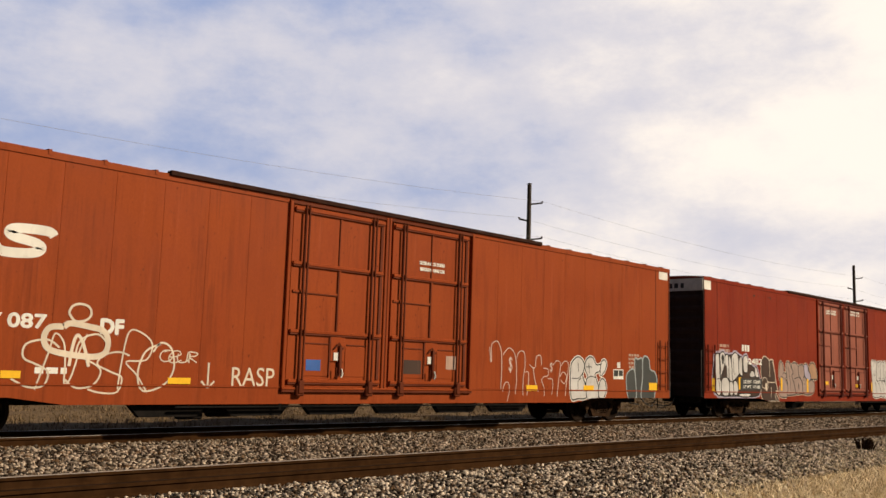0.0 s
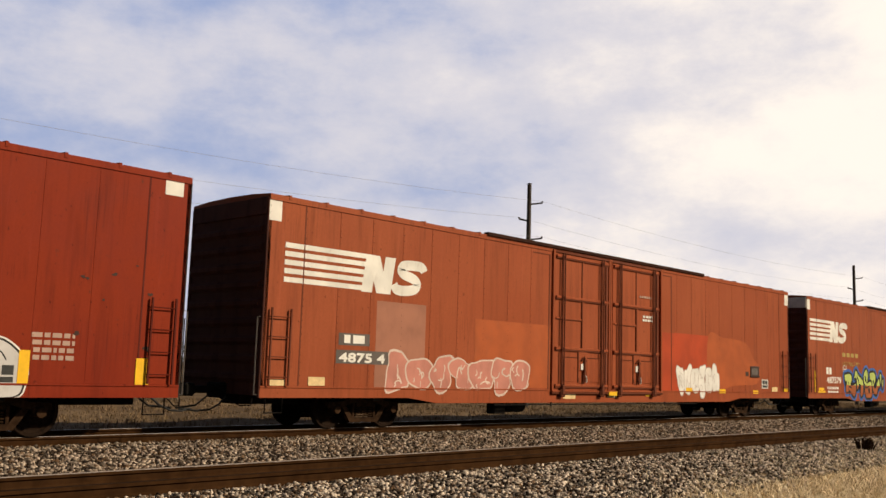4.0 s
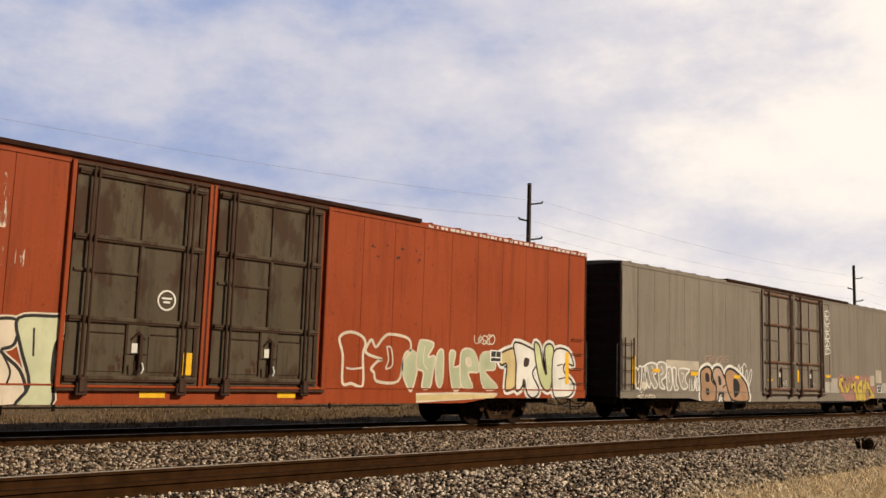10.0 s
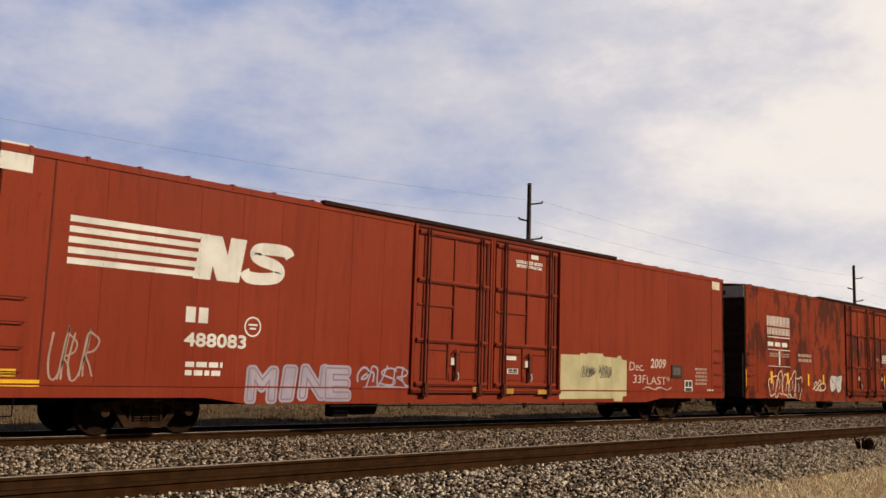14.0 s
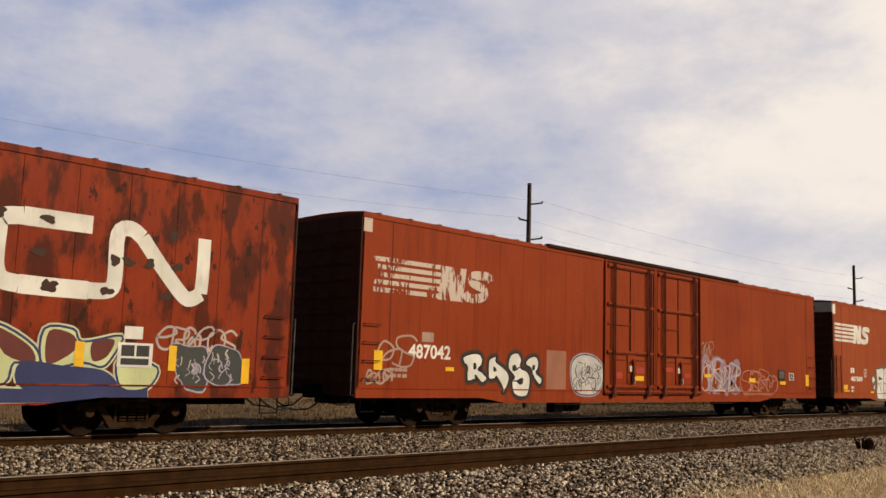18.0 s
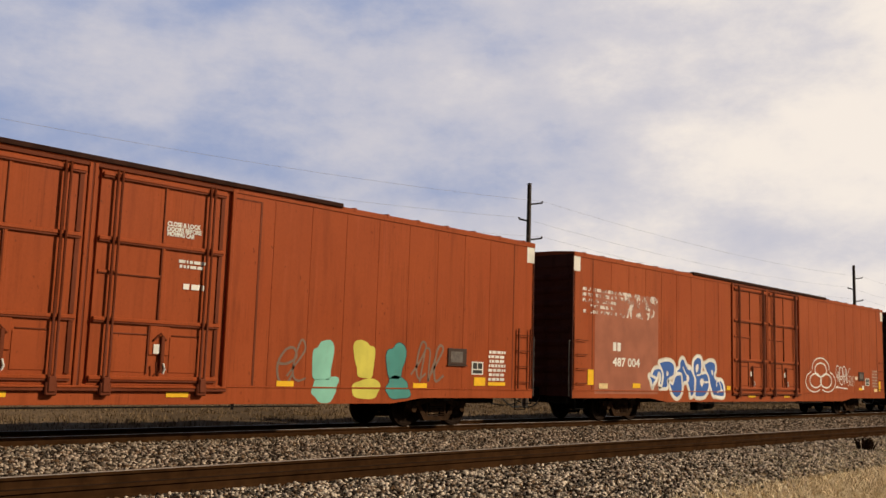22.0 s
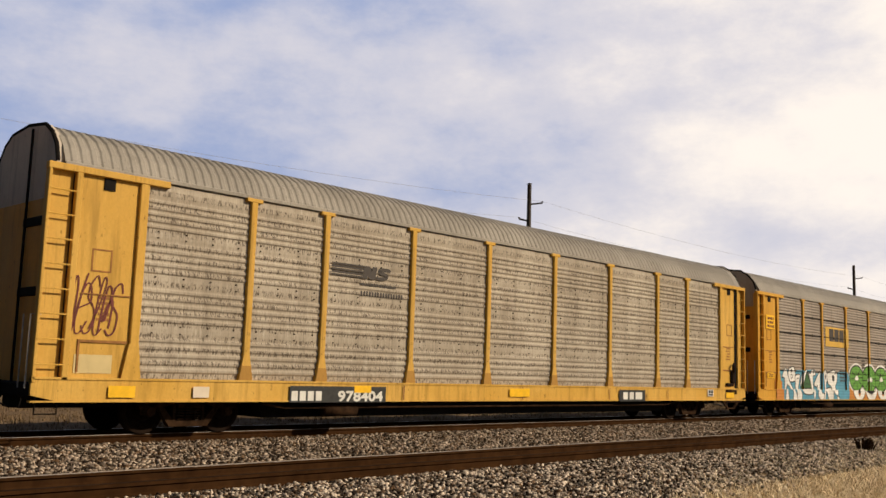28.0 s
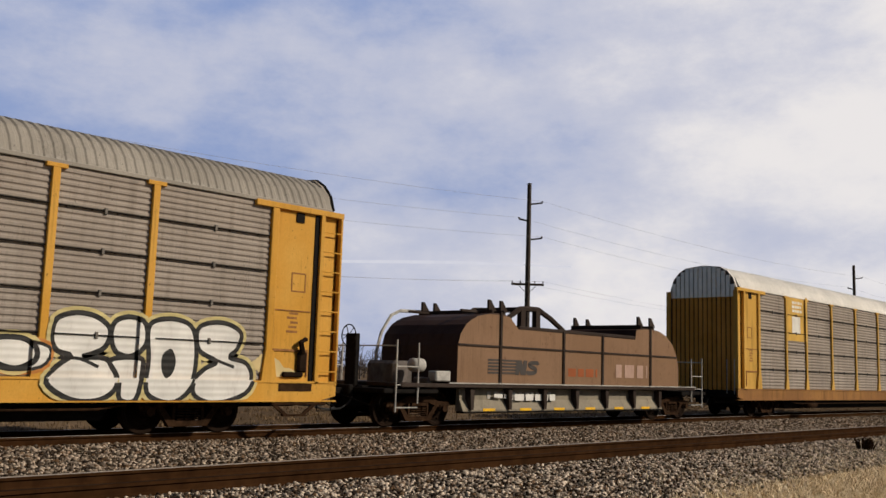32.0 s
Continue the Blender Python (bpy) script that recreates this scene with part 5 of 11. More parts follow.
RED = {}
for name, colour, faded, seed, rust, peel in (
        ("a", (0.272, 0.046, 0.008), (0.300, 0.056, 0.0105), 1.0, 0.15, 0.0),
        ("b", (0.216, 0.020, 0.0045), (0.246, 0.028, 0.0065), 2.0, 0.45, 0.0),
        ("c", (0.305, 0.070, 0.026), (0.332, 0.082, 0.032), 3.0, 0.25, 0.0),
        ("d", (0.290, 0.070, 0.028), (0.318, 0.082, 0.034), 4.0, 0.12, 0.0),
        ("e", (0.302, 0.055, 0.016), (0.330, 0.066, 0.021), 5.0, 0.3, 0.0),
        ("g", (0.242, 0.030, 0.010), (0.268, 0.038, 0.013), 6.0, 0.12, 0.0),
        ("h", (0.235, 0.028, 0.006), (0.285, 0.040, 0.009), 7.0, 0.6, 0.85),
        ("i", (0.262, 0.037, 0.0065), (0.290, 0.046, 0.009), 8.0, 0.2, 0.0),
        ("j", (0.318, 0.062, 0.016), (0.345, 0.072, 0.020), 9.0, 0.12, 0.0),
        ("k", (0.330, 0.070, 0.021), (0.358, 0.083, 0.027), 10.0, 0.2, 0.0),
        ("l", (0.268, 0.039, 0.0085), (0.303, 0.050, 0.012), 11.0, 0.9, 0.45)):
    RED[name] = paint("red_" + name, colour, faded, rust, 0.55, seed, 0.45, peel=peel, peel_colour=(0.026, 0.010, 0.006))
    # trim: body colour at 0.42; the doors also use it as painted shade
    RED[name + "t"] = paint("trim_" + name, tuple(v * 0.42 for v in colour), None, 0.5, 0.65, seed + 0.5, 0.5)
RED["f"] = paint("grey_f", (0.225, 0.195, 0.163), (0.262, 0.226, 0.192), 0.30, 0.55, 12.0, 0.4)
RED["fb"] = paint("bar_f", (0.165, 0.066, 0.034), (0.20, 0.085, 0.045), 0.6, 0.65, 31.0, 0.6, peel=0.9, peel_colour=(0.21, 0.175, 0.145))
RED["fd"] = paint("door_f", (0.215, 0.182, 0.150), (0.25, 0.212, 0.178), 0.85, 0.55, 33.0, 0.6)
RED["ft"] = paint("trim_f", (0.062, 0.031, 0.020), None, 0.75, 0.65, 12.5, 0.6, peel=0.9, peel_colour=(0.09, 0.035, 0.018))
# car end colours, kept far darker than the sides to paint in their shade
M["end_shade_black"] = paint("dark_end", (0.035, 0.018, 0.014), None, 0.3, 0.7, 13.0)
M["end_shade_red"] = paint("dark_red_end", (0.075, 0.022, 0.014), None, 0.3, 0.7, 13.5)
M["door_e"] = paint("door_e", (0.082, 0.062, 0.040), (0.105, 0.082, 0.056), 0.8, 0.6, 14.0, 0.8, peel=0.9, peel_colour=(0.055, 0.022, 0.012))
M["trim_dark"] = paint("trim_dark", (0.052, 0.024, 0.014), None, 0.6, 0.7, 15.0)
M["door_b"] = paint("door_b", (0.262, 0.078, 0.050), None, 0.3, 0.45, 16.0)
M["silver"] = plain("white_silver", (0.62, 0.60, 0.58), 0.5, 0.0, 0.2, 3.0)

car_a = box_car(car_place(0) - 0.5, "orange-brown box car with white striped emblem and outline graffiti", RED["a"], RED["at"], under="skirt", left_end=M["end_shade_red"], seam=0.0012)
car_b = box_car(car_place(1), "dark red box car with silver graffiti along its foot", RED["b"], RED["bt"], end_top=M["silver"], door_mat=M["door_b"], left_end=M["end_shade_black"], seam=0.0012)
car_c = box_car(car_place(2), "faded red-brown box car with orange repainted patches", RED["c"], RED["ct"], left_end=M["end_shade_red"], corner=M["white"], studs=M["black"], surround=True)
car_d = box_car(car_place(3), "brown box car with green and orange graffiti", RED["d"], RED["dt"], end_top=M["silver"], corner=M["white"], left_end=M["end_shade_red"], surround=True)
car_e = box_car(car_place(4), "red box car with flaked lettering and grey doors", RED["e"], M["trim_dark"], door_mat=M["door_e"], left_end=M["end_shade_black"], ladders="grips")
car_f = box_car(car_place(5), "grey box car with yellow and brown graffiti", RED["f"], RED["ft"], left_end=M["end_shade_black"], surround=True, studs=M["black"], door_mat=RED["fd"], bar_mat=RED["fb"])
car_g = box_car(car_place(6), "maroon box car with a cream patch beside the doors", RED["g"], RED["gt"], end_top=M["silver"], ladders="grips", left_end=M["end_shade_red"], seam=0.0012)
car_h = box_car(car_place(7) - 0.15, "peeling orange-red box car with large white letter shapes", RED["h"], RED["ht"], end_top=M["silver"], ladders="grips", left_end=M["end_shade_black"])
car_i = box_car(car_place(8) - 0.15, "red-orange box car with white block graffiti", RED["i"], RED["it"], left_end=M["end_shade_red"], ladders="grips", seam=0.0012)
car_j = box_car(car_place(9), "brown box car with white emblem and cream graffiti", RED["j"], RED["jt"], end_top=M["silver"], corner=M["white"], left_end=M["end_shade_red"], surround=True)
car_k = box_car(car_place(10), "faded red-brown box car with blue graffiti", RED["k"], RED["kt"], left_end=M["end_shade_red"], corner=M["white"], ladders="grips", seam=0.006)
car_l = box_car(car_place(11), "rusty red box car with flaked cream lettering", RED["l"], RED["lt"], left_end=M["end_shade_black"], ladders="grips")

def slotted(mt):
    """Galvanised sheet with rows of tiny air slots and fine rust runs below them."""
    nn, ll = mt.node_tree.nodes, mt.node_tree.links
    bs = nn["Principled BSDF"]
    was = bs.inputs["Base Color"].links[0].from_socket
    oc = nn.new("ShaderNodeTexCoord").outputs["Object"]
    runs = noise_of(nn, ll, oc, 11.0, (3.2, 1, 0.35), 4.0, 0.6)
    rows = nn.new("ShaderNodeTexWave")
    rows.bands_direction, rows.wave_profile = "Z", "SIN"
    rows.inputs["Scale"].default_value, rows.inputs["Distortion"].default_value = 1.23, 0.4
    ll.new(oc, rows.inputs["Vector"])
    cols = noise_of(nn, ll, oc, 16.0, (2.0, 1, 0.6), 2.0, 0.5, (5, 0, 2))
    f = nn.new("ShaderNodeMath")
    f.operation = "MULTIPLY"
    ll.new(ramp_of(nn, ll, rows.outputs["Fac"], 0.35, 0.8), f.inputs[0])
    ll.new(ramp_of(nn, ll, cols, 0.50, 0.62, 0.0, 0.75), f.inputs[1])
    cc = mix_rgb(nn, ll, ramp_of(nn, ll, runs, 0.50, 0.68, 0.0, 0.40), was, (0.11, 0.08, 0.055))
    cc = mix_rgb(nn, ll, f.outputs[0], cc, (0.06, 0.04, 0.028))
    pale = noise_of(nn, ll, oc, 10.0, (2.6, 1, 0.3), 3.0, 0.6, (1, 4, 7))
    cc = mix_rgb(nn, ll, ramp_of(nn, ll, pale, 0.56, 0.72, 0.0, 0.35), cc, (0.60, 0.55, 0.47))
    ll.new(cc, bs.inputs["Base Color"])
    return mt


M["rack_yellow"] = paint("rack_yellow", (0.60, 0.305, 0.042), (0.66, 0.37, 0.075), 0.5, 0.5, 20.0, 0.4)
M["galv"] = slotted(paint("galvanised", (0.36, 0.305, 0.24), (0.47, 0.41, 0.335), 0.1, 0.5, 21.0, 0.5, 0.0))
M["galv_dark"] = paint("galvanised_dark", (0.30, 0.255, 0.22), (0.37, 0.32, 0.28), 0.1, 0.5, 22.0, 0.5)
M["rack_roof"] = paint("rack_roof", (0.27, 0.245, 0.215), None, 0.1, 0.45, 23.0, 0.3)
M["rack_end"] = paint("rack_end", (0.33, 0.29, 0.25), None, 0.1, 0.5, 24.0, 0.4)
M["rack_end_low"] = paint("rack_end_low", (0.58, 0.30, 0.055), None, 0.2, 0.5, 25.0, 0.4)
M["white_roof"] = paint("white_roof", (0.75, 0.72, 0.68), None, 0.05, 0.45, 26.0, 0.2)
M["rack_yellow_pale"] = paint("rack_yellow_pale", (0.60, 0.345, 0.068), (0.66, 0.40, 0.10), 0.65, 0.5, 27.0, 0.75)
M["rack_end_pale"] = paint("rack_end_pale", (0.50, 0.43, 0.36), None, 0.4, 0.5, 28.0, 0.6)
car_m = autorack(151.9, "yellow-framed autorack with weathered grey side panels", M["rack_yellow_pale"], M["galv"], M["rack_roof"], M["rack_end_pale"], rows="banded", end_low=M["rack_end_low"], low_top=4.35, L=27.2)
car_n = autorack(180.2, "autorack with grey panels under large colourful graffiti", M["rack_yellow"], M["galv_dark"], M["rack_roof"], M["rack_end"], end_low=M["rack_end_low"], low_top=4.35)
car_o = coil_car(209.4)
car_p = autorack(227.5, "yellow autorack with ribbed golden-brown end doors", M["rack_yellow_pale"], M["galv_dark"], M["white_roof"], M["white_roof"], ribbed_end=True, end_low=M["rack_end_low"], ladder=False, sill_mat=M["rusty_sill"])
# ---- the train: spray colours and special marks ----
S = {}
for k, (name, colour, wear) in enumerate((
        ("black", (0.022, 0.02, 0.02), 0.1), ("cream", (0.72, 0.62, 0.50), 0.3), ("pink_white", (0.66, 0.52, 0.45), 0.35), ("silver", (0.60, 0.58, 0.57), 0.3),
        ("slate", (0.055, 0.06, 0.06), 0.2), ("teal", (0.07, 0.30, 0.27), 0.2), ("blue", (0.045, 0.13, 0.42), 0.15), ("umber", (0.055, 0.03, 0.022), 0.2),
        ("faint", (0.45, 0.30, 0.24), 0.5), ("lilac", (0.40, 0.36, 0.46), 0.35), ("mauve", (0.30, 0.20, 0.25), 0.3), ("orange", (0.43, 0.055, 0.013), 0.15),
        ("orange2", (0.40, 0.088, 0.022), 0.2), ("pale_red", (0.36, 0.15, 0.095), 0.2), ("smoke", (0.12, 0.10, 0.09), 0.3), ("smoke2", (0.22, 0.14, 0.10), 0.3),
        ("salmon", (0.55, 0.22, 0.17), 0.35), ("white", (0.80, 0.78, 0.74), 0.18), ("pale_grey", (0.50, 0.42, 0.38), 0.3), ("olive", (0.42, 0.30, 0.09), 0.2),
        ("lime", (0.45, 0.55, 0.14), 0.15), ("rust", (0.05, 0.02, 0.012), 0.1), ("rust_line", (0.36, 0.10, 0.03), 0.2), ("brown_over", (0.185, 0.066, 0.032), 0.2),
        ("ochre", (0.55, 0.28, 0.05), 0.3), ("sage", (0.46, 0.50, 0.34), 0.25), ("buff", (0.50, 0.44, 0.36), 0.2), ("greige", (0.36, 0.32, 0.28), 0.25),
        ("rosy", (0.36, 0.26, 0.225), 0.35), ("tan", (0.42, 0.25, 0.15), 0.2), ("pink_tan", (0.48, 0.33, 0.25), 0.2), ("pale_over", (0.46, 0.42, 0.38), 0.15), ("rose", (0.42, 0.20, 0.17), 0.35),
        ("gold", (0.52, 0.44, 0.09), 0.25), ("gold2", (0.60, 0.46, 0.08), 0.15), ("lemon", (0.62, 0.66, 0.36), 0.2), ("navy", (0.035, 0.045, 0.14), 0.15),
        ("red_spot", (0.45, 0.05, 0.03), 0.3), ("grey_spray", (0.20, 0.12, 0.09), 0.3), ("mint", (0.25, 0.58, 0.46), 0.1), ("lemon2", (0.65, 0.58, 0.10), 0.1),
        ("chalk", (0.37, 0.125, 0.072), 0.25), ("rose_red", (0.45, 0.09, 0.06), 0.3), ("dark_worn", (0.07, 0.06, 0.055), 0.15), ("maroon", (0.15, 0.035, 0.03), 0.2),
        ("cream_yellow", (0.66, 0.52, 0.26), 0.2), ("pale_green", (0.60, 0.62, 0.42), 0.2), ("pale_blue", (0.34, 0.38, 0.40), 0.3), ("steel_blue", (0.18, 0.24, 0.31), 0.25),
        ("rack_yellow_flat", (0.66, 0.40, 0.08), 0.1), ("leaf_dark", (0.05, 0.13, 0.05), 0.1), ("cream_patch", (0.56, 0.50, 0.29), 0.06))):
    S[name] = sprayed("spray_" + name, colour, wear, k * 1.7)
S["worn_white"] = flaked("worn_white", (0.54, 0.43, 0.37), 0.78, 3.0, (1.2, 1, 0.35), 5.0)
S["worn_white2"] = flaked("worn_white_more", (0.62, 0.55, 0.50), 0.42, 5.0, (1.2, 1, 0.8), 2.6)
S["flaked_cream"] = flaked("flaked_cream", (0.62, 0.50, 0.38), 0.46, 9.0, (2.0, 1, 0.7), 3.4)
S["flaked_pale"] = flaked("flaked_pale", (0.62, 0.50, 0.40), 0.22, 13.0, (2.4, 1, 0.5), 3.4)


def ribbed_spray(name, colour):
    """Spray paint over the corrugated rack panels: the ribs show through."""
    mt = sprayed(name, colour, 0.18, 4.0)
    nn, ll = mt.node_tree.nodes, mt.node_tree.links
    w = nn.new("ShaderNodeTexWave")
    w.bands_direction, w.wave_profile = "Z", "SIN"
    w.inputs["Scale"].default_value = 2.45
    ll.new(nn.new("ShaderNodeTexCoord").outputs["Object"], w.inputs["Vector"])
    bump_of(nn, ll, nn["Principled BSDF"], w.outputs["Fac"], 0.28, 0.02)
    return mt


for name, colour in (("white", (0.80, 0.78, 0.75)), ("sky_blue", (0.10, 0.32, 0.46)), ("orange_spray", (0.55, 0.22, 0.05)), ("leaf", (0.13, 0.34, 0.06)), ("pale_yellow_spray", (0.62, 0.52, 0.24)), ("black", (0.02, 0.02, 0.02))):
    S[name + "_r"] = ribbed_spray("ribbed_" + name, colour)


def loop_figure(x0, x1, z0, z1, car, layer=3):
    """A thick wide loop with a small ring above it and two legs."""
    w, h = x1 - x0, z1 - z0
    u = lambda a, c: (x0 + a * w, z0 + c * h)
    o = ribbon([u(0.3, 0.62), u(0.1, 0.6), u(0.02, 0.45), u(0.08, 0.28), u(0.3, 0.2), u(0.75, 0.16), u(0.95, 0.22), u(1.0, 0.4), u(0.92, 0.58), u(0.7, 0.64), u(0.4, 0.68), u(0.3, 0.62)], 0.11)
    o += ribbon([u(0.36, 0.84), u(0.4, 0.95), u(0.52, 1.0), u(0.66, 0.96), u(0.7, 0.84), u(0.62, 0.74), u(0.46, 0.72), u(0.36, 0.84)], 0.045)
    o += ribbon([u(0.42, 0.0), u(0.46, 0.35), u(0.52, 0.5), u(0.62, 0.35), u(0.72, 0.0)], 0.06)
    return fill("tag", o, S["cream"], car, layer, "thick cream loop figure with a ring", 0.00005)


def arrow_mark(x0, x1, z0, z1, car, layer=2):
    xm = (x0 + x1) / 2
    o = ribbon([(xm, z1), (xm, (z0 + z1) / 2), (xm, z0)], 0.04) + ribbon([(x0, z0 + 0.25 * (z1 - z0)), (xm, z0), (x1, z0 + 0.25 * (z1 - z0))], 0.04)
    return fill("arrow", o, S["cream"], car, layer, "white marker arrow pointing down")


def block_row(x0, x1, z0, z1, count, mat, car, layer, label, gap=0.28):
    """A brand name's letters as plain shapes of their size: solid blocks where small, upright pairs of bars where large."""
    step, h = (x1 - x0) / count, z1 - z0
    row = None
    for k in range(count):
        a, b = x0 + k * step, x0 + (k + 1 - gap) * step
        t = 0.34 * (b - a)
        o = [rect(a, b, z0, z1)] if h < 0.12 or count < 5 else [rect(a, a + t, z0, z1), rect(b - t, b, z0, z1)]
        g = fill("lettering" if row is None else "letter_shape", o, mat, row or car, layer, label if row is None else "")
        row = row or g
    return row


def text_blocks(x0, x1, z0, z1, car, layer=0):
    return block_row(x0, x1, z0, z1, 8, S["worn_white"], car, layer, "worn white letter shapes", 0.42)


def text_blocks2(x0, x1, z0, z1, car, layer=0):
    return block_row(x0, x1, z0, z1, 8, M["white"], car, layer, "white letter shapes in a row", 0.22)


def text_blocks3(x0, x1, z0, z1, car, layer=2):
    return block_row(x0, x1, z0, z1, 8, S["dark_worn"], car, layer, "dark letter shapes in a row", 0.22)


def label_box(x0, x1, z0, z1, car, layer=3):
    """The consolidated stencil: a white-framed plate with dark fields."""
    w, h = x1 - x0, z1 - z0
    p = fill("label_plate", [rect(x0, x1, z0, z1)], M["white"], car, layer, "white-framed stencil plate")
    fill("label_field", [rect(x0 + 0.1 * w, x0 + 0.47 * w, z0 + 0.45 * h, z1 - 0.1 * h), rect(x0 + 0.53 * w, x1 - 0.1 * w, z0 + 0.45 * h, z1 - 0.1 * h), rect(x0 + 0.1 * w, x1 - 0.1 * w, z0 + 0.1 * h, z0 + 0.36 * h)], M["dark_plate"], p, layer + 1)
    return p


def window_box(x0, x1, z0, z1, car, layer=0):
    """A small steel placard board standing off the side."""
    s = Shape().box(x0, x1, -HW - 0.03, -HW, z0, z1, 0.01).box(x0 - 0.02, x1 + 0.02, -HW - 0.045, -HW, z0 - 0.03, z0)
    p = part("placard_board", s, S["umber"], car, "dark wooden placard board")
    part("placard_paper", Shape().box(x0 + 0.1, x1 - 0.16, -HW - 0.034, -HW - 0.03, z0 + 0.06, z1 - 0.08), M["grey_steel"], p)
    return p


def rust_spots(x0, x1, z0, z1, car, layer=1):
    rng = random.Random(int(x0 * 100 + z0 * 10))
    o = []
    for k in range(9):
        r = rng.uniform(0.012, 0.045)
        o.append(blob(rng.uniform(x0, x1), rng.uniform(z0, z1), r * rng.uniform(1, 2.2), r, rng, 14, 0.4, 1.0))
    return fill("rust_patch", o, S["rust"], car, layer, "dark rust blisters")


def ring_mark(x0, x1, z0, z1, car, layer=1):
    cx, cz, r = (x0 + x1) / 2, (z0 + z1) / 2, (x1 - x0) / 2
    pts = [(cx + r * math.cos(a), cz + r * math.sin(a)) for a in (k * math.pi / 8 for k in range(17))]
    o = ribbon(pts, 0.035) + [rect(cx - 0.6 * r, cx + 0.6 * r, cz + 0.1 * r, cz + 0.3 * r), rect(cx - 0.4 * r, cx + 0.4 * r, cz - 0.3 * r, cz - 0.1 * r)]
    return fill("round_stencil", o, M["white"], car, layer, "round white stencil")


def word_piece(text, x0, x1, z0, z1, car, layers, label, layer=2, tilt=0.10, cut=None):
    """A sprayed word, letter over letter: each in several coats, the widest at the back."""
    rng = random.Random(len(text) * 7 + int(x0 * 10))
    step = (x1 - x0) / len(text)
    for k, ch in enumerate(text):
        narrow = 0.30 if ch == "I" else 0.0
        a, b = x0 + (k + 0.04 + narrow) * step, x0 + (k + 0.96 - narrow) * step
        up, lean = rng.uniform(-0.08, 0.08) * (z1 - z0), rng.uniform(-tilt, tilt) + 0.04
        top = None
        for j, (mat, fat) in enumerate(layers):
            ob = lettering(ch, a, b, z0 + up, z1 + up, mat, car if top is None else top, layer + 0.55 * j + 0.55 * k * len(layers), label if top is None else "", fat, "graffiti_letter" if top is None else "coat", lean, cut if cut and j == len(layers) - 1 else None)
            top = top or ob
    return top








def flaked_row(x0, x1, z0, z1, car):
    """What is left of a painted name: slanting down no more, letter by letter."""
    h = 0.95
    return block_row(x0, x1, z1 - h, z1, 8, S["flaked_cream"] if car is car_l else S["flaked_pale"], car, 1, "flaked remains of large cream letters", 0.36)


def flaked_small(x0, x1, z0, z1, car):
    return block_row(x0, x1, z0 + 0.05, z0 + 0.36, 26, S["flaked_cream"] if car is car_l else S["flaked_pale"], car, 1, "flaked remains of a line of small letters", 0.3)






def white_edge(x0, x1, z0, z1, car):
    """Pale bare metal along the edge of the roof, in dashes."""
    rng = random.Random(3)
    s = Shape()
    for a, b in ((0.0, 7.1), (19.4, BOX_L)):
        x = a
        while x < b:
            w = rng.uniform(0.05, 0.2)
            s.box(x, min(x + w, b), -HW - 0.026, -HW - 0.018, 5.03, 5.10)
            x += w + rng.uniform(0.03, 0.12)
    return tagged(part("bare_edge", s, M["silver"], car, "pale flaking roof edge"), kind="stuff")


def column_tag(x0, x1, z0, z1, car):
    """White looping letters one above another."""
    o, h, w = [], (z1 - z0) / 6, x1 - x0
    rng = random.Random(8)
    for k in range(6):
        z = z0 + k * h
        o += ribbon([(x0 + w * 0.1, z), (x0 + w * 0.9, z + 0.2 * h), (x0 + w * 0.8, z + 0.75 * h), (x0 + w * 0.2, z + 0.7 * h), (x0 + w * (0.2 + 0.3 * rng.random()), z + 0.15 * h), (x0 + w * 0.7, z + h)], 0.045)
    return fill("tag", o, S["white"], car, 3, "white looped letters stacked upwards")


def cream_patch(x0, x1, z0, z1, car):
    w, h = x1 - x0, z1 - z0
    u = lambda a, c: (x0 + a * w, z0 + c * h)
    p = fill("overpaint", [[u(0, 0.05), u(0, 0.94), u(0.28, 0.95), u(0.30, 0.99), u(0.38, 0.97), u(0.40, 1.0), u(0.62, 1.0), u(0.64, 0.94), u(0.84, 0.93), u(0.86, 0.98), u(0.91, 0.97), u(0.92, 0.9), u(1, 0.88), u(1, 0.12), u(0.94, 0.10), u(0.93, 0), u(0.80, 0), u(0.79, 0.06)]], S["cream_patch"], car, 1, "cream overpainted patch")
    fill("joint", [rect(x0 + 0.27 * w, x0 + 0.275 * w, z0 + 0.06 * h, z1 - 0.06 * h), rect(x0 + 0.53 * w, x0 + 0.535 * w, z0 + 0.06 * h, z1 - 0.03 * h), rect(x0 + 0.76 * w, x0 + 0.765 * w, z0 + 0.06 * h, z1 - 0.06 * h)], S["olive"], p, 2)
    tag(x0 + 0.3 * w, x0 + 0.5 * w, z0 + 0.5 * h, z0 + 0.72 * h, 9, S["smoke"], car, 5, 0.018, 3)
    tag(x0 + 0.56 * w, x0 + 0.75 * w, z0 + 0.52 * h, z0 + 0.75 * h, 9, S["smoke"], car, 6, 0.018, 3)
    return p


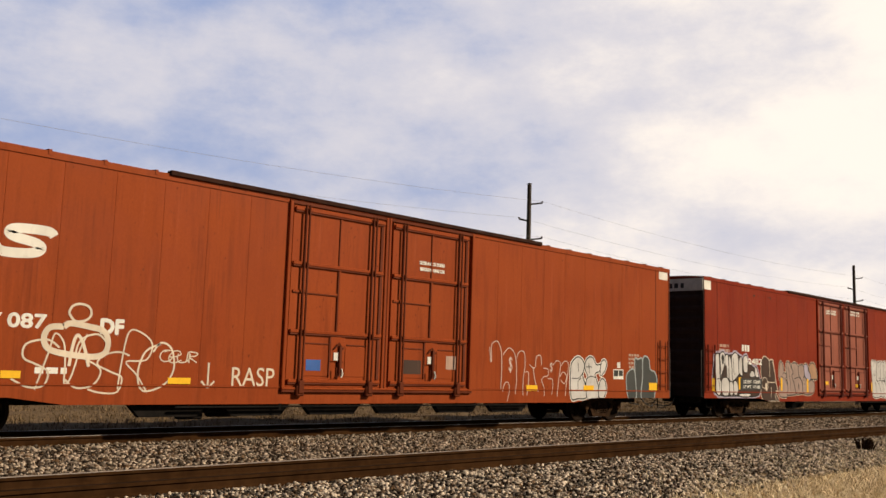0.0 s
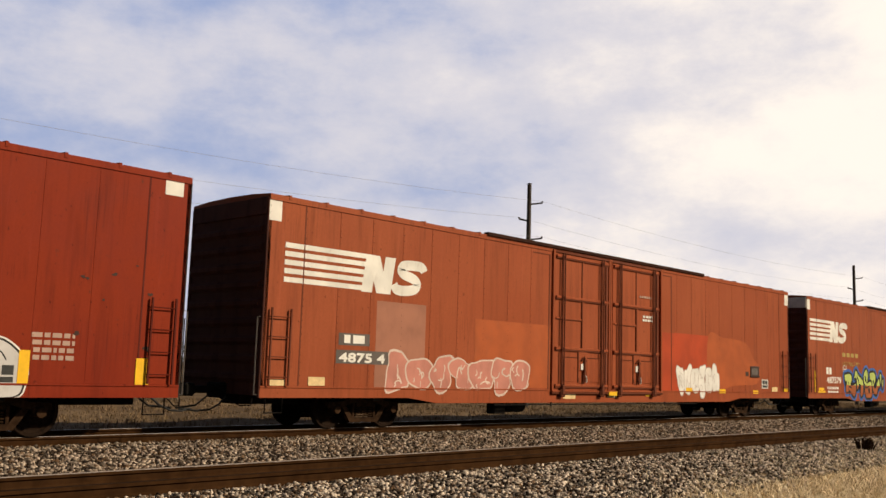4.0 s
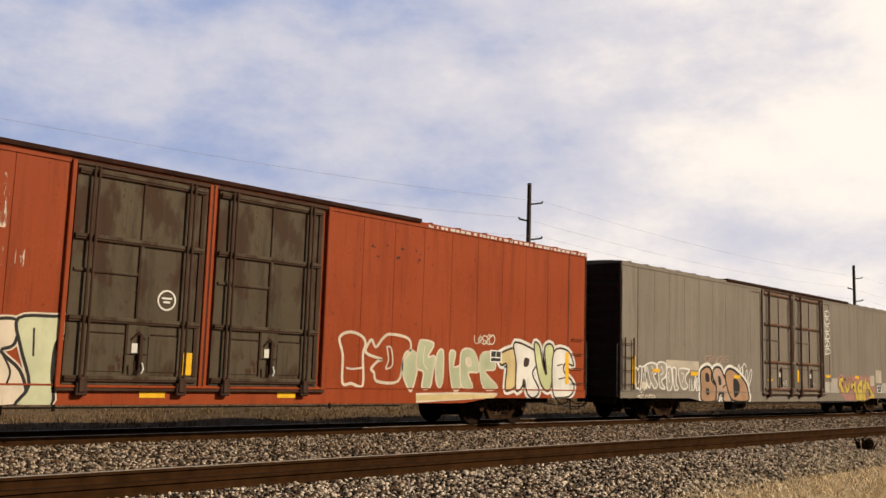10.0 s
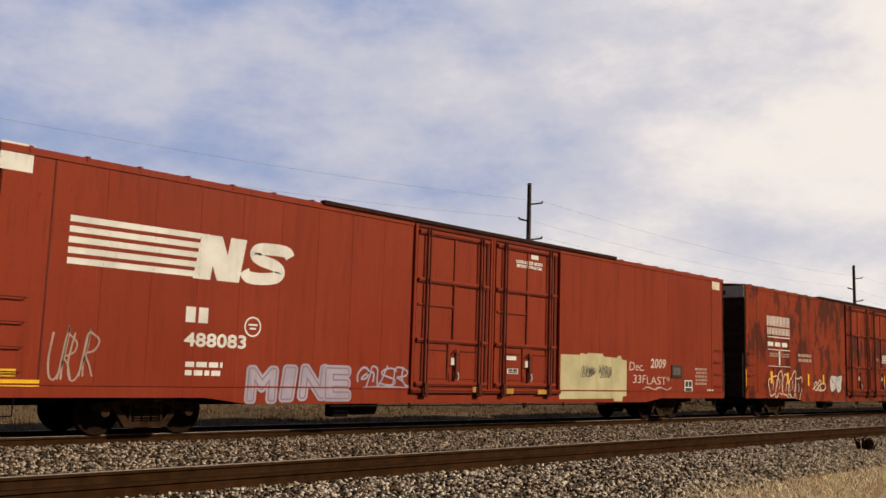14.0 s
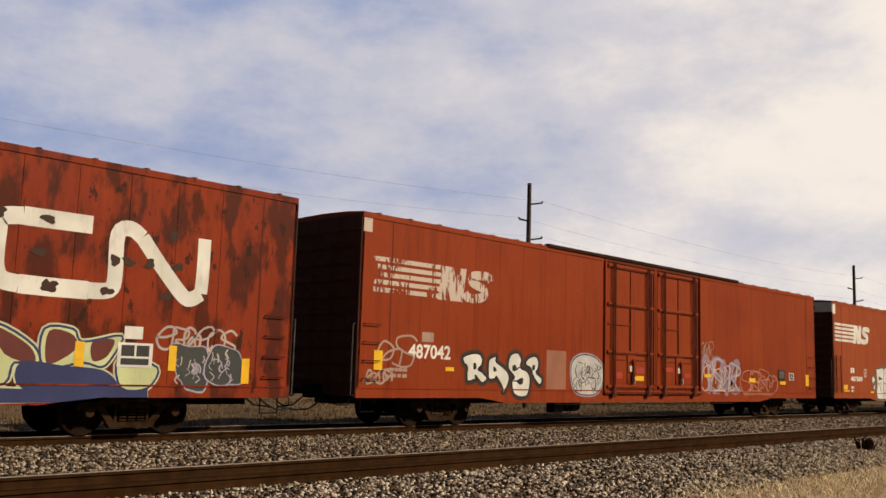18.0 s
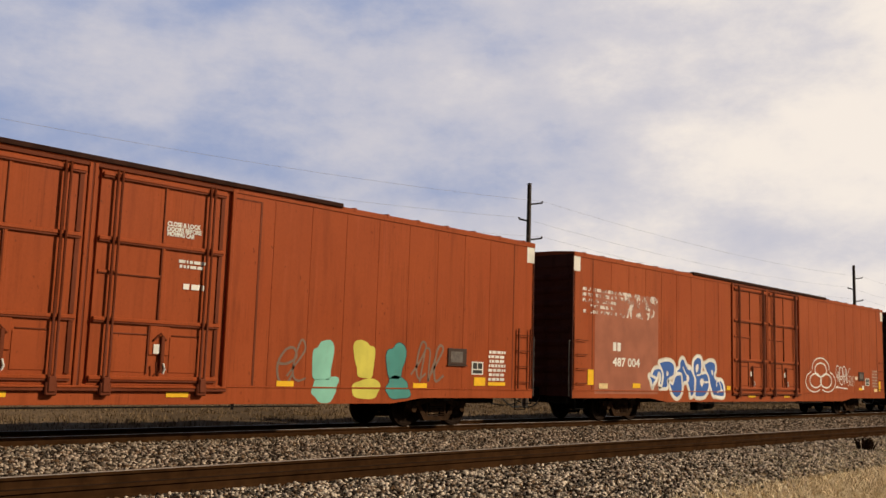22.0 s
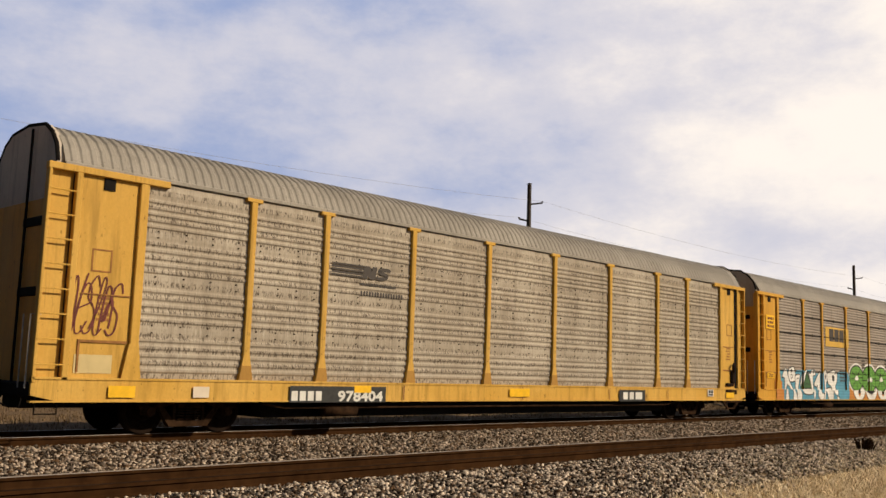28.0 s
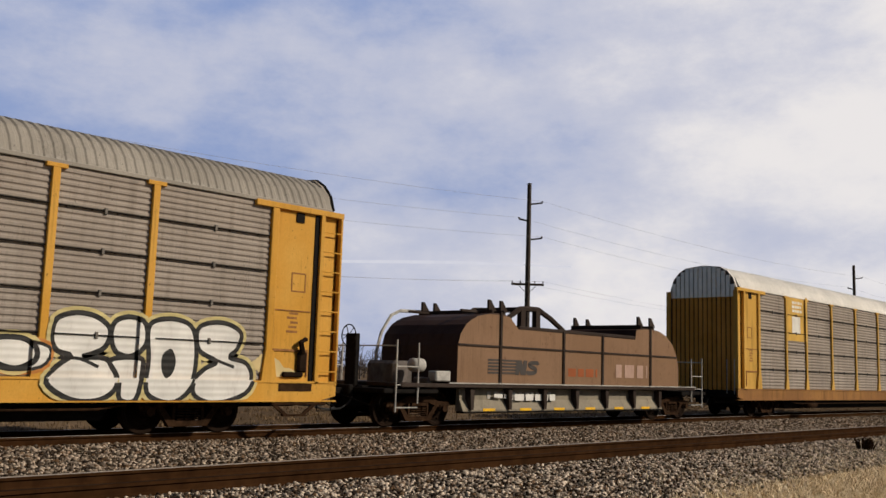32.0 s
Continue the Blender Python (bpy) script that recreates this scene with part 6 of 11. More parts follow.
def ribbon_emblem(x0, x1, z0, z1, car):
    """A large emblem drawn as one thick white band."""
    w, h = x1 - x0, z1 - z0
    t = 0.42
    u = lambda a, c: (x0 + a * w, z0 + c * h)
    o = ribbon([u(0.42, 0.93), u(0.28, 0.93), u(0.12, 0.93)], t * 0.8) + ribbon([u(0.12, 0.93), u(0.03, 0.88), u(0.02, 0.7), u(0.02, 0.3), u(0.05, 0.12), u(0.12, 0.08)], t * 0.75)
    o += ribbon([u(0.12, 0.08), u(0.25, 0.07), u(0.42, 0.07)], t * 0.8) + ribbon([u(0.42, 0.07), u(0.52, 0.1), u(0.54, 0.3), u(0.54, 0.85), u(0.60, 0.95), u(0.66, 0.85)], t * 0.72)
    o += ribbon([u(0.66, 0.85), u(0.76, 0.5), u(0.88, 0.12), u(0.93, 0.07), u(0.98, 0.16)], t * 0.72) + ribbon([u(0.98, 0.16), u(0.985, 0.5), u(0.985, 0.95)], t * 0.7)
    g = fill("emblem", o, M["white"], car, 1, "large white rounded band emblem, chipped")
    rng = random.Random(4)
    fill("chip", [blob(x0 + w * rng.random(), z0 + h * rng.choice((0.08, 0.5, 0.93)), 0.12, 0.09, rng, 12, 0.5, 1) for k in range(12)], S["rust"], g, 2, "dark chipped spots")
    return g


def dark_emblem(x0, x1, z0, z1, car):
    return block_row(x0, x1, z0, z1, 3, S["dark_worn"], car, 6, "dark bold letter shapes", 0.12)




def outline_word(x0, x1, z0, z1, car):
    """Tall thin outlined letters, falling in height along the car."""
    shapes = ([(.0, .92), (.1, .66), (.16, .70), (.14, .96), (.55, 1.04), (.86, .86), (.92, .5), (.88, .12)],
              [(.0, .86), (.4, 1.0), (.8, .92), (1.0, .7), (1.05, .35), (.98, .05)], [(.0, .1), (.15, .26), (.42, .28), (.52, .1), (.36, -.1)],
              [(.0, .86), (.2, 1.02), (.6, 1.0), (.68, .7), (.55, .4), (.55, .02)], [(.7, .55), (.95, .55), (.98, .3), (.86, .02)],
              [(.0, .80), (.45, .72), (.55, 1.0), (.9, 1.04), (1.0, .8)], [(.3, .74), (.48, .4), (.75, .12)],
              [(.1, .8), (.5, .78), (.52, .6), (.2, .56), (.0, .45), (.2, .25), (.25, 0)], [(.5, .5), (.85, .5), (.95, .35), (.85, .05)])
    cells = (0, 1, 1, 2, 2, 3, 3, 4, 4)
    o = []
    w = (x1 - x0) / 6.4
    for sh, c in zip(shapes, cells):
        x, h = x0 + c * w * 1.02, (z1 - z0) * (1.0 - 0.075 * c)
        o += ribbon([(x + a * w, z0 + v * h) for a, v in sh], 0.024)
    for x in (x0 + 5.0 * w, x0 + 5.7 * w):
        o += ribbon([(x, z0 + 0.62 * (z1 - z0)), (x + 0.3 * w, z0 + 0.72 * (z1 - z0)), (x + 0.65 * w, z0 + 0.66 * (z1 - z0)), (x + 0.5 * w, z0 + 0.3 * (z1 - z0)), (x + 0.4 * w, z0)], 0.024)
    o += ribbon([(x0 + 5.6 * w, z0 + 0.4 * (z1 - z0)), (x0 + 5.9 * w, z0 + 0.5 * (z1 - z0)), (x0 + 6.2 * w, z0 + 0.4 * (z1 - z0)), (x0 + 6.0 * w, z0 + 0.26 * (z1 - z0)), (x0 + 5.7 * w, z0 + 0.34 * (z1 - z0))], 0.024)
    g = fill("tag", o, S["pink_white"], car, 2, "thin pale outline letters", 0.00005)
    lettering("$", x0 + 1.45 * w, x0 + 1.72 * w, z0 + 0.44 * (z1 - z0), z0 + 0.76 * (z1 - z0), S["pink_white"], g, 2)
    lettering("$", x0 + 4.75 * w, x0 + 4.97 * w, z0 + 0.48 * (z1 - z0), z0 + 0.68 * (z1 - z0), S["pink_white"], g, 2)
    return g


def loop_tag(x0, x1, z0, z1, car):
    """A white signature of overlapping loops, underlined."""
    w, h = x1 - x0, z1 - z0
    o = []
    for cx, cz, rx, rz in ((0.14, 0.72, 0.13, 0.26), (0.36, 0.66, 0.14, 0.26), (0.58, 0.74, 0.12, 0.22), (0.38, 0.36, 0.13, 0.18)):
        o += ribbon([(x0 + w * (cx + rx * math.cos(a)), z0 + h * (cz + rz * math.sin(a))) for a in (0.4 + k * 0.7 for k in range(10))], 0.045)
    for a, b in ((0.10, 0.30), (0.19, 0.30), (0.55, 0.22), (0.70, 0.25)):
        o += ribbon([(x0 + w * a, z0 + h * 0.72), (x0 + w * (a + 0.02), z0 + h * 0.5), (x0 + w * (a + 0.05), z0 + h * b)], 0.04)
    o += ribbon([(x0 + w * 0.66, z0 + h * 0.4), (x0 + w * 0.82, z0 + h * 0.65), (x0 + w * 0.98, z0 + h * 0.9)], 0.04) + ribbon([(x0 + w * 0.74, z0 + h * 0.85), (x0 + w * 0.76, z0 + h * 0.5), (x0 + w * 0.80, z0 + h * 0.25)], 0.04)
    o += ribbon([(x0 + w * 0.16, z0 + h * 0.12), (x0, z0 + h * 0.06), (x0 + w * 0.3, z0 + h * 0.05), (x0 + w * 0.8, 0.01 * h + z0)], 0.05)
    return fill("tag", o, S["white"], car, 3, "white looping signature, underlined", 0.00005)


def ring_figure(x0, x1, z0, z1, car):
    """Three open white lobes drawn in one thick line."""
    cx, cz, rx, rz = (x0 + x1) / 2, (z0 + z1) / 2, (x1 - x0) / 2, (z1 - z0) / 2
    o = []
    for an in (90, 210, 330):
        ax, az = 0.44 * math.cos(radians(an)), 0.44 * math.sin(radians(an))
        o += ribbon([(cx + rx * (ax + 0.42 * math.cos(a)), cz + rz * (az + 0.42 * math.sin(a))) for a in (radians(an + 180) + k * 0.63 for k in range(11))], 0.065)
        o += ribbon([(cx + rx * (1.25 * ax + 0.62 * math.cos(a)), cz + rz * (1.25 * az + 0.62 * math.sin(a))) for a in (radians(an - 100) + k * 0.35 for k in range(11))], 0.05)
    return fill("tag", o, S["white"], car, 2, "white looping outline figure", 0.00005)


def lime_slice(x0, x1, z0, z1, car):
    """A green citrus slice with dark segment lines, edged white."""
    cx, cz, rx, rz = (x0 + x1) / 2, (z0 + z1) / 2, (x1 - x0) / 2, (z1 - z0) / 2
    disc = lambda e: [(cx + (rx + e) * math.cos(a), cz + (rz + e) * math.sin(a)) for a in (k * math.pi / 20 for k in range(40))]
    fill("slice_edge", [disc(0.16)], S["white_r"], car, 3, "white edge of the slice")
    g = fill("graffiti", [disc(0.07)], S["black_r"], car, 4, "green citrus slice with dark segments")
    fill("slice_flesh", [disc(0.0)], S["leaf_r"], g, 5)
    o = []
    for k in range(8):
        a = k * math.pi / 4 + 0.1
        o += ribbon([(cx + 0.15 * rx * math.cos(a), cz + 0.15 * rz * math.sin(a)), (cx + 0.95 * rx * math.cos(a), cz + 0.95 * rz * math.sin(a))], 0.045)
    fill("slice_line", o, S["black_r"], g, 6)
    fill("slice_core", [blob(cx, cz, 0.17, 0.14, random.Random(3), 14, 0.5, 1.0)], S["white_r"], g, 7)
    return g


def eye_cups(x0, x1, z0, z1, car):
    """White half discs with orange pupils below the slices."""
    w = (x1 - x0) / 3
    for k in range(3):
        cx, r = x0 + (k + 0.5) * w, 0.47 * w
        half = lambda e: [(cx + (r + e) * math.cos(a), z1 - (z1 - z0 + e) * math.sin(a)) for a in (j * math.pi / 14 for j in range(15))]
        g = fill("graffiti", [half(0.05)], S["black_r"], car, 2.2, "white half disc below a slice")
        fill("cup_fill", [half(0.0)], S["white_r"], g, 2.6)
        fill("pupil", [blob(cx, z1 - 0.3 * (z1 - z0), 0.22 * r, 0.32 * (z1 - z0), random.Random(k), 16, 0.1, 1.0)], S["orange_spray_r"], g, 3.0)
    return g


def spray_cloud(x0, x1, z0, z1, car, mat=None, layer=1, label="sprayed ground behind letters"):
    """A sprayed ground with an uneven edge."""
    rng = random.Random(int(x0 * 13))
    o = []
    n = max(4, int((x1 - x0) / 0.8))
    for k in range(n):
        cx = x0 + (x1 - x0) * (k + 0.5) / n
        zt = z1 - rng.uniform(0, 0.16) * (z1 - z0)
        o.append(blob(cx, (z0 + zt) / 2, (x1 - x0) / n * 0.72, (zt - z0) / 2, rng, 20, 0.05, 0.35))
    return fill("spray_ground", o, mat, car, layer, label, 0.0002)


def outline_piece(x0, x1, z0, z1, count, mat, parent, seed=0, w=0.04, layer=2, label="white outlined letters"):
    """Overlapping letter outlines with nothing inside but a stroke or two."""
    rng = random.Random(seed)
    step, h = (x1 - x0) / count, z1 - z0
    o = []
    for k in range(count):
        cx, cz = x0 + (k + 0.5) * step, (z0 + z1) / 2 + rng.uniform(-0.06, 0.06) * h
        b = blob(cx, cz, step * rng.uniform(0.48, 0.6), h * rng.uniform(0.4, 0.52), rng, 18, rng.uniform(0.3, 0.6), rng.uniform(0.45, 0.8))
        o += ribbon(b + b[:2], w)
        o += ribbon([(cx - 0.1 * step, cz - 0.2 * h), (cx + 0.05 * step, cz), (cx, cz + 0.22 * h)], w * 0.8)
    return fill("outline_letters", o, mat, parent, layer, label, 0.00003)




class Piece:
    """A sprayed word inside a box on a car's side: each letter has its fill, its edge, dark openings and inner lines; a halo lies behind."""

    def __init__(self, car, box, line, halo=None, glow=0.1, edge=0.04, layer=2, label="", lower=None, cut=0.4, inside=None):
        self.inside = inside or line
        self.car, self.box, self.line, self.halo, self.glow, self.edge, self.layer, self.label, self.lower, self.cut = car, box, line, halo, glow, edge, layer, label, lower, cut
        self.count = 0

    def at(self, pts):
        x0, x1, z0, z1 = self.box
        return [(x0 + u * (x1 - x0), z0 + v * (z1 - z0)) for u, v in pts]

    def letter(self, outline, mat, holes=(), lines=(), sharp=False):
        a = self.layer + 0.5 + 0.13 * self.count
        self.count += 1
        o = self.at(outline) if sharp else curve(self.at(outline))
        rim = [stripe(o, 2 * self.edge, True)]
        if self.line is None:
            return fill("graffiti_letter", [o], mat, self.car, a, self.label)
        g = fill("graffiti_letter", rim, self.line, self.car, a + 0.06, self.label)
        if mat:
            fill("letter_fill", [o], mat, g, a)
        if self.lower and self.cut > min(v for u, v in outline):
            low = between(o, 0.0, self.box[2] + self.cut * (self.box[3] - self.box[2]))
            if len(low) > 2:
                fill("lower_fill", [low], self.lower, g, a + 0.02)
        for h in holes:
            fill("opening", [curve(self.at(h))], self.inside, g, a + 0.04)
        for q in lines:
            fill("inner_line", [stripe(curve(self.at(q), False), 1.25 * self.edge)], self.line, g, a + 0.08)
        if self.halo:
            fill("halo", [stripe(o, 2 * self.glow, True)], self.halo, g, self.layer + 0.02 * self.count)
        return g


# car a
striped_logo(0.68, 4.98, 3.17, 3.78, M["white"], car_a)
lettering("087", 4.28, 4.94, 1.95, 2.19, M["white"], car_a, fat=0.013)
lettering("487", 3.52, 4.18, 1.95, 2.19, M["white"], car_a)
lettering("DF", 5.97, 6.41, 1.92, 2.18, M["white"], car_a, fat=0.02)
small_print(4.75, 5.39, 1.16, 1.27, 1, M["white"], car_a, 103)
loop_figure(4.90, 6.13, 1.30, 2.43, car_a)
tag(4.50, 7.29, 0.84, 1.84, 6, S["cream"], car_a, 105, w=0.035)
tag(7.23, 7.97, 1.43, 1.65, 4, S["cream"], car_a, 106, w=0.025)
arrow_mark(8.16, 8.46, 0.95, 1.44, car_a)
lettering("RASP", 8.87, 9.94, 0.98, 1.37, S["cream"], car_a, layer=2, label="white marker letters")
fill("reflector", [rect(4.23, 4.57, 1.07, 1.20)], M["yellow"], car_a, 6, "yellow reflector")
fill("reflector", [rect(7.41, 7.91, 1.01, 1.13)], M["yellow"], car_a, 6, "yellow reflector")
fill("reflector", [rect(18.57, 19.07, 0.94, 1.10)], M["yellow"], car_a, 6, "yellow reflector")
fill("reflector", [rect(21.32, 21.86, 0.96, 1.12)], M["yellow"], car_a, 6, "yellow reflector")
fill("reflector", [rect(25.03, 25.53, 1.00, 1.24)], M["yellow"], car_a, 6, "yellow reflector")
outline_word(16.97, 20.58, 0.79, 2.21, car_a)
fill("label_plate", [rect(22.94, 23.51, 1.33, 1.64)], M["white"], car_a, layer=0.09)
fill("label_mark", [rect(22.97, 23.21, 1.42, 1.61)], M["dark_plate"], car_a, layer=1.18)
fill("label_mark", [rect(23.25, 23.47, 1.43, 1.61)], M["dark_plate"], car_a, layer=1.27)
fill("patch", [rect(23.15, 23.33, 1.68, 1.86)], M["white"], car_a, layer=0.36)
small_print(23.78, 24.42, 1.69, 2.15, 4, S["faint"], car_a, 126)
lettering("CLOSE & LOCK DOORS", 14.17, 15.07, 4.055, 4.135, M["white"], car_a, layer=20, fat=0.006, label="white stencilled words")
lettering("BEFORE MOVING CAR", 14.20, 15.08, 3.895, 3.975, M["white"], car_a, layer=20, fat=0.006, label="white stencilled words")
small_print(14.57, 15.65, 2.37, 2.53, 1, M["white"], car_a, 128)
fill("sticker", [rect(10.74, 11.15, 1.34, 1.58)], S["blue"], car_a, layer=20.72)
fill("sticker", [rect(13.73, 14.33, 1.32, 1.66)], S["umber"], car_a, layer=20.81)
fill("sticker", [rect(15.23, 15.65, 1.46, 1.80)], S["faint"], car_a, layer=20.9)
fill("corner_patch", [rect(25.66, 26.22, 4.73, 5.05)], M["white"], car_a, layer=0.0)

# car b
block_row(2.94, 3.62, 2.52, 2.77, 3, M["white"], car_b, 1, "white stencil letter shapes", 0.25)
lettering("42482", 3.12, 4.61, 2.04, 2.26, M["white"], car_b, layer=8, fat=0.013)
fill("stencil_panel", [rect(2.76, 4.61, 1.06, 1.49)], M["dark_plate"], car_b, layer=8.54)
lettering("LD LMT  172800", 3.02, 4.42, 1.31, 1.42, M["white"], car_b, layer=9, label="white stencilled weights", fat=0.006)
lettering("LT WT  113100", 3.02, 4.42, 1.12, 1.23, M["white"], car_b, layer=9, label="white stencilled weights", fat=0.006)
fill("reflector", [rect(0.56, 0.78, 0.99, 1.46)], M["yellow"], car_b, 6, "yellow reflector")
fill("reflector", [rect(2.64, 2.82, 1.06, 1.52)], M["yellow"], car_b, 6, "yellow reflector")
fill("reflector", [rect(6.33, 6.49, 1.05, 1.55)], M["yellow"], car_b, 6, "yellow reflector")
fill("reflector", [rect(8.91, 9.07, 0.99, 1.55)], M["yellow"], car_b, 6, "yellow reflector")
fill("reflector", [rect(16.39, 16.54, 1.07, 1.50)], M["yellow"], car_b, 24, "yellow reflector")
small_print(1.10, 1.94, 2.45, 2.72, 2, S["faint"], car_b, 145)
text_blocks(19.33, 22.66, 3.80, 4.09, car_b)
fill("reflector", [rect(25.41, 25.69, 0.98, 1.48)], M["yellow"], car_b, 6, "yellow reflector")
fill("reflector", [rect(18.98, 19.17, 1.18, 1.66)], M["yellow"], car_b, 6, "yellow reflector")
fill("reflector", [rect(21.43, 21.63, 1.11, 1.59)], M["yellow"], car_b, 6, "yellow reflector")
fill("reflector", [rect(23.21, 23.40, 0.96, 1.56)], M["yellow"], car_b, 6, "yellow reflector")
label_box(22.65, 23.20, 0.96, 1.33, car_b)
small_print(23.39, 24.19, 1.40, 1.88, 4, S["faint"], car_b, 154)
fill("corner_patch", [rect(25.78, 26.18, 4.71, 5.09)], M["white"], car_b, layer=0.09)
fill("corner_patch", [rect(0.01, 0.52, 4.66, 5.08)], M["white"], car_b, layer=0.18)
lettering("CLOSE & LOCK DOORS", 11.06, 12.21, 4.575, 4.655, M["white"], car_b, layer=20, fat=0.006, label="white stencilled words")
lettering("BEFORE MOVING CAR", 11.06, 12.22, 4.465, 4.545, M["white"], car_b, layer=20, fat=0.006, label="white stencilled words")
lettering("CLOSE & LOCK DOORS", 13.97, 15.09, 4.715, 4.795, M["white"], car_b, layer=20, fat=0.006, label="white stencilled words")
lettering("BEFORE MOVING CAR", 13.94, 15.09, 4.585, 4.665, M["white"], car_b, layer=20, fat=0.006, label="white stencilled words")
fill("scuff", [rect(24.20, 25.08, 4.00, 4.00)], S["rust"], car_b, layer=0.63)
rust_spots(24.14, 25.65, 1.33, 3.60, car_b)
rust_spots(3.77, 6.56, 4.67, 4.78, car_b)

part("reflector", Shape().box(10.72, 11.16, -HW - 0.052, -HW - 0.04, 1.34, 1.48), M["yellow"], car_b, "yellow reflector on the door")
part("reflector", Shape().box(14.36, 14.80, -HW - 0.052, -HW - 0.04, 1.25, 1.39), M["yellow"], car_b, "yellow reflector on the door")
# car c
striped_logo(0.47, 4.80, 3.25, 4.13, M["white"], car_c, layer=1)
fill("fresh_paint", [rect(17.10, 19.54, 0.92, 2.97)], S["orange"], car_c, layer=0.0, label="bright orange repainted area")
fill("fresh_paint", [rect(16.29, 17.25, 0.91, 2.95)], S["orange"], car_c, layer=0.18)
fill("fresh_paint", [curve([(19.50, 0.99), (19.50, 3.0), (20.6, 2.96), (21.8, 2.92), (22.6, 2.78), (23.05, 2.3), (23.6, 1.95), (23.65, 1.5), (23.1, 1.25), (21.5, 1.2), (20.3, 1.0)])], S["orange2"], car_c, layer=0.09, label="dull orange repainted area with a soft edge")
fill("fresh_paint", [rect(6.78, 10.17, 1.02, 2.82)], S["orange2"], car_c, label="orange repainted area", layer=0.36)
fill("faded_paint", [rect(3.24, 4.91, 0.98, 3.04)], S["pale_red"], car_c, layer=0.45)
fill("overpaint", [rect(2.10, 3.05, 1.94, 2.22)], S["smoke"], car_c, layer=0.54)
small_print(2.24, 2.89, 1.99, 2.18, 1, M["white"], car_c, 172, layer=2)
fill("overpaint", [rect(2.04, 3.68, 1.52, 1.83)], S["smoke"], car_c, layer=0.72)
lettering("4875 4", 2.14, 3.55, 1.56, 1.76, M["white"], car_c, layer=2, fat=0.013)
bubble_piece(3.59, 9.08, 0.94, 1.77, 7, S["salmon"], S["pink_white"], car_c, 175, label="white and pink outlined letters", edge=0.045, busy=2)
fill("reflector", [rect(0.20, 0.62, 1.00, 1.14)], M["pale_yellow"], car_c, 6, "yellow reflector")
fill("reflector", [rect(1.27, 1.74, 1.01, 1.20)], M["pale_yellow"], car_c, 6, "yellow reflector")
fill("reflector", [rect(10.72, 11.32, 0.72, 0.89)], M["pale_yellow"], car_c, 6, "yellow reflector")
fill("reflector", [rect(13.01, 13.51, 0.76, 0.94)], M["pale_yellow"], car_c, 6, "yellow reflector")
fill("reflector", [rect(12.99, 13.43, 0.82, 0.94)], M["yellow"], car_c, 44, "yellow reflector")
fill("reflector", [rect(15.23, 15.69, 0.80, 0.91)], M["yellow"], car_c, 6, "yellow reflector")
fill("reflector", [rect(17.87, 18.30, 0.95, 1.10)], M["yellow"], car_c, 6, "yellow reflector")
fill("reflector", [rect(20.28, 20.78, 0.92, 1.07)], M["yellow"], car_c, 6, "yellow reflector")
fill("reflector", [rect(23.02, 23.48, 0.91, 1.04)], M["yellow"], car_c, 6, "yellow reflector")
fill("reflector", [rect(25.81, 26.18, 1.00, 1.15)], M["yellow"], car_c, 6, "yellow reflector")
fill("reflector", [rect(24.69, 25.20, 1.00, 1.18)], M["pale_yellow"], car_c, 6, "yellow reflector")
bubble_piece(17.28, 20.25, 0.93, 1.86, 6, S["white"], S["pale_grey"], car_c, 187, label="worn white block letters", edge=0.03)
window_box(22.81, 23.56, 1.58, 1.97, car_c)
label_box(23.80, 24.36, 1.12, 1.47, car_c)
fill("stencil_panel", [rect(22.42, 22.69, 1.57, 1.75)], S["umber"], car_c, layer=0.27)
small_print(14.96, 15.59, 3.24, 3.43, 2, M["white"], car_c, 191, layer=20)
small_print(14.77, 15.53, 4.00, 4.07, 1, S["faint"], car_c, 192, layer=20)
label_box(13.79, 14.24, 1.40, 1.59, car_c)

# car d
striped_logo(0.28, 4.47, 3.27, 4.20, M["white"], car_d)
block_row(1.99, 2.64, 1.80, 2.10, 2, M["white"], car_d, 1, "white stencil letter shapes", 0.25)
lettering("487579", 2.03, 3.67, 1.41, 1.68, M["white"], car_d, fat=0.013)
small_print(2.01, 3.35, 0.96, 1.25, 2, M["white"], car_d, 197)
block_row(3.87, 5.96, 2.63, 2.81, 4, S["olive"], car_d, 1, "ochre bars in place of a name", 0.3)
lettering("LAST RAIL CAR !!", 3.89, 6.05, 2.22, 2.41, S["olive"], car_d, layer=2, lean=0.1, label="ochre handwriting")
ring_mark(3.92, 4.36, 1.85, 2.18, car_d)
fill("reflector", [rect(0.65, 0.88, 1.00, 1.93)], M["yellow"], car_d, 6, "yellow reflector")
fill("reflector", [rect(1.10, 1.66, 1.07, 1.20)], M["yellow"], car_d, 6, "yellow reflector")
fill("reflector", [rect(1.02, 1.82, 0.97, 1.05)], M["yellow"], car_d, 6, "yellow reflector")
fill("reflector", [rect(12.00, 12.47, 1.34, 1.47)], M["yellow"], car_d, 24, "yellow reflector")
fill("reflector", [rect(15.17, 15.66, 1.32, 1.42)], M["yellow"], car_d, 24, "yellow reflector")
fill("reflector", [rect(16.47, 16.99, 1.04, 1.18)], M["yellow"], car_d, 6, "yellow reflector")
fill("reflector", [rect(18.25, 18.77, 1.00, 1.13)], M["yellow"], car_d, 6, "yellow reflector")
fill("reflector", [rect(19.90, 20.39, 1.02, 1.13)], M["yellow"], car_d, 6, "yellow reflector")
fill("reflector", [rect(22.37, 22.90, 1.13, 1.29)], M["yellow"], car_d, 6, "yellow reflector")
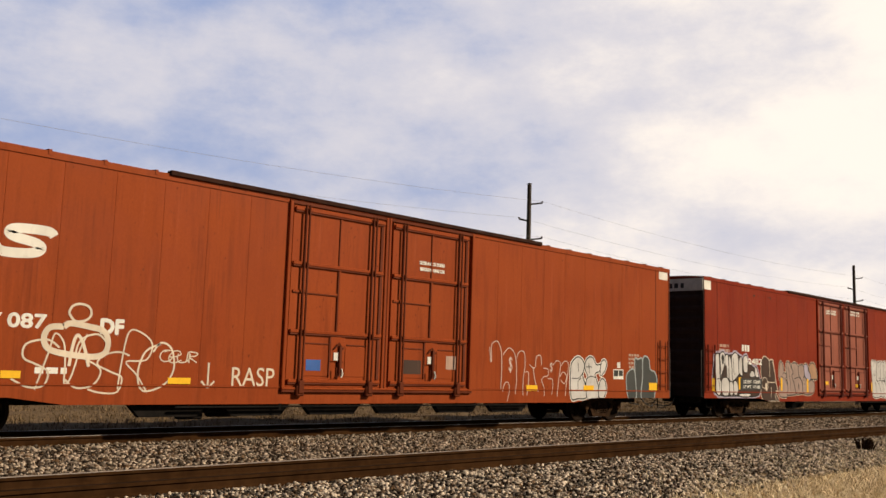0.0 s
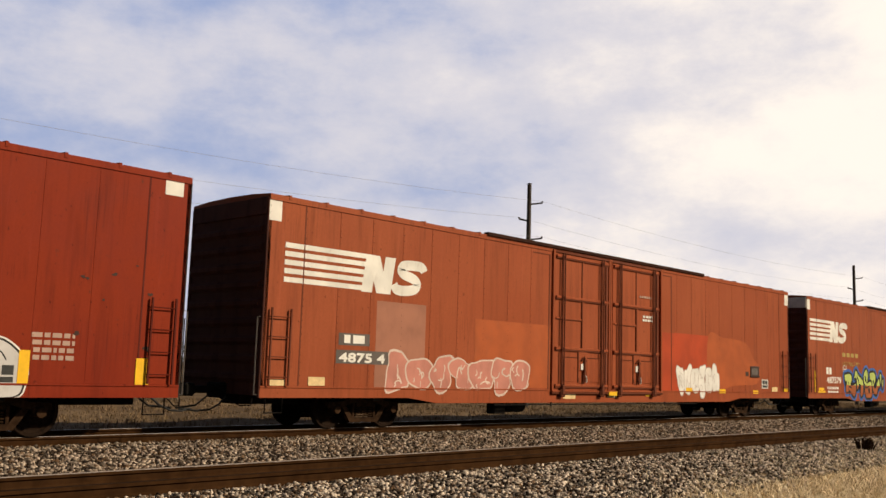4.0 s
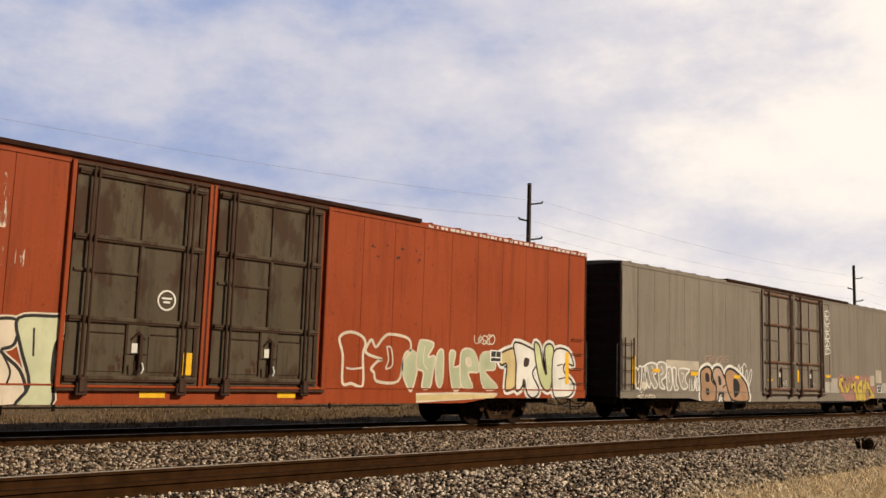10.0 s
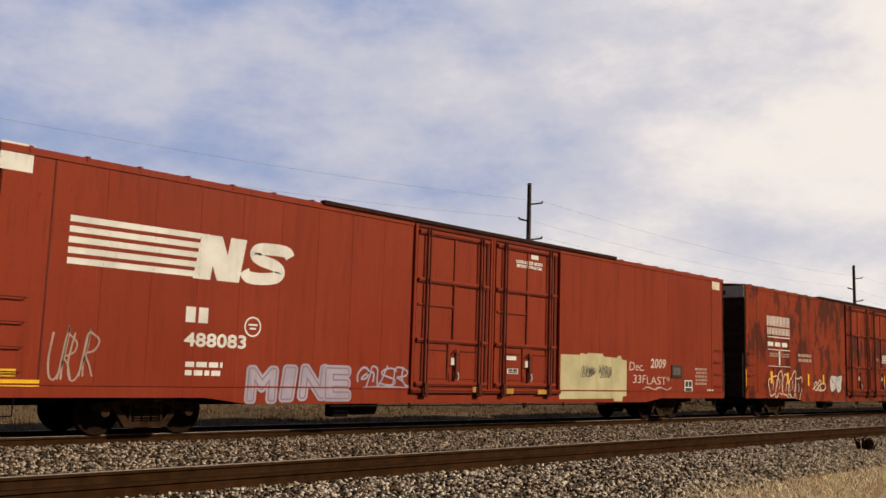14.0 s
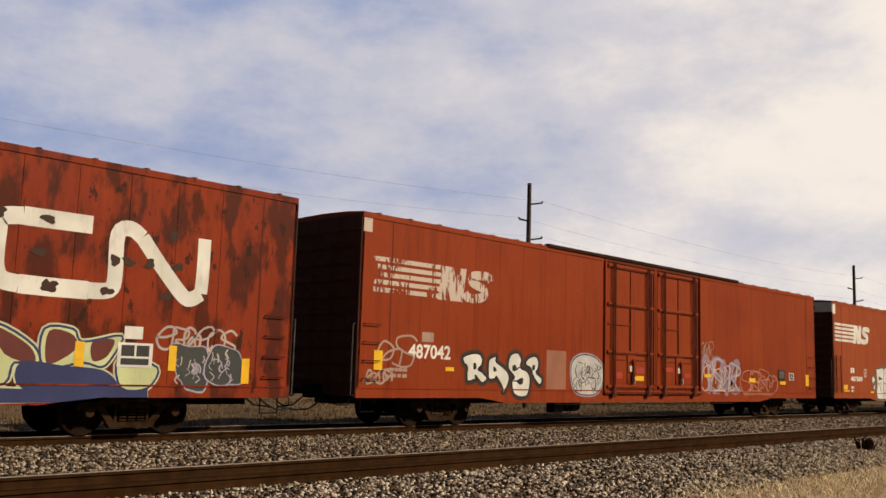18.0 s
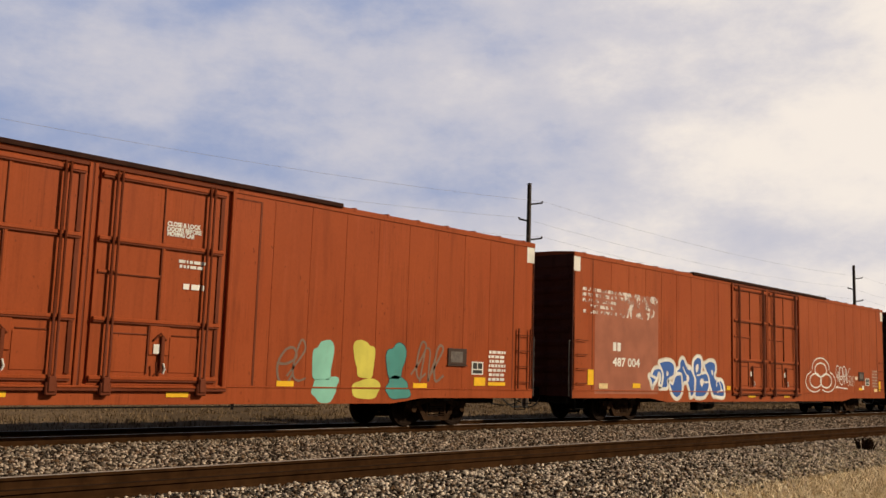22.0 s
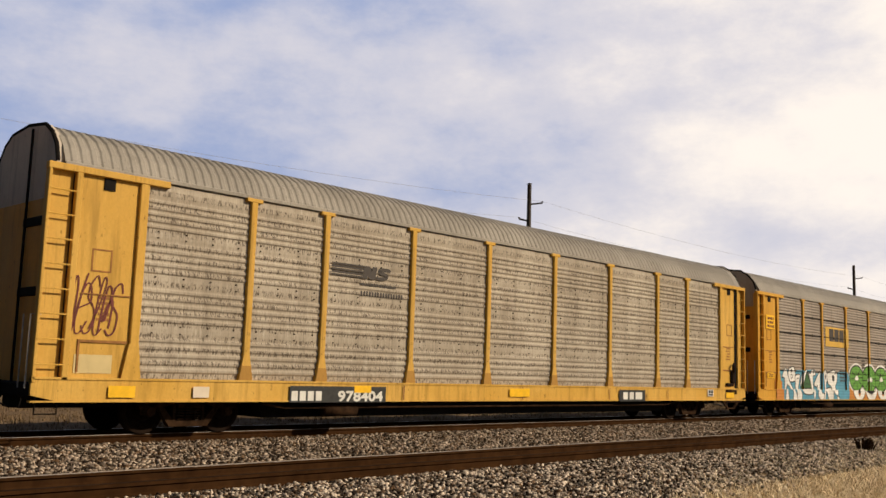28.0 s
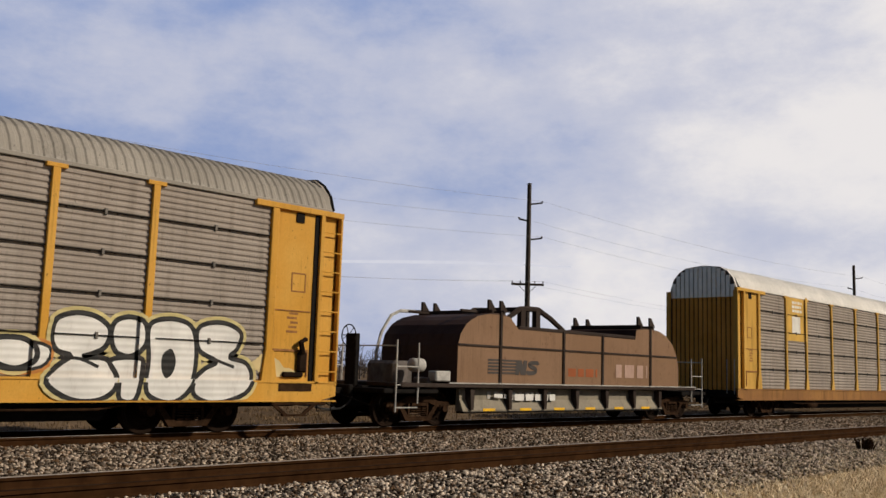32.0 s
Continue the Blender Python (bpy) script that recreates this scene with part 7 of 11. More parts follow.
lettering("CLOSE & LOCK", 14.65, 15.44, 4.068, 4.152, M["white"], car_d, layer=20, fat=0.006, label="white stencilled words")
lettering("DOORS BEFORE", 14.64, 15.46, 3.963, 4.047, M["white"], car_d, layer=20, fat=0.006, label="white stencilled words")
lettering("MOVING CAR", 14.63, 15.31, 3.843, 3.927, M["white"], car_d, layer=20, fat=0.006, label="white stencilled words")
small_print(14.81, 15.44, 3.34, 3.48, 2, M["white"], car_d, 214, layer=20)
small_print(15.16, 15.61, 2.86, 2.98, 1, M["white"], car_d, 215, layer=20)
outline_piece(19.16, 22.72, 0.68, 1.79, 5, S["pink_white"], car_d, 216, w=0.06)
window_box(23.07, 23.76, 1.51, 1.91, car_d)
label_box(24.02, 24.55, 1.03, 1.35, car_d)
small_print(24.78, 25.65, 1.13, 1.94, 5, S["faint"], car_d, 219)

# car e
flaked_row(1.54, 9.40, 3.56, 4.60, car_e)
flaked_small(1.26, 9.49, 2.95, 3.20, car_e)
fill("overpaint", [rect(3.86, 6.43, 2.05, 2.66)], S["brown_over"], car_e, label="brown overpainted rectangle", layer=0.18)
block_row(3.77, 4.42, 2.05, 2.29, 3, M["white"], car_e, 2, "white stencil letter shapes", 0.25)
lettering("42568", 4.63, 5.46, 2.04, 2.28, M["white"], car_e, layer=2, fat=0.013)
fill("stencil_panel", [rect(3.74, 5.39, 1.01, 1.62)], S["brown_over"], car_e, layer=9.54)
small_print(4.01, 5.18, 1.16, 1.54, 2, S["faint"], car_e, 227, layer=10)
outline_piece(1.36, 2.54, 1.32, 1.94, 2, S["lilac"], car_e, 229, w=0.05)
tag(2.98, 3.87, 1.79, 2.02, 5, S["rust_line"], car_e, 230, w=0.02)
fill("reflector", [rect(0.61, 0.82, 1.05, 2.00)], M["yellow"], car_e, 6, "yellow reflector")
fill("reflector", [rect(1.19, 1.86, 1.09, 1.31)], S["ochre"], car_e, 6, "yellow reflector")
fill("reflector", [rect(11.76, 12.30, 0.74, 0.88)], M["yellow"], car_e, 6, "yellow reflector")
fill("reflector", [rect(14.97, 15.46, 0.74, 0.89)], M["yellow"], car_e, 6, "yellow reflector")
fill("reflector", [rect(3.66, 3.90, 1.09, 1.54)], M["yellow"], car_e, 6, "yellow reflector")
fill("reflector", [rect(6.38, 6.51, 1.06, 1.44)], M["yellow"], car_e, 6, "yellow reflector")
fill("reflector", [rect(12.61, 12.82, 1.18, 1.62)], M["yellow"], car_e, 24, "yellow reflector")
fill("reflector", [rect(25.32, 25.49, 1.15, 2.07)], M["yellow"], car_e, 6, "yellow reflector")
label_box(21.91, 22.40, 1.69, 2.02, car_e, layer=8)
tag(21.28, 22.04, 2.16, 2.41, 5, S["cream"], car_e, 246, w=0.035)
ring_mark(12.00, 12.37, 2.47, 2.77, car_e, layer=20)
white_edge(0.01, 7.05, 5.16, 5.11, car_e)
rust_spots(17.43, 19.23, 4.09, 4.41, car_e)

# car f
fill("overpaint", [rect(2.79, 5.03, 1.71, 2.03)], S["buff"], car_f, label="buff overpainted rectangle", layer=0.72)
outline_piece(0.91, 1.52, 0.94, 1.83, 2, S["white"], car_f, 253, w=0.05)
tag(4.36, 5.00, 0.98, 1.51, 4, S["white"], car_f, 254, w=0.05)
tag(5.46, 7.17, 2.05, 2.29, 6, S["faint"], car_f, 255, w=0.025)
tag(7.81, 9.07, 0.80, 2.01, 5, S["white"], car_f, 256, w=0.05)
tag(0.93, 2.00, 0.65, 0.86, 6, S["cream"], car_f, 258, w=0.03)
fill("reflector", [rect(0.64, 0.86, 1.15, 2.08)], M["yellow"], car_f, 6, "yellow reflector")
fill("reflector", [rect(1.92, 2.38, 1.60, 1.71)], M["yellow"], car_f, 6, "yellow reflector")
fill("reflector", [rect(4.44, 4.96, 1.53, 1.67)], M["yellow"], car_f, 6, "yellow reflector")
fill("reflector", [rect(7.69, 8.22, 1.48, 1.60)], M["yellow"], car_f, 6, "yellow reflector")
fill("sticker", [rect(1.24, 1.59, 1.04, 1.27)], S["cream"], car_f, layer=0.9)
fill("reflector", [rect(10.43, 10.93, 1.43, 1.51)], M["yellow"], car_f, 24, "yellow reflector")
fill("reflector", [rect(13.29, 13.46, 1.40, 1.90)], M["yellow"], car_f, 24, "yellow reflector")
fill("reflector", [rect(16.37, 16.93, 1.65, 1.77)], M["yellow"], car_f, 6, "yellow reflector")
fill("reflector", [rect(19.86, 20.35, 1.66, 1.79)], M["yellow"], car_f, 6, "yellow reflector")
fill("reflector", [rect(25.51, 25.72, 1.39, 2.07)], M["yellow"], car_f, 6, "yellow reflector")
fill("overpaint", [rect(16.34, 17.07, 0.96, 1.46)], S["pale_over"], car_f, layer=0.45)
fill("overpaint", [rect(17.10, 17.93, 0.96, 1.55)], S["pale_over"], car_f, layer=0.54)
column_tag(16.29, 16.98, 2.67, 4.67, car_f)
fill("overpaint", [rect(17.10, 17.94, 0.96, 1.63)], S["pale_over"], car_f, layer=0.72)
fill("overpaint", [rect(21.82, 22.39, 1.32, 1.82)], S["buff"], car_f, layer=0.81)
fill("overpaint", [rect(22.61, 23.39, 1.48, 2.10)], S["buff"], car_f, layer=0.9)
fill("overpaint", [rect(23.42, 26.12, 0.87, 1.48)], S["pale_over"], car_f, layer=0.0)
fill("spray_haze", [rect(19.11, 21.84, 1.50, 1.74)], S["rose"], car_f, layer=1.09)
spray_cloud(18.68, 22.33, 0.65, 1.41, car_f, mat=S["rose"], layer=0.8, label="pink sprayed ground")
fill("overpaint", [rect(18.73, 19.91, 0.67, 0.84)], S["pale_over"], car_f, layer=0.45)
label_box(22.75, 23.37, 1.02, 1.36, car_f)
tag(24.52, 25.14, 1.01, 1.21, 4, S["black"], car_f, 282, w=0.03)
tag(25.20, 25.93, 2.76, 3.13, 4, S["lime"], car_f, 283, w=0.03)
fill("reflector", [rect(25.21, 25.45, 1.28, 2.08)], M["yellow"], car_f, 6, "yellow reflector")
rust_spots(10.03, 13.15, 3.46, 3.73, car_f, layer=24)
rust_spots(10.05, 16.02, 0.95, 1.26, car_f, layer=24)
label_box(11.97, 12.26, 1.26, 1.43, car_f, layer=22)

# car g
striped_logo(1.34, 6.33, 3.15, 4.05, M["white"], car_g)
block_row(3.83, 4.41, 2.23, 2.54, 2, M["white"], car_g, 1, "white stencil letter shapes", 0.25)
lettering("488083", 3.84, 5.28, 1.76, 2.02, M["white"], car_g, fat=0.013)
small_print(3.83, 4.75, 1.18, 1.45, 2, M["white"], car_g, 291)
ring_mark(5.24, 5.63, 2.04, 2.40, car_g)
cream_patch(16.24, 19.81, 0.64, 2.10, car_g)
word_piece("MINE", 5.40, 8.16, 0.74, 1.36, car_g, [(S["lilac"], 0.10), (S["mauve"], 0.05), (S["lilac"], 0.015)], "worn lilac outlined letters")
tag(8.39, 10.26, 1.02, 1.52, 5, S["lilac"], car_g, 295, w=0.05)
tag(1.16, 1.95, 1.09, 2.01, 4, S["faint"], car_g, 296, w=0.035)
fill("reflector", [rect(0.04, 0.60, 1.10, 1.23)], M["yellow"], car_g, 6, "yellow reflector")
fill("reflector", [rect(0.05, 1.02, 0.93, 1.05)], M["yellow"], car_g, 6, "yellow reflector")
fill("patch", [rect(0.75, 1.77, 0.74, 0.82)], M["white"], car_g, layer=0.18)
fill("patch", [rect(2.91, 3.75, 0.74, 0.83)], S["faint"], car_g, layer=0.27)
lettering("2009", 21.28, 22.21, 1.74, 2.03, S["pink_white"], car_g, layer=2, lean=0.15, label="chalked handwriting", fat=0.013)
lettering("Dec.", 19.97, 20.86, 1.62, 1.90, S["pink_white"], car_g, layer=2, lean=0.15, label="chalked handwriting")
lettering("33F", 20.20, 20.96, 1.22, 1.49, S["pink_white"], car_g, layer=2, lean=0.1, label="chalked handwriting")
lettering("LAST*", 21.02, 22.49, 1.19, 1.46, S["pink_white"], car_g, layer=2, lean=-0.1, label="chalked handwriting")
tag(20.82, 22.31, 1.02, 1.11, 2, S["pink_white"], car_g, 305, w=0.03)
window_box(22.58, 23.30, 1.47, 1.86, car_g)
label_box(23.47, 24.02, 0.95, 1.36, car_g)
small_print(24.21, 25.09, 1.21, 1.80, 5, S["faint"], car_g, 308)
small_print(25.10, 25.52, 0.93, 1.06, 1, M["white"], car_g, 309)
fill("reflector", [rect(12.34, 12.61, 0.89, 1.03)], S["ochre"], car_g, 44, "yellow reflector")
fill("reflector", [rect(13.57, 14.03, 0.86, 1.00)], S["ochre"], car_g, 44, "yellow reflector")
fill("reflector", [rect(15.10, 15.57, 0.85, 0.98)], S["ochre"], car_g, 44, "yellow reflector")
lettering("CLOSE & LOCK DOORS", 14.08, 15.28, 4.495, 4.575, M["white"], car_g, layer=20, fat=0.006, label="white stencilled words")
lettering("BEFORE MOVING CAR", 14.12, 15.25, 4.375, 4.455, M["white"], car_g, layer=20, fat=0.006, label="white stencilled words")
fill("sticker", [rect(14.75, 15.08, 4.66, 4.78)], M["white"], car_g, layer=20.63)
label_box(13.79, 14.26, 1.40, 1.54, car_g, layer=20)
fill("sticker", [rect(13.69, 14.17, 1.77, 1.88)], M["white"], car_g, layer=20.81)
fill("corner_patch", [rect(25.49, 26.07, 4.70, 5.15)], S["cream"], car_g, layer=0.9)
fill("corner_patch", [rect(0.01, 0.59, 4.67, 5.17)], M["white"], car_g, layer=0.0)

# car h
text_blocks2(1.92, 4.08, 3.64, 4.04, car_h)
text_blocks2(1.94, 4.09, 3.29, 3.57, car_h)
fill("patch", [rect(1.96, 4.04, 3.21, 3.17)], M["white"], car_h, layer=0.27)
fill("patch", [rect(1.98, 4.06, 2.70, 2.67)], M["white"], car_h, layer=0.36)
fill("patch", [rect(2.00, 4.08, 2.01, 2.03)], M["white"], car_h, layer=0.45)
fill("patch", [rect(2.97, 3.11, 2.07, 2.63)], M["white"], car_h, layer=0.54)
block_row(1.96, 3.95, 2.82, 2.99, 3, M["white"], car_h, 1, "white stencil letter shapes", 0.25)
small_print(1.98, 3.94, 2.40, 2.55, 2, S["faint"], car_h, 327)
small_print(4.75, 6.25, 2.27, 2.60, 2, S["faint"], car_h, 328)
ribbon_emblem(19.90, 24.11, 2.59, 4.00, car_h)
tag(23.13, 24.83, 1.65, 2.15, 6, S["pale_grey"], car_h, 331, w=0.05)
bubble_piece(23.57, 25.07, 0.95, 1.82, 2, S["slate"], S["lilac"], car_h, 332, edge=0.03, busy=10, glint=S["pale_grey"], label="grey and blue scribbled figure")
tag(16.44, 17.07, 0.84, 1.74, 2, S["cream"], car_h, 333, w=0.05)
label_box(22.33, 23.05, 1.31, 1.77, car_h, layer=8)
fill("patch", [rect(22.44, 22.82, 1.84, 2.08)], M["white"], car_h, layer=8.45)
fill("reflector", [rect(14.84, 15.01, 1.38, 1.85)], M["yellow"], car_h, 24, "yellow reflector")
fill("reflector", [rect(16.23, 16.41, 1.39, 1.88)], M["yellow"], car_h, 24, "yellow reflector")
fill("reflector", [rect(17.99, 18.18, 1.38, 1.94)], M["yellow"], car_h, 6, "yellow reflector")
fill("reflector", [rect(19.92, 20.10, 1.31, 1.84)], M["yellow"], car_h, 6, "yellow reflector")
fill("reflector", [rect(21.51, 21.69, 1.30, 1.75)], M["yellow"], car_h, 6, "yellow reflector")
fill("reflector", [rect(23.40, 23.57, 1.26, 1.75)], M["yellow"], car_h, 6, "yellow reflector")
fill("reflector", [rect(25.10, 25.29, 1.03, 1.55)], M["yellow"], car_h, 6, "yellow reflector")
fill("reflector", [rect(0.01, 0.05, 1.18, 1.85)], M["yellow"], car_h, 6, "yellow reflector")
fill("reflector", [rect(2.15, 2.35, 1.33, 1.81)], M["yellow"], car_h, 6, "yellow reflector")
fill("reflector", [rect(3.69, 3.86, 1.31, 1.78)], M["yellow"], car_h, 6, "yellow reflector")
fill("reflector", [rect(5.79, 5.94, 1.27, 1.76)], M["yellow"], car_h, 6, "yellow reflector")
fill("reflector", [rect(7.39, 7.54, 1.33, 1.77)], M["yellow"], car_h, 6, "yellow reflector")
outline_piece(2.09, 5.15, 0.74, 1.69, 5, S["cream"], car_h, 348, w=0.05)
tag(6.35, 7.52, 1.08, 1.48, 3, S["cream"], car_h, 349, w=0.05)
bubble_piece(8.27, 9.56, 1.01, 1.78, 2, S["silver"], S["black"], car_h, 350, edge=0.03)
small_print(14.73, 15.48, 2.47, 2.85, 4, M["white"], car_h, 351, layer=20)
small_print(13.94, 14.31, 2.53, 2.68, 2, S["faint"], car_h, 352, layer=20)

# car i
striped_logo(0.41, 4.69, 3.26, 4.12, S["worn_white"], car_i)
lettering("487042", 1.67, 3.16, 1.72, 2.05, M["white"], car_i, fat=0.013)
small_print(2.11, 2.54, 2.13, 2.37, 1, S["faint"], car_i, 355)
small_print(1.00, 1.69, 1.23, 1.46, 2, S["faint"], car_i, 356)
tag(0.21, 1.05, 1.06, 1.42, 4, S["faint"], car_i, 358, w=0.05)
tag(0.60, 1.72, 1.46, 2.19, 2, S["faint"], car_i, 359, w=0.05)
fill("reflector", [rect(0.51, 0.79, 1.40, 1.86)], M["yellow"], car_i, 6, "yellow reflector")
fill("reflector", [rect(2.98, 3.30, 1.42, 1.52)], M["yellow"], car_i, 6, "yellow reflector")
bubble_piece(8.50, 9.99, 0.77, 2.04, 1, S["silver"], S["black"], car_i, 362, label="round silver piece with black scribbles", halo=S["lilac"], edge=0.03, lump=0.05, power=0.8, busy=40, glint=S["white"])
fill("faded_paint", [rect(7.22, 8.17, 0.90, 2.11)], S["pale_red"], car_i, layer=0.0)
fill("reflector", [rect(11.85, 12.37, 1.30, 1.45)], M["yellow"], car_i, 24, "yellow reflector")
fill("reflector", [rect(16.48, 16.98, 1.48, 1.60)], M["yellow"], car_i, 6, "yellow reflector")
fill("reflector", [rect(20.01, 20.55, 1.35, 1.51)], M["yellow"], car_i, 6, "yellow reflector")
fill("reflector", [rect(22.77, 23.29, 1.29, 1.42)], M["yellow"], car_i, 6, "yellow reflector")
fill("reflector", [rect(25.29, 25.62, 1.25, 1.73)], M["yellow"], car_i, 6, "yellow reflector")
tag(16.28, 19.00, 0.94, 2.12, 4, S["mauve"], car_i, 369, w=0.22, layer=1, label="dark lilac sprayed letters")
tag(16.28, 19.00, 0.94, 2.12, 4, S["lilac"], car_i, 370, w=0.07, layer=2, label="pale lilac streaks")
tag(16.40, 18.81, 1.05, 2.01, 6, S["pink_white"], car_i, 371, w=0.035, layer=3)
tag(19.32, 22.24, 0.96, 1.79, 4, S["chalk"], car_i, 372, w=0.1, layer=1, label="faint salmon letters")
tag(19.32, 22.24, 0.96, 1.79, 4, S["salmon"], car_i, 373, w=0.035, layer=2)
window_box(22.60, 23.25, 1.50, 1.90, car_i)
label_box(23.65, 24.13, 1.48, 1.77, car_i)
tag(16.23, 17.10, 2.11, 2.75, 3, S["faint"], car_i, 376, w=0.03)
fill("sticker", [rect(11.88, 12.39, 1.53, 1.73)], S["red_spot"], car_i, layer=22.27)
fill("sticker", [rect(10.77, 11.11, 1.36, 1.55)], S["red_spot"], car_i, layer=22.36)
fill("sticker", [rect(13.59, 14.23, 1.62, 1.76)], S["red_spot"], car_i, layer=22.45)
fill("sticker", [rect(15.02, 15.46, 1.45, 1.59)], S["red_spot"], car_i, layer=22.54)
fill("corner_patch", [rect(0.04, 0.31, 4.66, 5.04)], S["worn_white"], car_i, layer=0.63)

# car j
striped_logo(0.20, 4.50, 3.33, 4.17, M["white"], car_j)
block_row(2.01, 2.54, 1.91, 2.15, 2, M["white"], car_j, 1, "white stencil letter shapes", 0.25)
lettering("487589", 2.02, 3.48, 1.54, 1.74, M["white"], car_j, fat=0.013)
small_print(2.03, 2.38, 1.03, 1.29, 2, M["white"], car_j, 385)
ring_mark(3.70, 4.07, 1.78, 2.10, car_j)
fill("reflector", [rect(1.10, 1.58, 1.14, 1.35)], M["yellow"], car_j, 6, "yellow reflector")
fill("reflector", [rect(1.12, 1.82, 1.04, 1.11)], M["yellow"], car_j, 6, "yellow reflector")
fill("reflector", [rect(4.49, 4.96, 0.99, 1.08)], M["yellow"], car_j, 6, "yellow reflector")
fill("reflector", [rect(8.66, 9.11, 0.98, 1.08)], M["yellow"], car_j, 6, "yellow reflector")
bubble_piece(18.52, 19.02, 1.15, 2.03, 1, S["mint"], S["mint"], car_j, 396, strokes=False, edge=0.02, label="sprayed upright figure in one colour")
bubble_piece(18.50, 19.22, 0.72, 1.19, 1, S["mint"], S["mint"], car_j, 397, strokes=False, edge=0.02)
bubble_piece(19.74, 20.27, 1.16, 2.06, 1, S["lemon2"], S["lemon2"], car_j, 398, strokes=False, edge=0.02, label="sprayed upright figure in one colour")
bubble_piece(19.72, 20.48, 0.72, 1.21, 1, S["lemon2"], S["lemon2"], car_j, 399, strokes=False, edge=0.02)
bubble_piece(20.75, 21.30, 1.17, 2.10, 1, S["teal"], S["slate"], car_j, 400, strokes=False, edge=0.02, label="sprayed upright figure in one colour")
bubble_piece(20.72, 21.52, 0.72, 1.22, 1, S["teal"], S["slate"], car_j, 401, strokes=False, edge=0.02)
tag(21.62, 22.57, 1.18, 2.20, 3, S["smoke2"], car_j, 402, w=0.06)
tag(17.52, 18.16, 1.09, 1.94, 2, S["smoke2"], car_j, 403, w=0.05)
window_box(22.84, 23.55, 1.59, 2.01, car_j)
fill("reflector", [rect(11.37, 11.86, 0.75, 0.85)], M["yellow"], car_j, 6, "yellow reflector")
fill("reflector", [rect(14.90, 15.39, 0.75, 0.85)], M["yellow"], car_j, 6, "yellow reflector")
fill("reflector", [rect(17.51, 17.97, 0.96, 1.10)], M["yellow"], car_j, 6, "yellow reflector")
fill("reflector", [rect(21.63, 22.11, 0.97, 1.10)], M["yellow"], car_j, 6, "yellow reflector")
lettering("CLOSE & LOCK", 14.67, 15.40, 4.093, 4.177, M["white"], car_j, layer=20, fat=0.006, label="white stencilled words")
lettering("DOORS BEFORE", 14.67, 15.43, 3.988, 4.072, M["white"], car_j, layer=20, fat=0.006, label="white stencilled words")
lettering("MOVING CAR", 14.68, 15.28, 3.893, 3.977, M["white"], car_j, layer=20, fat=0.006, label="white stencilled words")
small_print(14.96, 15.57, 3.29, 3.45, 2, M["white"], car_j, 410, layer=20)
small_print(15.09, 15.58, 2.87, 2.98, 1, M["white"], car_j, 411, layer=20)
fill("reflector", [rect(23.87, 24.32, 1.06, 1.28)], M["yellow"], car_j, 6, "yellow reflector")
label_box(23.77, 24.23, 1.35, 1.69, car_j)
small_print(24.44, 25.15, 1.20, 2.00, 7, M["white"], car_j, 414)
fill("reflector", [rect(24.44, 25.15, 1.07, 1.16)], M["yellow"], car_j, 6, "yellow reflector")

# car k
fill("faded_paint", [rect(1.13, 4.85, 0.87, 4.07)], S["chalk"], car_k, label="chalky faded paint", layer=0.81)
striped_logo(0.46, 4.72, 3.32, 4.11, S["worn_white2"], car_k, layer=1)
block_row(2.14, 2.63, 2.21, 2.48, 2, M["white"], car_k, 1, "white stencil letter shapes", 0.25)
lettering("487 004", 2.14, 3.69, 1.74, 2.00, M["white"], car_k, layer=1, fat=0.013)
small_print(3.17, 3.41, 1.26, 1.44, 2, M["white"], car_k, 420)
fill("reflector", [rect(0.76, 1.07, 1.14, 1.60)], M["yellow"], car_k, 6, "yellow reflector")
fill("reflector", [rect(1.36, 1.84, 1.03, 1.19)], M["pale_yellow"], car_k, 6, "yellow reflector")
fill("reflector", [rect(3.26, 3.73, 1.06, 1.21)], M["yellow"], car_k, 6, "yellow reflector")
fill("reflector", [rect(9.67, 9.98, 1.03, 1.19)], M["yellow"], car_k, 6, "yellow reflector")
fill("reflector", [rect(11.44, 12.06, 0.77, 0.92)], M["yellow"], car_k, 6, "yellow reflector")
fill("reflector", [rect(14.66, 15.18, 0.77, 0.91)], M["yellow"], car_k, 6, "yellow reflector")
ring_figure(16.97, 19.94, 0.94, 2.37, car_k)
loop_tag(20.14, 21.85, 1.16, 2.23, car_k)
tag(21.51, 22.30, 1.32, 1.77, 4, S["pink_white"], car_k, 432, w=0.03)
fill("sticker", [rect(22.50, 22.78, 1.59, 1.75)], S["cream"], car_k, layer=0.36)
fill("reflector", [rect(22.88, 23.34, 1.11, 1.22)], M["yellow"], car_k, 6, "yellow reflector")
fill("sticker", [rect(23.37, 23.57, 1.13, 1.33)], M["white"], car_k, layer=0.54)
fill("sticker", [rect(24.92, 25.36, 1.05, 1.20)], M["pale_yellow"], car_k, layer=0.63)
small_print(24.66, 25.41, 1.27, 2.08, 6, S["faint"], car_k, 437)
window_box(22.90, 23.56, 1.59, 1.97, car_k)
label_box(23.76, 24.28, 1.33, 1.68, car_k)
fill("reflector", [rect(25.52, 25.79, 1.08, 1.56)], M["yellow"], car_k, 6, "yellow reflector")
fill("corner_patch", [rect(26.29, 26.33, 4.68, 5.10)], S["worn_white"], car_k, layer=0.09)

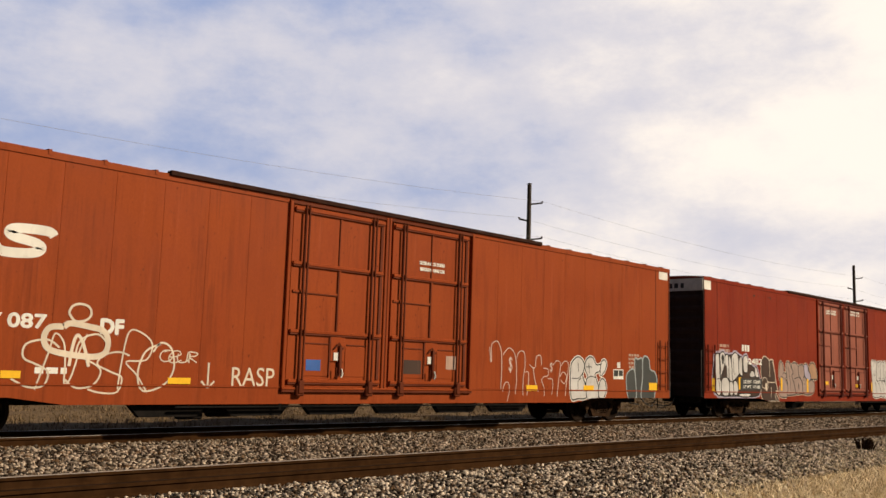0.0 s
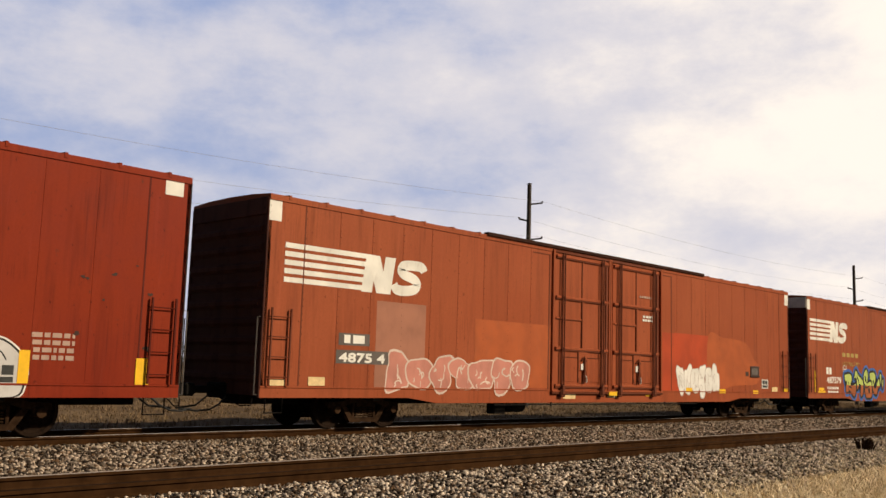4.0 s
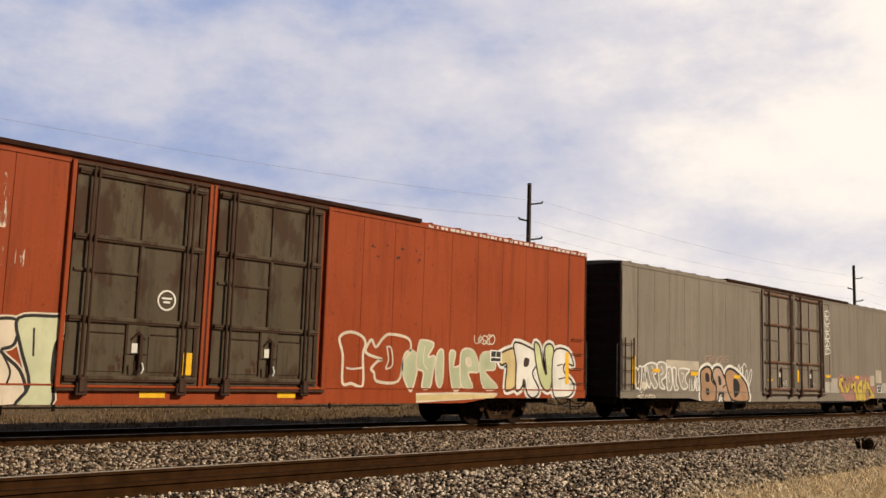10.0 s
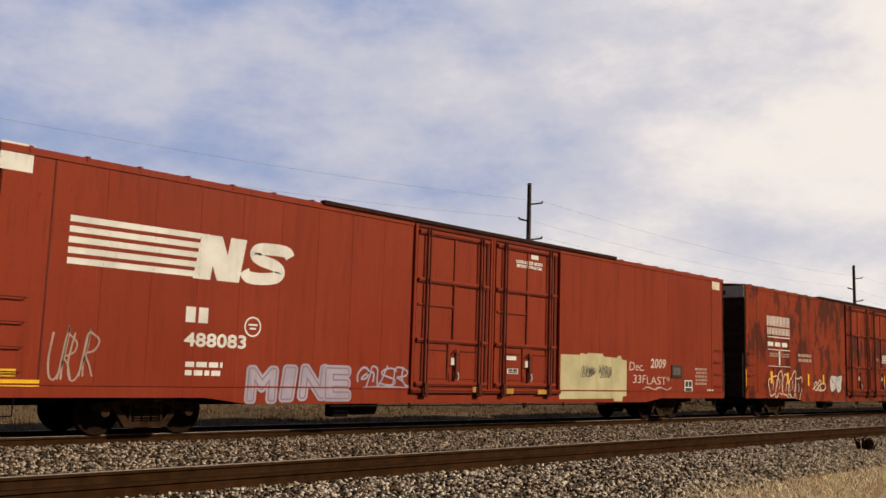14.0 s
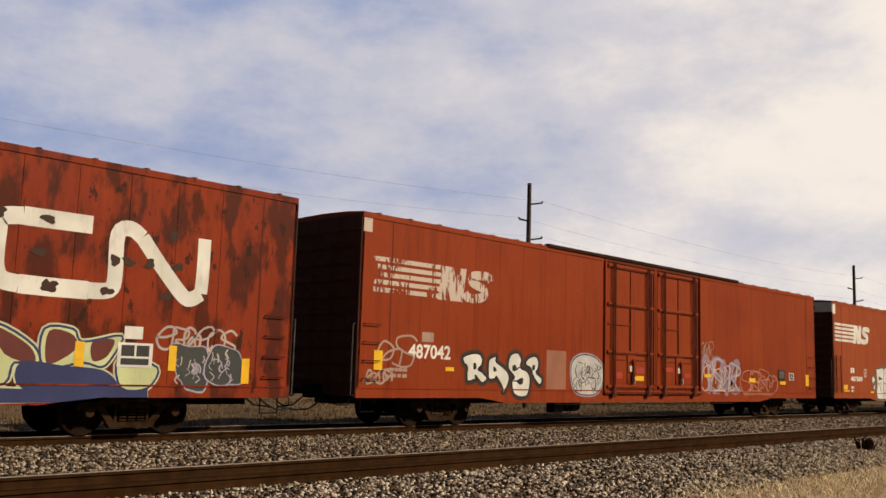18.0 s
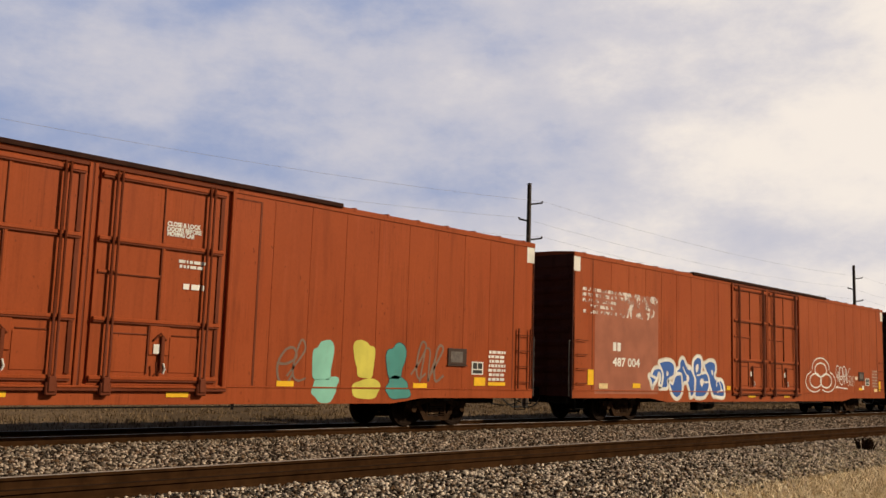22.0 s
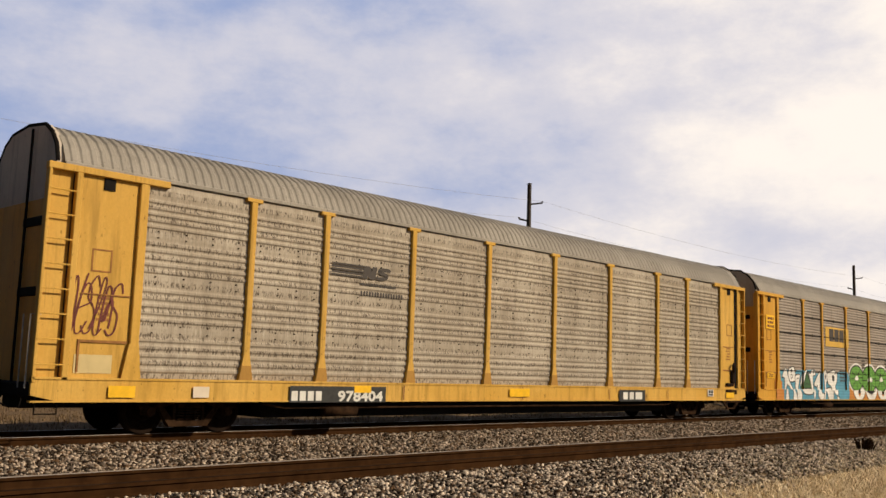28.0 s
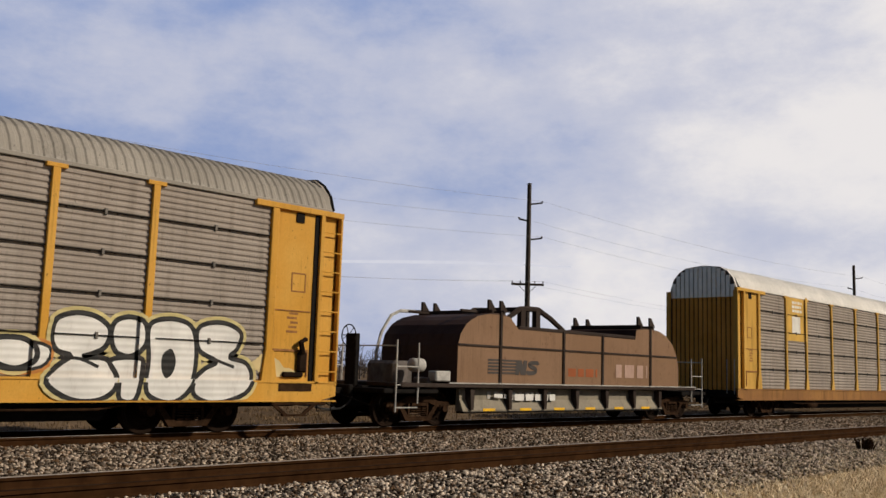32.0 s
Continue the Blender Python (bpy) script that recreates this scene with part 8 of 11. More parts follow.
# car l
flaked_row(1.75, 9.98, 3.59, 4.60, car_l)
flaked_small(1.85, 9.93, 2.97, 3.21, car_l)
fill("overpaint", [rect(4.18, 6.85, 2.27, 2.64)], S["brown_over"], car_l, layer=0.36)
block_row(4.29, 4.88, 2.26, 2.51, 3, M["white"], car_l, 2, "white stencil letter shapes", 0.25)
lettering("42546", 5.13, 6.30, 2.26, 2.54, M["white"], car_l, layer=2, fat=0.013)
lettering("RASP", 0.65, 1.45, 1.69, 1.97, M["white"], car_l, layer=2, label="white marker letters")
fill("reflector", [rect(0.95, 1.15, 1.10, 1.73)], M["yellow"], car_l, 6, "yellow reflector")
fill("stencil_panel", [rect(4.28, 6.02, 1.06, 1.39)], S["brown_over"], car_l, layer=0.81)
small_print(4.39, 5.79, 1.11, 1.36, 2, S["faint"], car_l, 450, layer=1)
fill("reflector", [rect(3.43, 3.94, 0.99, 1.13)], M["yellow"], car_l, 6, "yellow reflector")
fill("reflector", [rect(6.17, 6.69, 0.96, 1.10)], M["yellow"], car_l, 6, "yellow reflector")
fill("reflector", [rect(8.90, 9.43, 1.03, 1.15)], M["yellow"], car_l, 6, "yellow reflector")
fill("reflector", [rect(1.64, 2.34, 1.04, 1.31)], S["ochre"], car_l, 6, "yellow reflector")
fill("reflector", [rect(12.30, 12.80, 0.75, 0.88)], M["yellow"], car_l, 6, "yellow reflector")
fill("reflector", [rect(15.73, 16.23, 0.75, 0.89)], M["yellow"], car_l, 6, "yellow reflector")
outline_piece(7.08, 10.07, 1.29, 2.24, 5, S["salmon"], car_l, 457, w=0.05, label="red and white outlined letters")
tag(7.16, 9.87, 1.63, 2.18, 4, S["pink_white"], car_l, 458, w=0.04)
bubble_piece(17.06, 19.67, 0.99, 2.23, 3, S["rose_red"], S["pink_white"], car_l, 459, edge=0.03, label="red and white tag letters")
tag(20.00, 22.19, 1.04, 2.08, 4, S["pink_white"], car_l, 460, w=0.04)
label_box(22.49, 23.04, 1.62, 1.96, car_l)
tag(25.22, 26.33, 1.07, 2.13, 3, S["white"], car_l, 462, w=0.05)
rust_spots(2.93, 8.69, 3.41, 4.17, car_l)
rust_spots(1.91, 4.33, 1.54, 2.40, car_l)

# car m
fill("number_plate_field", [rect(5.58, 8.42, 0.64, 1.00)], M["dark_plate"], car_m, layer=20.27)
block_row(5.63, 6.52, 0.68, 0.89, 4, M["white"], car_m, 21, "white stencil letter shapes", 0.25)
lettering("978404", 6.95, 8.31, 0.67, 0.89, M["white"], car_m, layer=21, fat=0.013)
fill("stencil_field", [rect(18.46, 19.99, 0.64, 1.00)], M["dark_plate"], car_m, layer=20.54)
small_print(18.65, 19.79, 0.70, 0.93, 1, M["white"], car_m, 469, layer=21)
fill("reflector", [rect(7.42, 7.94, 0.86, 1.02)], M["yellow"], car_m, layer=22.72)
fill("reflector", [rect(1.42, 1.96, 0.70, 0.96)], M["yellow"], car_m, layer=20.81)
fill("reflector", [rect(13.04, 13.92, 0.78, 1.00)], M["yellow"], car_m, layer=20.9)
fill("bracket_plate", [rect(3.20, 3.57, 0.71, 0.96)], S["cream"], car_m, layer=20.0)
striped_logo(6.66, 8.49, 3.54, 3.84, S["dark_worn"], car_m, layer=2, label="dark worn emblem of stripes and blocks")
text_blocks3(7.56, 8.74, 3.37, 3.43, car_m)
text_blocks3(7.57, 8.97, 3.12, 3.24, car_m)
tag(0.60, 1.51, 1.91, 2.94, 6, S["maroon"], car_m, 477, w=0.03, label="dark red thin tag")
label_box(24.19, 24.60, 0.81, 1.05, car_m, layer=20)
fill("reflector", [rect(25.58, 26.20, 0.75, 0.95)], M["yellow"], car_m, 6, "yellow reflector")
fill("patch", [rect(0.76, 1.49, 1.18, 1.52)], S["cream_yellow"], car_m, layer=0.63)

# car n
spray_cloud(1.99, 9.17, 0.64, 1.98, car_n, mat=S["sky_blue_r"], layer=1, label="blue sprayed ground with orange edges")
spray_cloud(1.64, 2.28, 0.64, 1.52, car_n, mat=S["orange_spray_r"], layer=1.6, label="orange sprayed ground")
spray_cloud(9.43, 15.40, 0.64, 1.39, car_n, mat=S["orange_spray_r"], layer=1, label="orange sprayed ground")
eye_cups(9.83, 14.55, 0.64, 1.18, car_n)
lime_slice(9.64, 11.31, 1.12, 2.23, car_n)
lime_slice(11.20, 13.01, 1.02, 2.23, car_n)
lime_slice(12.87, 14.63, 1.09, 2.21, car_n)
fill("sign_panel", [rect(6.88, 9.45, 3.04, 3.92)], S["rack_yellow_flat"], car_n, layer=4.09, label="yellow panel with dark letter shapes")
dark_emblem(7.28, 9.05, 3.28, 3.84, car_n)
fill("stripe", [rect(7.31, 9.05, 3.16, 3.16)], S["dark_worn"], car_n, layer=6.27)
fill("sign_plate", [rect(0.84, 1.64, 3.51, 4.07)], M["yellow"], car_n, layer=10.36)
small_print(0.93, 1.56, 3.57, 3.98, 3, S["maroon"], car_n, 500, layer=11, label="rows of red writing")
fill("sign_plate", [rect(0.92, 1.53, 1.55, 1.76)], M["yellow"], car_n, layer=10.54)
small_print(0.98, 1.46, 1.59, 1.72, 2, S["maroon"], car_n, 502, layer=11)
small_print(11.18, 11.62, 2.13, 2.56, 3, S["dark_worn"], car_n, 503, layer=3)
small_print(14.30, 14.90, 2.06, 2.65, 4, S["dark_worn"], car_n, 504, layer=3)
small_print(8.40, 9.10, 1.49, 2.01, 4, S["dark_worn"], car_n, 505, layer=3)

rng = random.Random(61)
fill("pale_overspray", [blob(25.75, 1.42, 0.42, 0.22, rng, 22, 0.35, 1), blob(26.1, 1.30, 0.30, 0.13, rng, 18, 0.4, 1)], S["cream_yellow"], car_n, 3, "pale yellow overspray beside the letters")
for x in (9.0, 13.6, 17.9, 21.4):
    fill("rust_run", [rect(x, x + 0.035, 0.70, 1.03)], S["brown_over"], car_m, 20.45, "brown rust run on the sill")
# car o and p
striped_logo(3.73, 5.94, 1.39, 1.79, S["dark_worn"], car_o, 0, "dark emblem of stripes and blocks").matrix_basis = pose(0, 0.055, 0)
small_print(7.34, 8.88, 1.37, 1.61, 1, S["rust_line"], car_o, 3).matrix_basis = pose(0, 0.055, 0)
small_print(9.87, 11.78, 1.38, 1.79, 1, S["faint"], car_o, 4).matrix_basis = pose(0, 0.055, 0)
small_print(4.0, 7.0, 0.66, 0.84, 1, S["white"], car_o, 5).matrix_basis = pose(0, 0.195, 0)
fill("sign_panel", [rect(4.64, 6.46, 3.12, 5.02)], S["rack_yellow_flat"], car_p, layer=4.0, label="yellow panel with white marks")
fill("sign_field", [rect(5.06, 5.88, 3.43, 4.15)], M["white"], car_p, layer=6.09)
small_print(5.02, 6.04, 4.33, 4.79, 3, M["white"], car_p, 508, layer=6)
# ---- large sprayed words ----
p = Piece(car_d, (4.03, 9.14, 0.72, 2.15), S["black"], S["blue"], 0.17, 0.055, 2, "green and orange letter in a blue cloud", S["rust_line"], 0.44)
p.letter([(0.000, 0.753), (0.033, 0.803), (0.103, 0.831), (0.158, 0.794), (0.189, 0.692), (0.181, 0.552), (0.156, 0.457), (0.220, 0.479), (0.275, 0.516), (0.285, 0.495), (0.285, 0.282), (0.265, 0.126), (0.239, 0.048), (0.202, 0.063), (0.154, 0.184), (0.108, 0.242), (0.102, 0.197), (0.039, 0.194), (0.033, 0.386), (0.053, 0.537), (0.014, 0.538)], S["lime"], holes=[[(0.087, 0.547), (0.101, 0.543), (0.104, 0.483), (0.090, 0.451)]], lines=[[(0.100, 0.386), (0.158, 0.366), (0.173, 0.337)], [(0.098, 0.331), (0.108, 0.242)]])
p.letter([(0.242, 0.746), (0.250, 0.810), (0.262, 0.906), (0.290, 0.950), (0.315, 0.900), (0.347, 0.794), (0.408, 0.707), (0.451, 0.616), (0.472, 0.488), (0.469, 0.261), (0.442, 0.098), (0.393, 0.050), (0.380, 0.192), (0.390, 0.384), (0.374, 0.447), (0.319, 0.269), (0.299, 0.330), (0.292, 0.565), (0.282, 0.658), (0.245, 0.622), (0.231, 0.713)], S["lime"], holes=[[(0.314, 0.710), (0.331, 0.601), (0.352, 0.556), (0.340, 0.666)]], lines=[[(0.304, 0.756), (0.337, 0.586), (0.364, 0.430)]])
p.letter([(0.542, 0.999), (0.583, 0.917), (0.594, 0.734), (0.578, 0.565), (0.653, 0.614), (0.689, 0.502), (0.693, 0.272), (0.665, 0.029), (0.547, 0.002), (0.508, 0.100), (0.491, 0.294), (0.507, 0.393), (0.471, 0.553), (0.469, 0.749), (0.496, 0.917)], S["lime"], holes=[[(0.510, 0.771), (0.532, 0.708), (0.537, 0.577), (0.514, 0.574), (0.499, 0.687)], [(0.582, 0.333), (0.625, 0.352), (0.623, 0.202), (0.596, 0.184)]], lines=[[(0.537, 0.577), (0.557, 0.513), (0.583, 0.572)], [(0.502, 0.393), (0.560, 0.364), (0.613, 0.435)]])
p.letter([(0.626, 0.857), (0.692, 0.912), (0.761, 0.896), (0.792, 0.762), (0.784, 0.588), (0.741, 0.411), (0.788, 0.398), (0.820, 0.557), (0.882, 0.732), (0.897, 0.565), (0.900, 0.389), (0.853, 0.350), (0.843, 0.280), (0.799, 0.112), (0.741, 0.138), (0.704, 0.273), (0.684, 0.475), (0.676, 0.576), (0.642, 0.622)], S["lime"], holes=[[(0.709, 0.631), (0.738, 0.600), (0.723, 0.495), (0.710, 0.545)]])
p.letter([(0.892, 0.847), (0.943, 0.855), (0.945, 0.641), (0.936, 0.462), (0.917, 0.461), (0.901, 0.671)], S["lime"])
p.letter([(0.963, 0.661), (1.000, 0.683), (0.995, 0.467), (0.975, 0.323), (0.950, 0.339), (0.953, 0.499)], S["lime"])

p = Piece(car_k, (4.25, 9.49, 0.73, 2.20), S["white"], S["cream"], 0.09, 0.05, 2, "blue swollen letter with white outline")
p.letter([(0.001, 0.516), (0.050, 0.493), (0.097, 0.454), (0.082, 0.379), (0.055, 0.304), (0.044, 0.231), (0.024, 0.389)], S["blue"])
p.letter([(0.033, 0.535), (0.063, 0.656), (0.112, 0.693), (0.151, 0.670), (0.171, 0.552), (0.162, 0.401), (0.156, 0.296), (0.126, 0.309), (0.136, 0.429), (0.137, 0.533), (0.119, 0.575), (0.101, 0.455), (0.050, 0.493)], S["blue"])
p.letter([(0.122, 0.800), (0.151, 0.844), (0.212, 0.877), (0.276, 0.859), (0.315, 0.772), (0.318, 0.602), (0.302, 0.507), (0.249, 0.440), (0.292, 0.336), (0.321, 0.509), (0.357, 0.560), (0.409, 0.550), (0.420, 0.298), (0.405, 0.109), (0.351, -0.000), (0.294, 0.076), (0.263, 0.227), (0.231, 0.438), (0.227, 0.241), (0.123, 0.235), (0.156, 0.296), (0.171, 0.552)], S["blue"], holes=[[(0.216, 0.625), (0.236, 0.606), (0.240, 0.546), (0.219, 0.504)]])
p.letter([(0.345, 0.668), (0.377, 0.720), (0.384, 0.847), (0.410, 0.938), (0.440, 0.922), (0.473, 0.783), (0.519, 0.726), (0.563, 0.601), (0.586, 0.473), (0.573, 0.113), (0.524, 0.032), (0.511, 0.176), (0.477, 0.366), (0.438, 0.363), (0.420, 0.298), (0.404, 0.566), (0.352, 0.575)], S["blue"], holes=[[(0.474, 0.510), (0.488, 0.560), (0.509, 0.498), (0.501, 0.400), (0.477, 0.366)]], lines=[[(0.425, 0.743), (0.452, 0.619), (0.483, 0.527)], [(0.479, 0.720), (0.520, 0.677)]])
p.letter([(0.617, 1.000), (0.671, 0.967), (0.683, 0.818), (0.678, 0.616), (0.743, 0.624), (0.779, 0.492), (0.779, 0.254), (0.722, 0.050), (0.627, 0.016), (0.584, 0.081), (0.592, 0.441), (0.563, 0.601), (0.562, 0.864)], S["blue"], holes=[[(0.605, 0.805), (0.631, 0.816), (0.633, 0.710), (0.609, 0.607), (0.594, 0.704)], [(0.655, 0.430), (0.686, 0.483), (0.710, 0.401), (0.685, 0.282), (0.663, 0.331)]], lines=[[(0.610, 0.558), (0.647, 0.562), (0.678, 0.616)], [(0.710, 0.394), (0.748, 0.391), (0.781, 0.397)]])
p.letter([(0.706, 0.839), (0.728, 0.859), (0.793, 0.922), (0.863, 0.883), (0.878, 0.710), (0.858, 0.551), (0.894, 0.468), (0.954, 0.456), (0.986, 0.370), (1.000, 0.230), (0.992, 0.035), (0.868, 0.052), (0.833, 0.085), (0.794, 0.323), (0.773, 0.525), (0.737, 0.657)], S["blue"], holes=[[(0.810, 0.673), (0.832, 0.687), (0.843, 0.602), (0.829, 0.566)]], lines=[[(0.892, 0.294), (0.890, 0.398), (0.919, 0.436), (0.944, 0.332), (0.959, 0.210)], [(0.895, 0.156), (0.935, 0.174), (0.983, 0.211)]])

p = Piece(car_j, (4.73, 9.09, 0.71, 2.24), S["black"], S["grey_spray"], 0.10, 0.022, 2, "cream-white swollen letter with dark edge")
p.letter([(0.144, 0.927), (0.241, 0.963), (0.296, 1.002), (0.366, 0.969), (0.386, 0.868), (0.373, 0.703), (0.358, 0.643), (0.378, 0.512), (0.365, 0.378), (0.365, 0.173), (0.375, 0.004), (0.192, -0.002), (0.152, 0.083), (0.141, 0.307), (0.162, 0.493)], S["white"], holes=[[(0.206, 0.669), (0.226, 0.715), (0.283, 0.678), (0.340, 0.646), (0.263, 0.603), (0.224, 0.599)]], lines=[[(0.168, 0.488), (0.233, 0.485), (0.299, 0.505), (0.269, 0.372), (0.267, 0.228)], [(0.146, 0.308), (0.169, 0.423), (0.212, 0.460), (0.246, 0.399), (0.267, 0.228)]])
p.letter([(0.384, 0.958), (0.424, 1.003), (0.508, 0.993), (0.567, 0.987), (0.568, 0.819), (0.529, 0.646), (0.538, 0.541), (0.521, 0.485), (0.378, 0.512), (0.357, 0.657), (0.387, 0.824)], S["white"], lines=[[(0.428, 0.620), (0.493, 0.627), (0.531, 0.586)]])
p.letter([(0.357, 0.436), (0.396, 0.499), (0.462, 0.459), (0.488, 0.386), (0.534, 0.450), (0.563, 0.376), (0.552, 0.254), (0.516, 0.238), (0.530, 0.148), (0.504, 0.004), (0.379, -0.002), (0.365, 0.173), (0.381, 0.188), (0.349, 0.319)], S["white"], lines=[[(0.438, 0.457), (0.438, 0.235), (0.399, 0.189), (0.362, 0.261), (0.353, 0.378), (0.379, 0.482)], [(0.438, 0.235), (0.465, 0.325), (0.488, 0.386)]])
p.letter([(0.571, 0.942), (0.608, 0.963), (0.641, 0.891), (0.648, 0.628), (0.677, 0.715), (0.711, 0.634), (0.711, 0.932), (0.749, 0.970), (0.849, 0.985), (0.849, 0.696), (0.805, 0.581), (0.860, 0.506), (0.878, 0.315), (0.872, 0.029), (0.708, 0.004), (0.546, 0.013), (0.530, 0.148), (0.563, 0.376), (0.575, 0.666)], S["white"], holes=[[(0.665, 0.336), (0.678, 0.336), (0.686, 0.013), (0.651, 0.013)]], lines=[[(0.668, 0.490), (0.670, 0.413), (0.672, 0.336)]])
p.letter([(0.001, 0.659), (0.035, 0.719), (0.077, 0.696), (0.103, 0.600), (0.071, 0.541), (0.032, 0.482), (-0.001, 0.548)], S["white"], holes=[[(0.072, 0.695), (0.096, 0.684), (0.089, 0.636), (0.073, 0.645)]])
p.letter([(0.045, 0.386), (0.069, 0.443), (0.094, 0.459), (0.087, 0.333), (0.063, 0.276), (0.047, 0.316)], S["white"])
p.letter([(0.884, 0.636), (0.909, 0.768), (0.956, 0.838), (0.999, 0.779), (0.989, 0.630), (0.948, 0.561)], S["white"])
p.letter([(0.895, 0.476), (0.935, 0.518), (0.968, 0.449), (0.947, 0.335)], S["white"])

p = Piece(car_i, (3.64, 7.01, 0.76, 1.98), S["black"], S["umber"], 0.09, 0.03, 2, "white block letter with dark shade")
p.letter([(0.001, 0.847), (0.083, 0.928), (0.177, 0.945), (0.225, 0.854), (0.225, 0.705), (0.180, 0.595), (0.221, 0.557), (0.290, 0.413), (0.229, 0.304), (0.152, 0.467), (0.147, 0.383), (0.063, 0.337), (0.050, 0.501), (0.053, 0.646), (0.013, 0.724)], S["white"], holes=[[(0.124, 0.724), (0.155, 0.719), (0.159, 0.614), (0.128, 0.599)]])
p.letter([(0.311, 0.822), (0.401, 0.906), (0.396, 0.788), (0.485, 0.666), (0.550, 0.540), (0.563, 0.364), (0.501, 0.098), (0.480, 0.228), (0.406, 0.442), (0.382, 0.397), (0.315, 0.393), (0.302, 0.563)], S["white"], holes=[[(0.365, 0.677), (0.397, 0.636), (0.402, 0.572), (0.368, 0.569)]])
p.letter([(0.591, 0.967), (0.671, 1.000), (0.721, 0.848), (0.708, 0.678), (0.803, 0.582), (0.841, 0.378), (0.808, 0.058), (0.717, 0.003), (0.624, 0.100), (0.599, 0.366), (0.632, 0.457), (0.556, 0.629), (0.554, 0.828)], S["white"], holes=[[(0.604, 0.700), (0.642, 0.726), (0.660, 0.616), (0.610, 0.589)], [(0.661, 0.369), (0.738, 0.441), (0.745, 0.328), (0.709, 0.281)]], lines=[[(0.655, 0.615), (0.681, 0.662), (0.708, 0.678)], [(0.599, 0.366), (0.634, 0.367), (0.670, 0.369)]])
p.letter([(0.778, 0.809), (0.823, 0.906), (0.908, 0.949), (0.950, 0.828), (0.945, 0.663), (0.918, 0.568), (1.000, 0.434), (0.975, 0.283), (0.924, 0.360), (0.871, 0.518), (0.849, 0.655), (0.790, 0.718)], S["white"], holes=[[(0.866, 0.726), (0.900, 0.743), (0.897, 0.636), (0.868, 0.633)]])

p = Piece(car_f, (5.14, 8.86, 0.63, 1.87), S["black"], S["white"], 0.15, 0.045, 2, "tan letter edged black and white")
p.letter([(-0.000, 0.792), (0.053, 0.938), (0.156, 0.995), (0.218, 0.871), (0.223, 0.613), (0.311, 0.446), (0.328, 0.216), (0.296, 0.003), (0.029, 0.006), (0.009, 0.376)], S["tan"], holes=[[(0.097, 0.802), (0.160, 0.791), (0.177, 0.582), (0.107, 0.577)], [(0.108, 0.352), (0.158, 0.371), (0.173, 0.213), (0.121, 0.184)]])
p.letter([(0.253, 0.903), (0.324, 0.998), (0.411, 0.950), (0.492, 0.692), (0.629, 0.341), (0.636, 0.000), (0.456, 0.002), (0.464, 0.219), (0.377, 0.217), (0.356, 0.043), (0.308, 0.003), (0.311, 0.446), (0.246, 0.672)], S["pink_tan"], holes=[[(0.354, 0.739), (0.404, 0.685), (0.420, 0.510), (0.371, 0.478)]], lines=[[(0.448, 0.394), (0.522, 0.486), (0.550, 0.398)]])
p.letter([(0.503, 0.811), (0.590, 0.970), (0.752, 0.866), (0.924, 0.601), (1.001, 0.291), (0.992, -0.003), (0.675, 0.012), (0.579, 0.221), (0.522, 0.516)], S["tan"], holes=[[(0.676, 0.646), (0.771, 0.622), (0.815, 0.440), (0.792, 0.225), (0.691, 0.132)]])

p = Piece(car_f, (1.44, 4.36, 1.00, 1.95), S["white"], None, 0.15, 0.03, 1, "grey letter edged white")
p.letter([(-0.000, 0.802), (0.051, 0.904), (0.160, 0.952), (0.253, 0.868), (0.237, 0.606), (0.183, 0.504), (0.270, 0.188), (0.206, 0.056), (0.134, 0.244), (0.095, 0.083), (0.047, 0.239), (0.007, 0.550)], S["greige"], lines=[[(0.054, 0.809), (0.084, 0.495), (0.134, 0.244)], [(0.141, 0.821), (0.178, 0.697), (0.148, 0.565)]])
p.letter([(0.263, 0.902), (0.365, 0.996), (0.462, 0.897), (0.460, 0.531), (0.359, 0.324), (0.436, 0.066), (0.318, 0.126), (0.296, 0.515)], S["greige"], lines=[[(0.345, 0.848), (0.397, 0.657), (0.331, 0.518)]])
p.letter([(0.478, 0.766), (0.575, 0.778), (0.600, 0.275), (0.557, 0.004), (0.483, 0.068)], S["greige"], lines=[[(0.516, 0.670), (0.531, 0.270)]])
p.letter([(0.600, 0.747), (0.687, 0.757), (0.686, 0.280), (0.742, 0.079), (0.655, 0.041)], S["greige"])
p.letter([(0.751, 0.765), (1.000, 0.759), (0.924, 0.575), (0.903, 0.364), (0.961, 0.158), (0.858, 0.049), (0.775, 0.286)], S["greige"], lines=[[(0.805, 0.633), (0.872, 0.570), (0.826, 0.289)]])

p = Piece(car_f, (17.86, 22.28, 0.65, 1.73), S["umber"], S["rose"], 0.12, 0.018, 2, "yellow angular letter")
p.letter([(0.004, 0.774), (0.041, 0.927), (0.112, 0.968), (0.124, 0.789), (0.077, 0.723), (0.130, 0.489), (0.166, 0.310), (0.068, 0.336), (0.040, 0.541), (0.000, 0.567)], S["gold2"], lines=[[(0.036, 0.778), (0.083, 0.814)]])
p.letter([(0.179, 0.948), (0.191, 0.737), (0.246, 0.497), (0.282, 0.871), (0.301, 0.780), (0.281, 0.438), (0.216, 0.282), (0.180, 0.432), (0.166, 0.734)], S["gold2"], lines=[[(0.196, 0.494), (0.222, 0.434)]])
p.letter([(0.361, 0.882), (0.382, 0.696), (0.442, 0.830), (0.477, 0.962), (0.474, 0.578), (0.535, 0.262), (0.596, 0.005), (0.484, 0.006), (0.443, 0.259), (0.376, 0.507), (0.333, 0.442), (0.338, 0.691)], S["gold2"], holes=[[(0.383, 0.602), (0.410, 0.623), (0.440, 0.480), (0.407, 0.497)]])
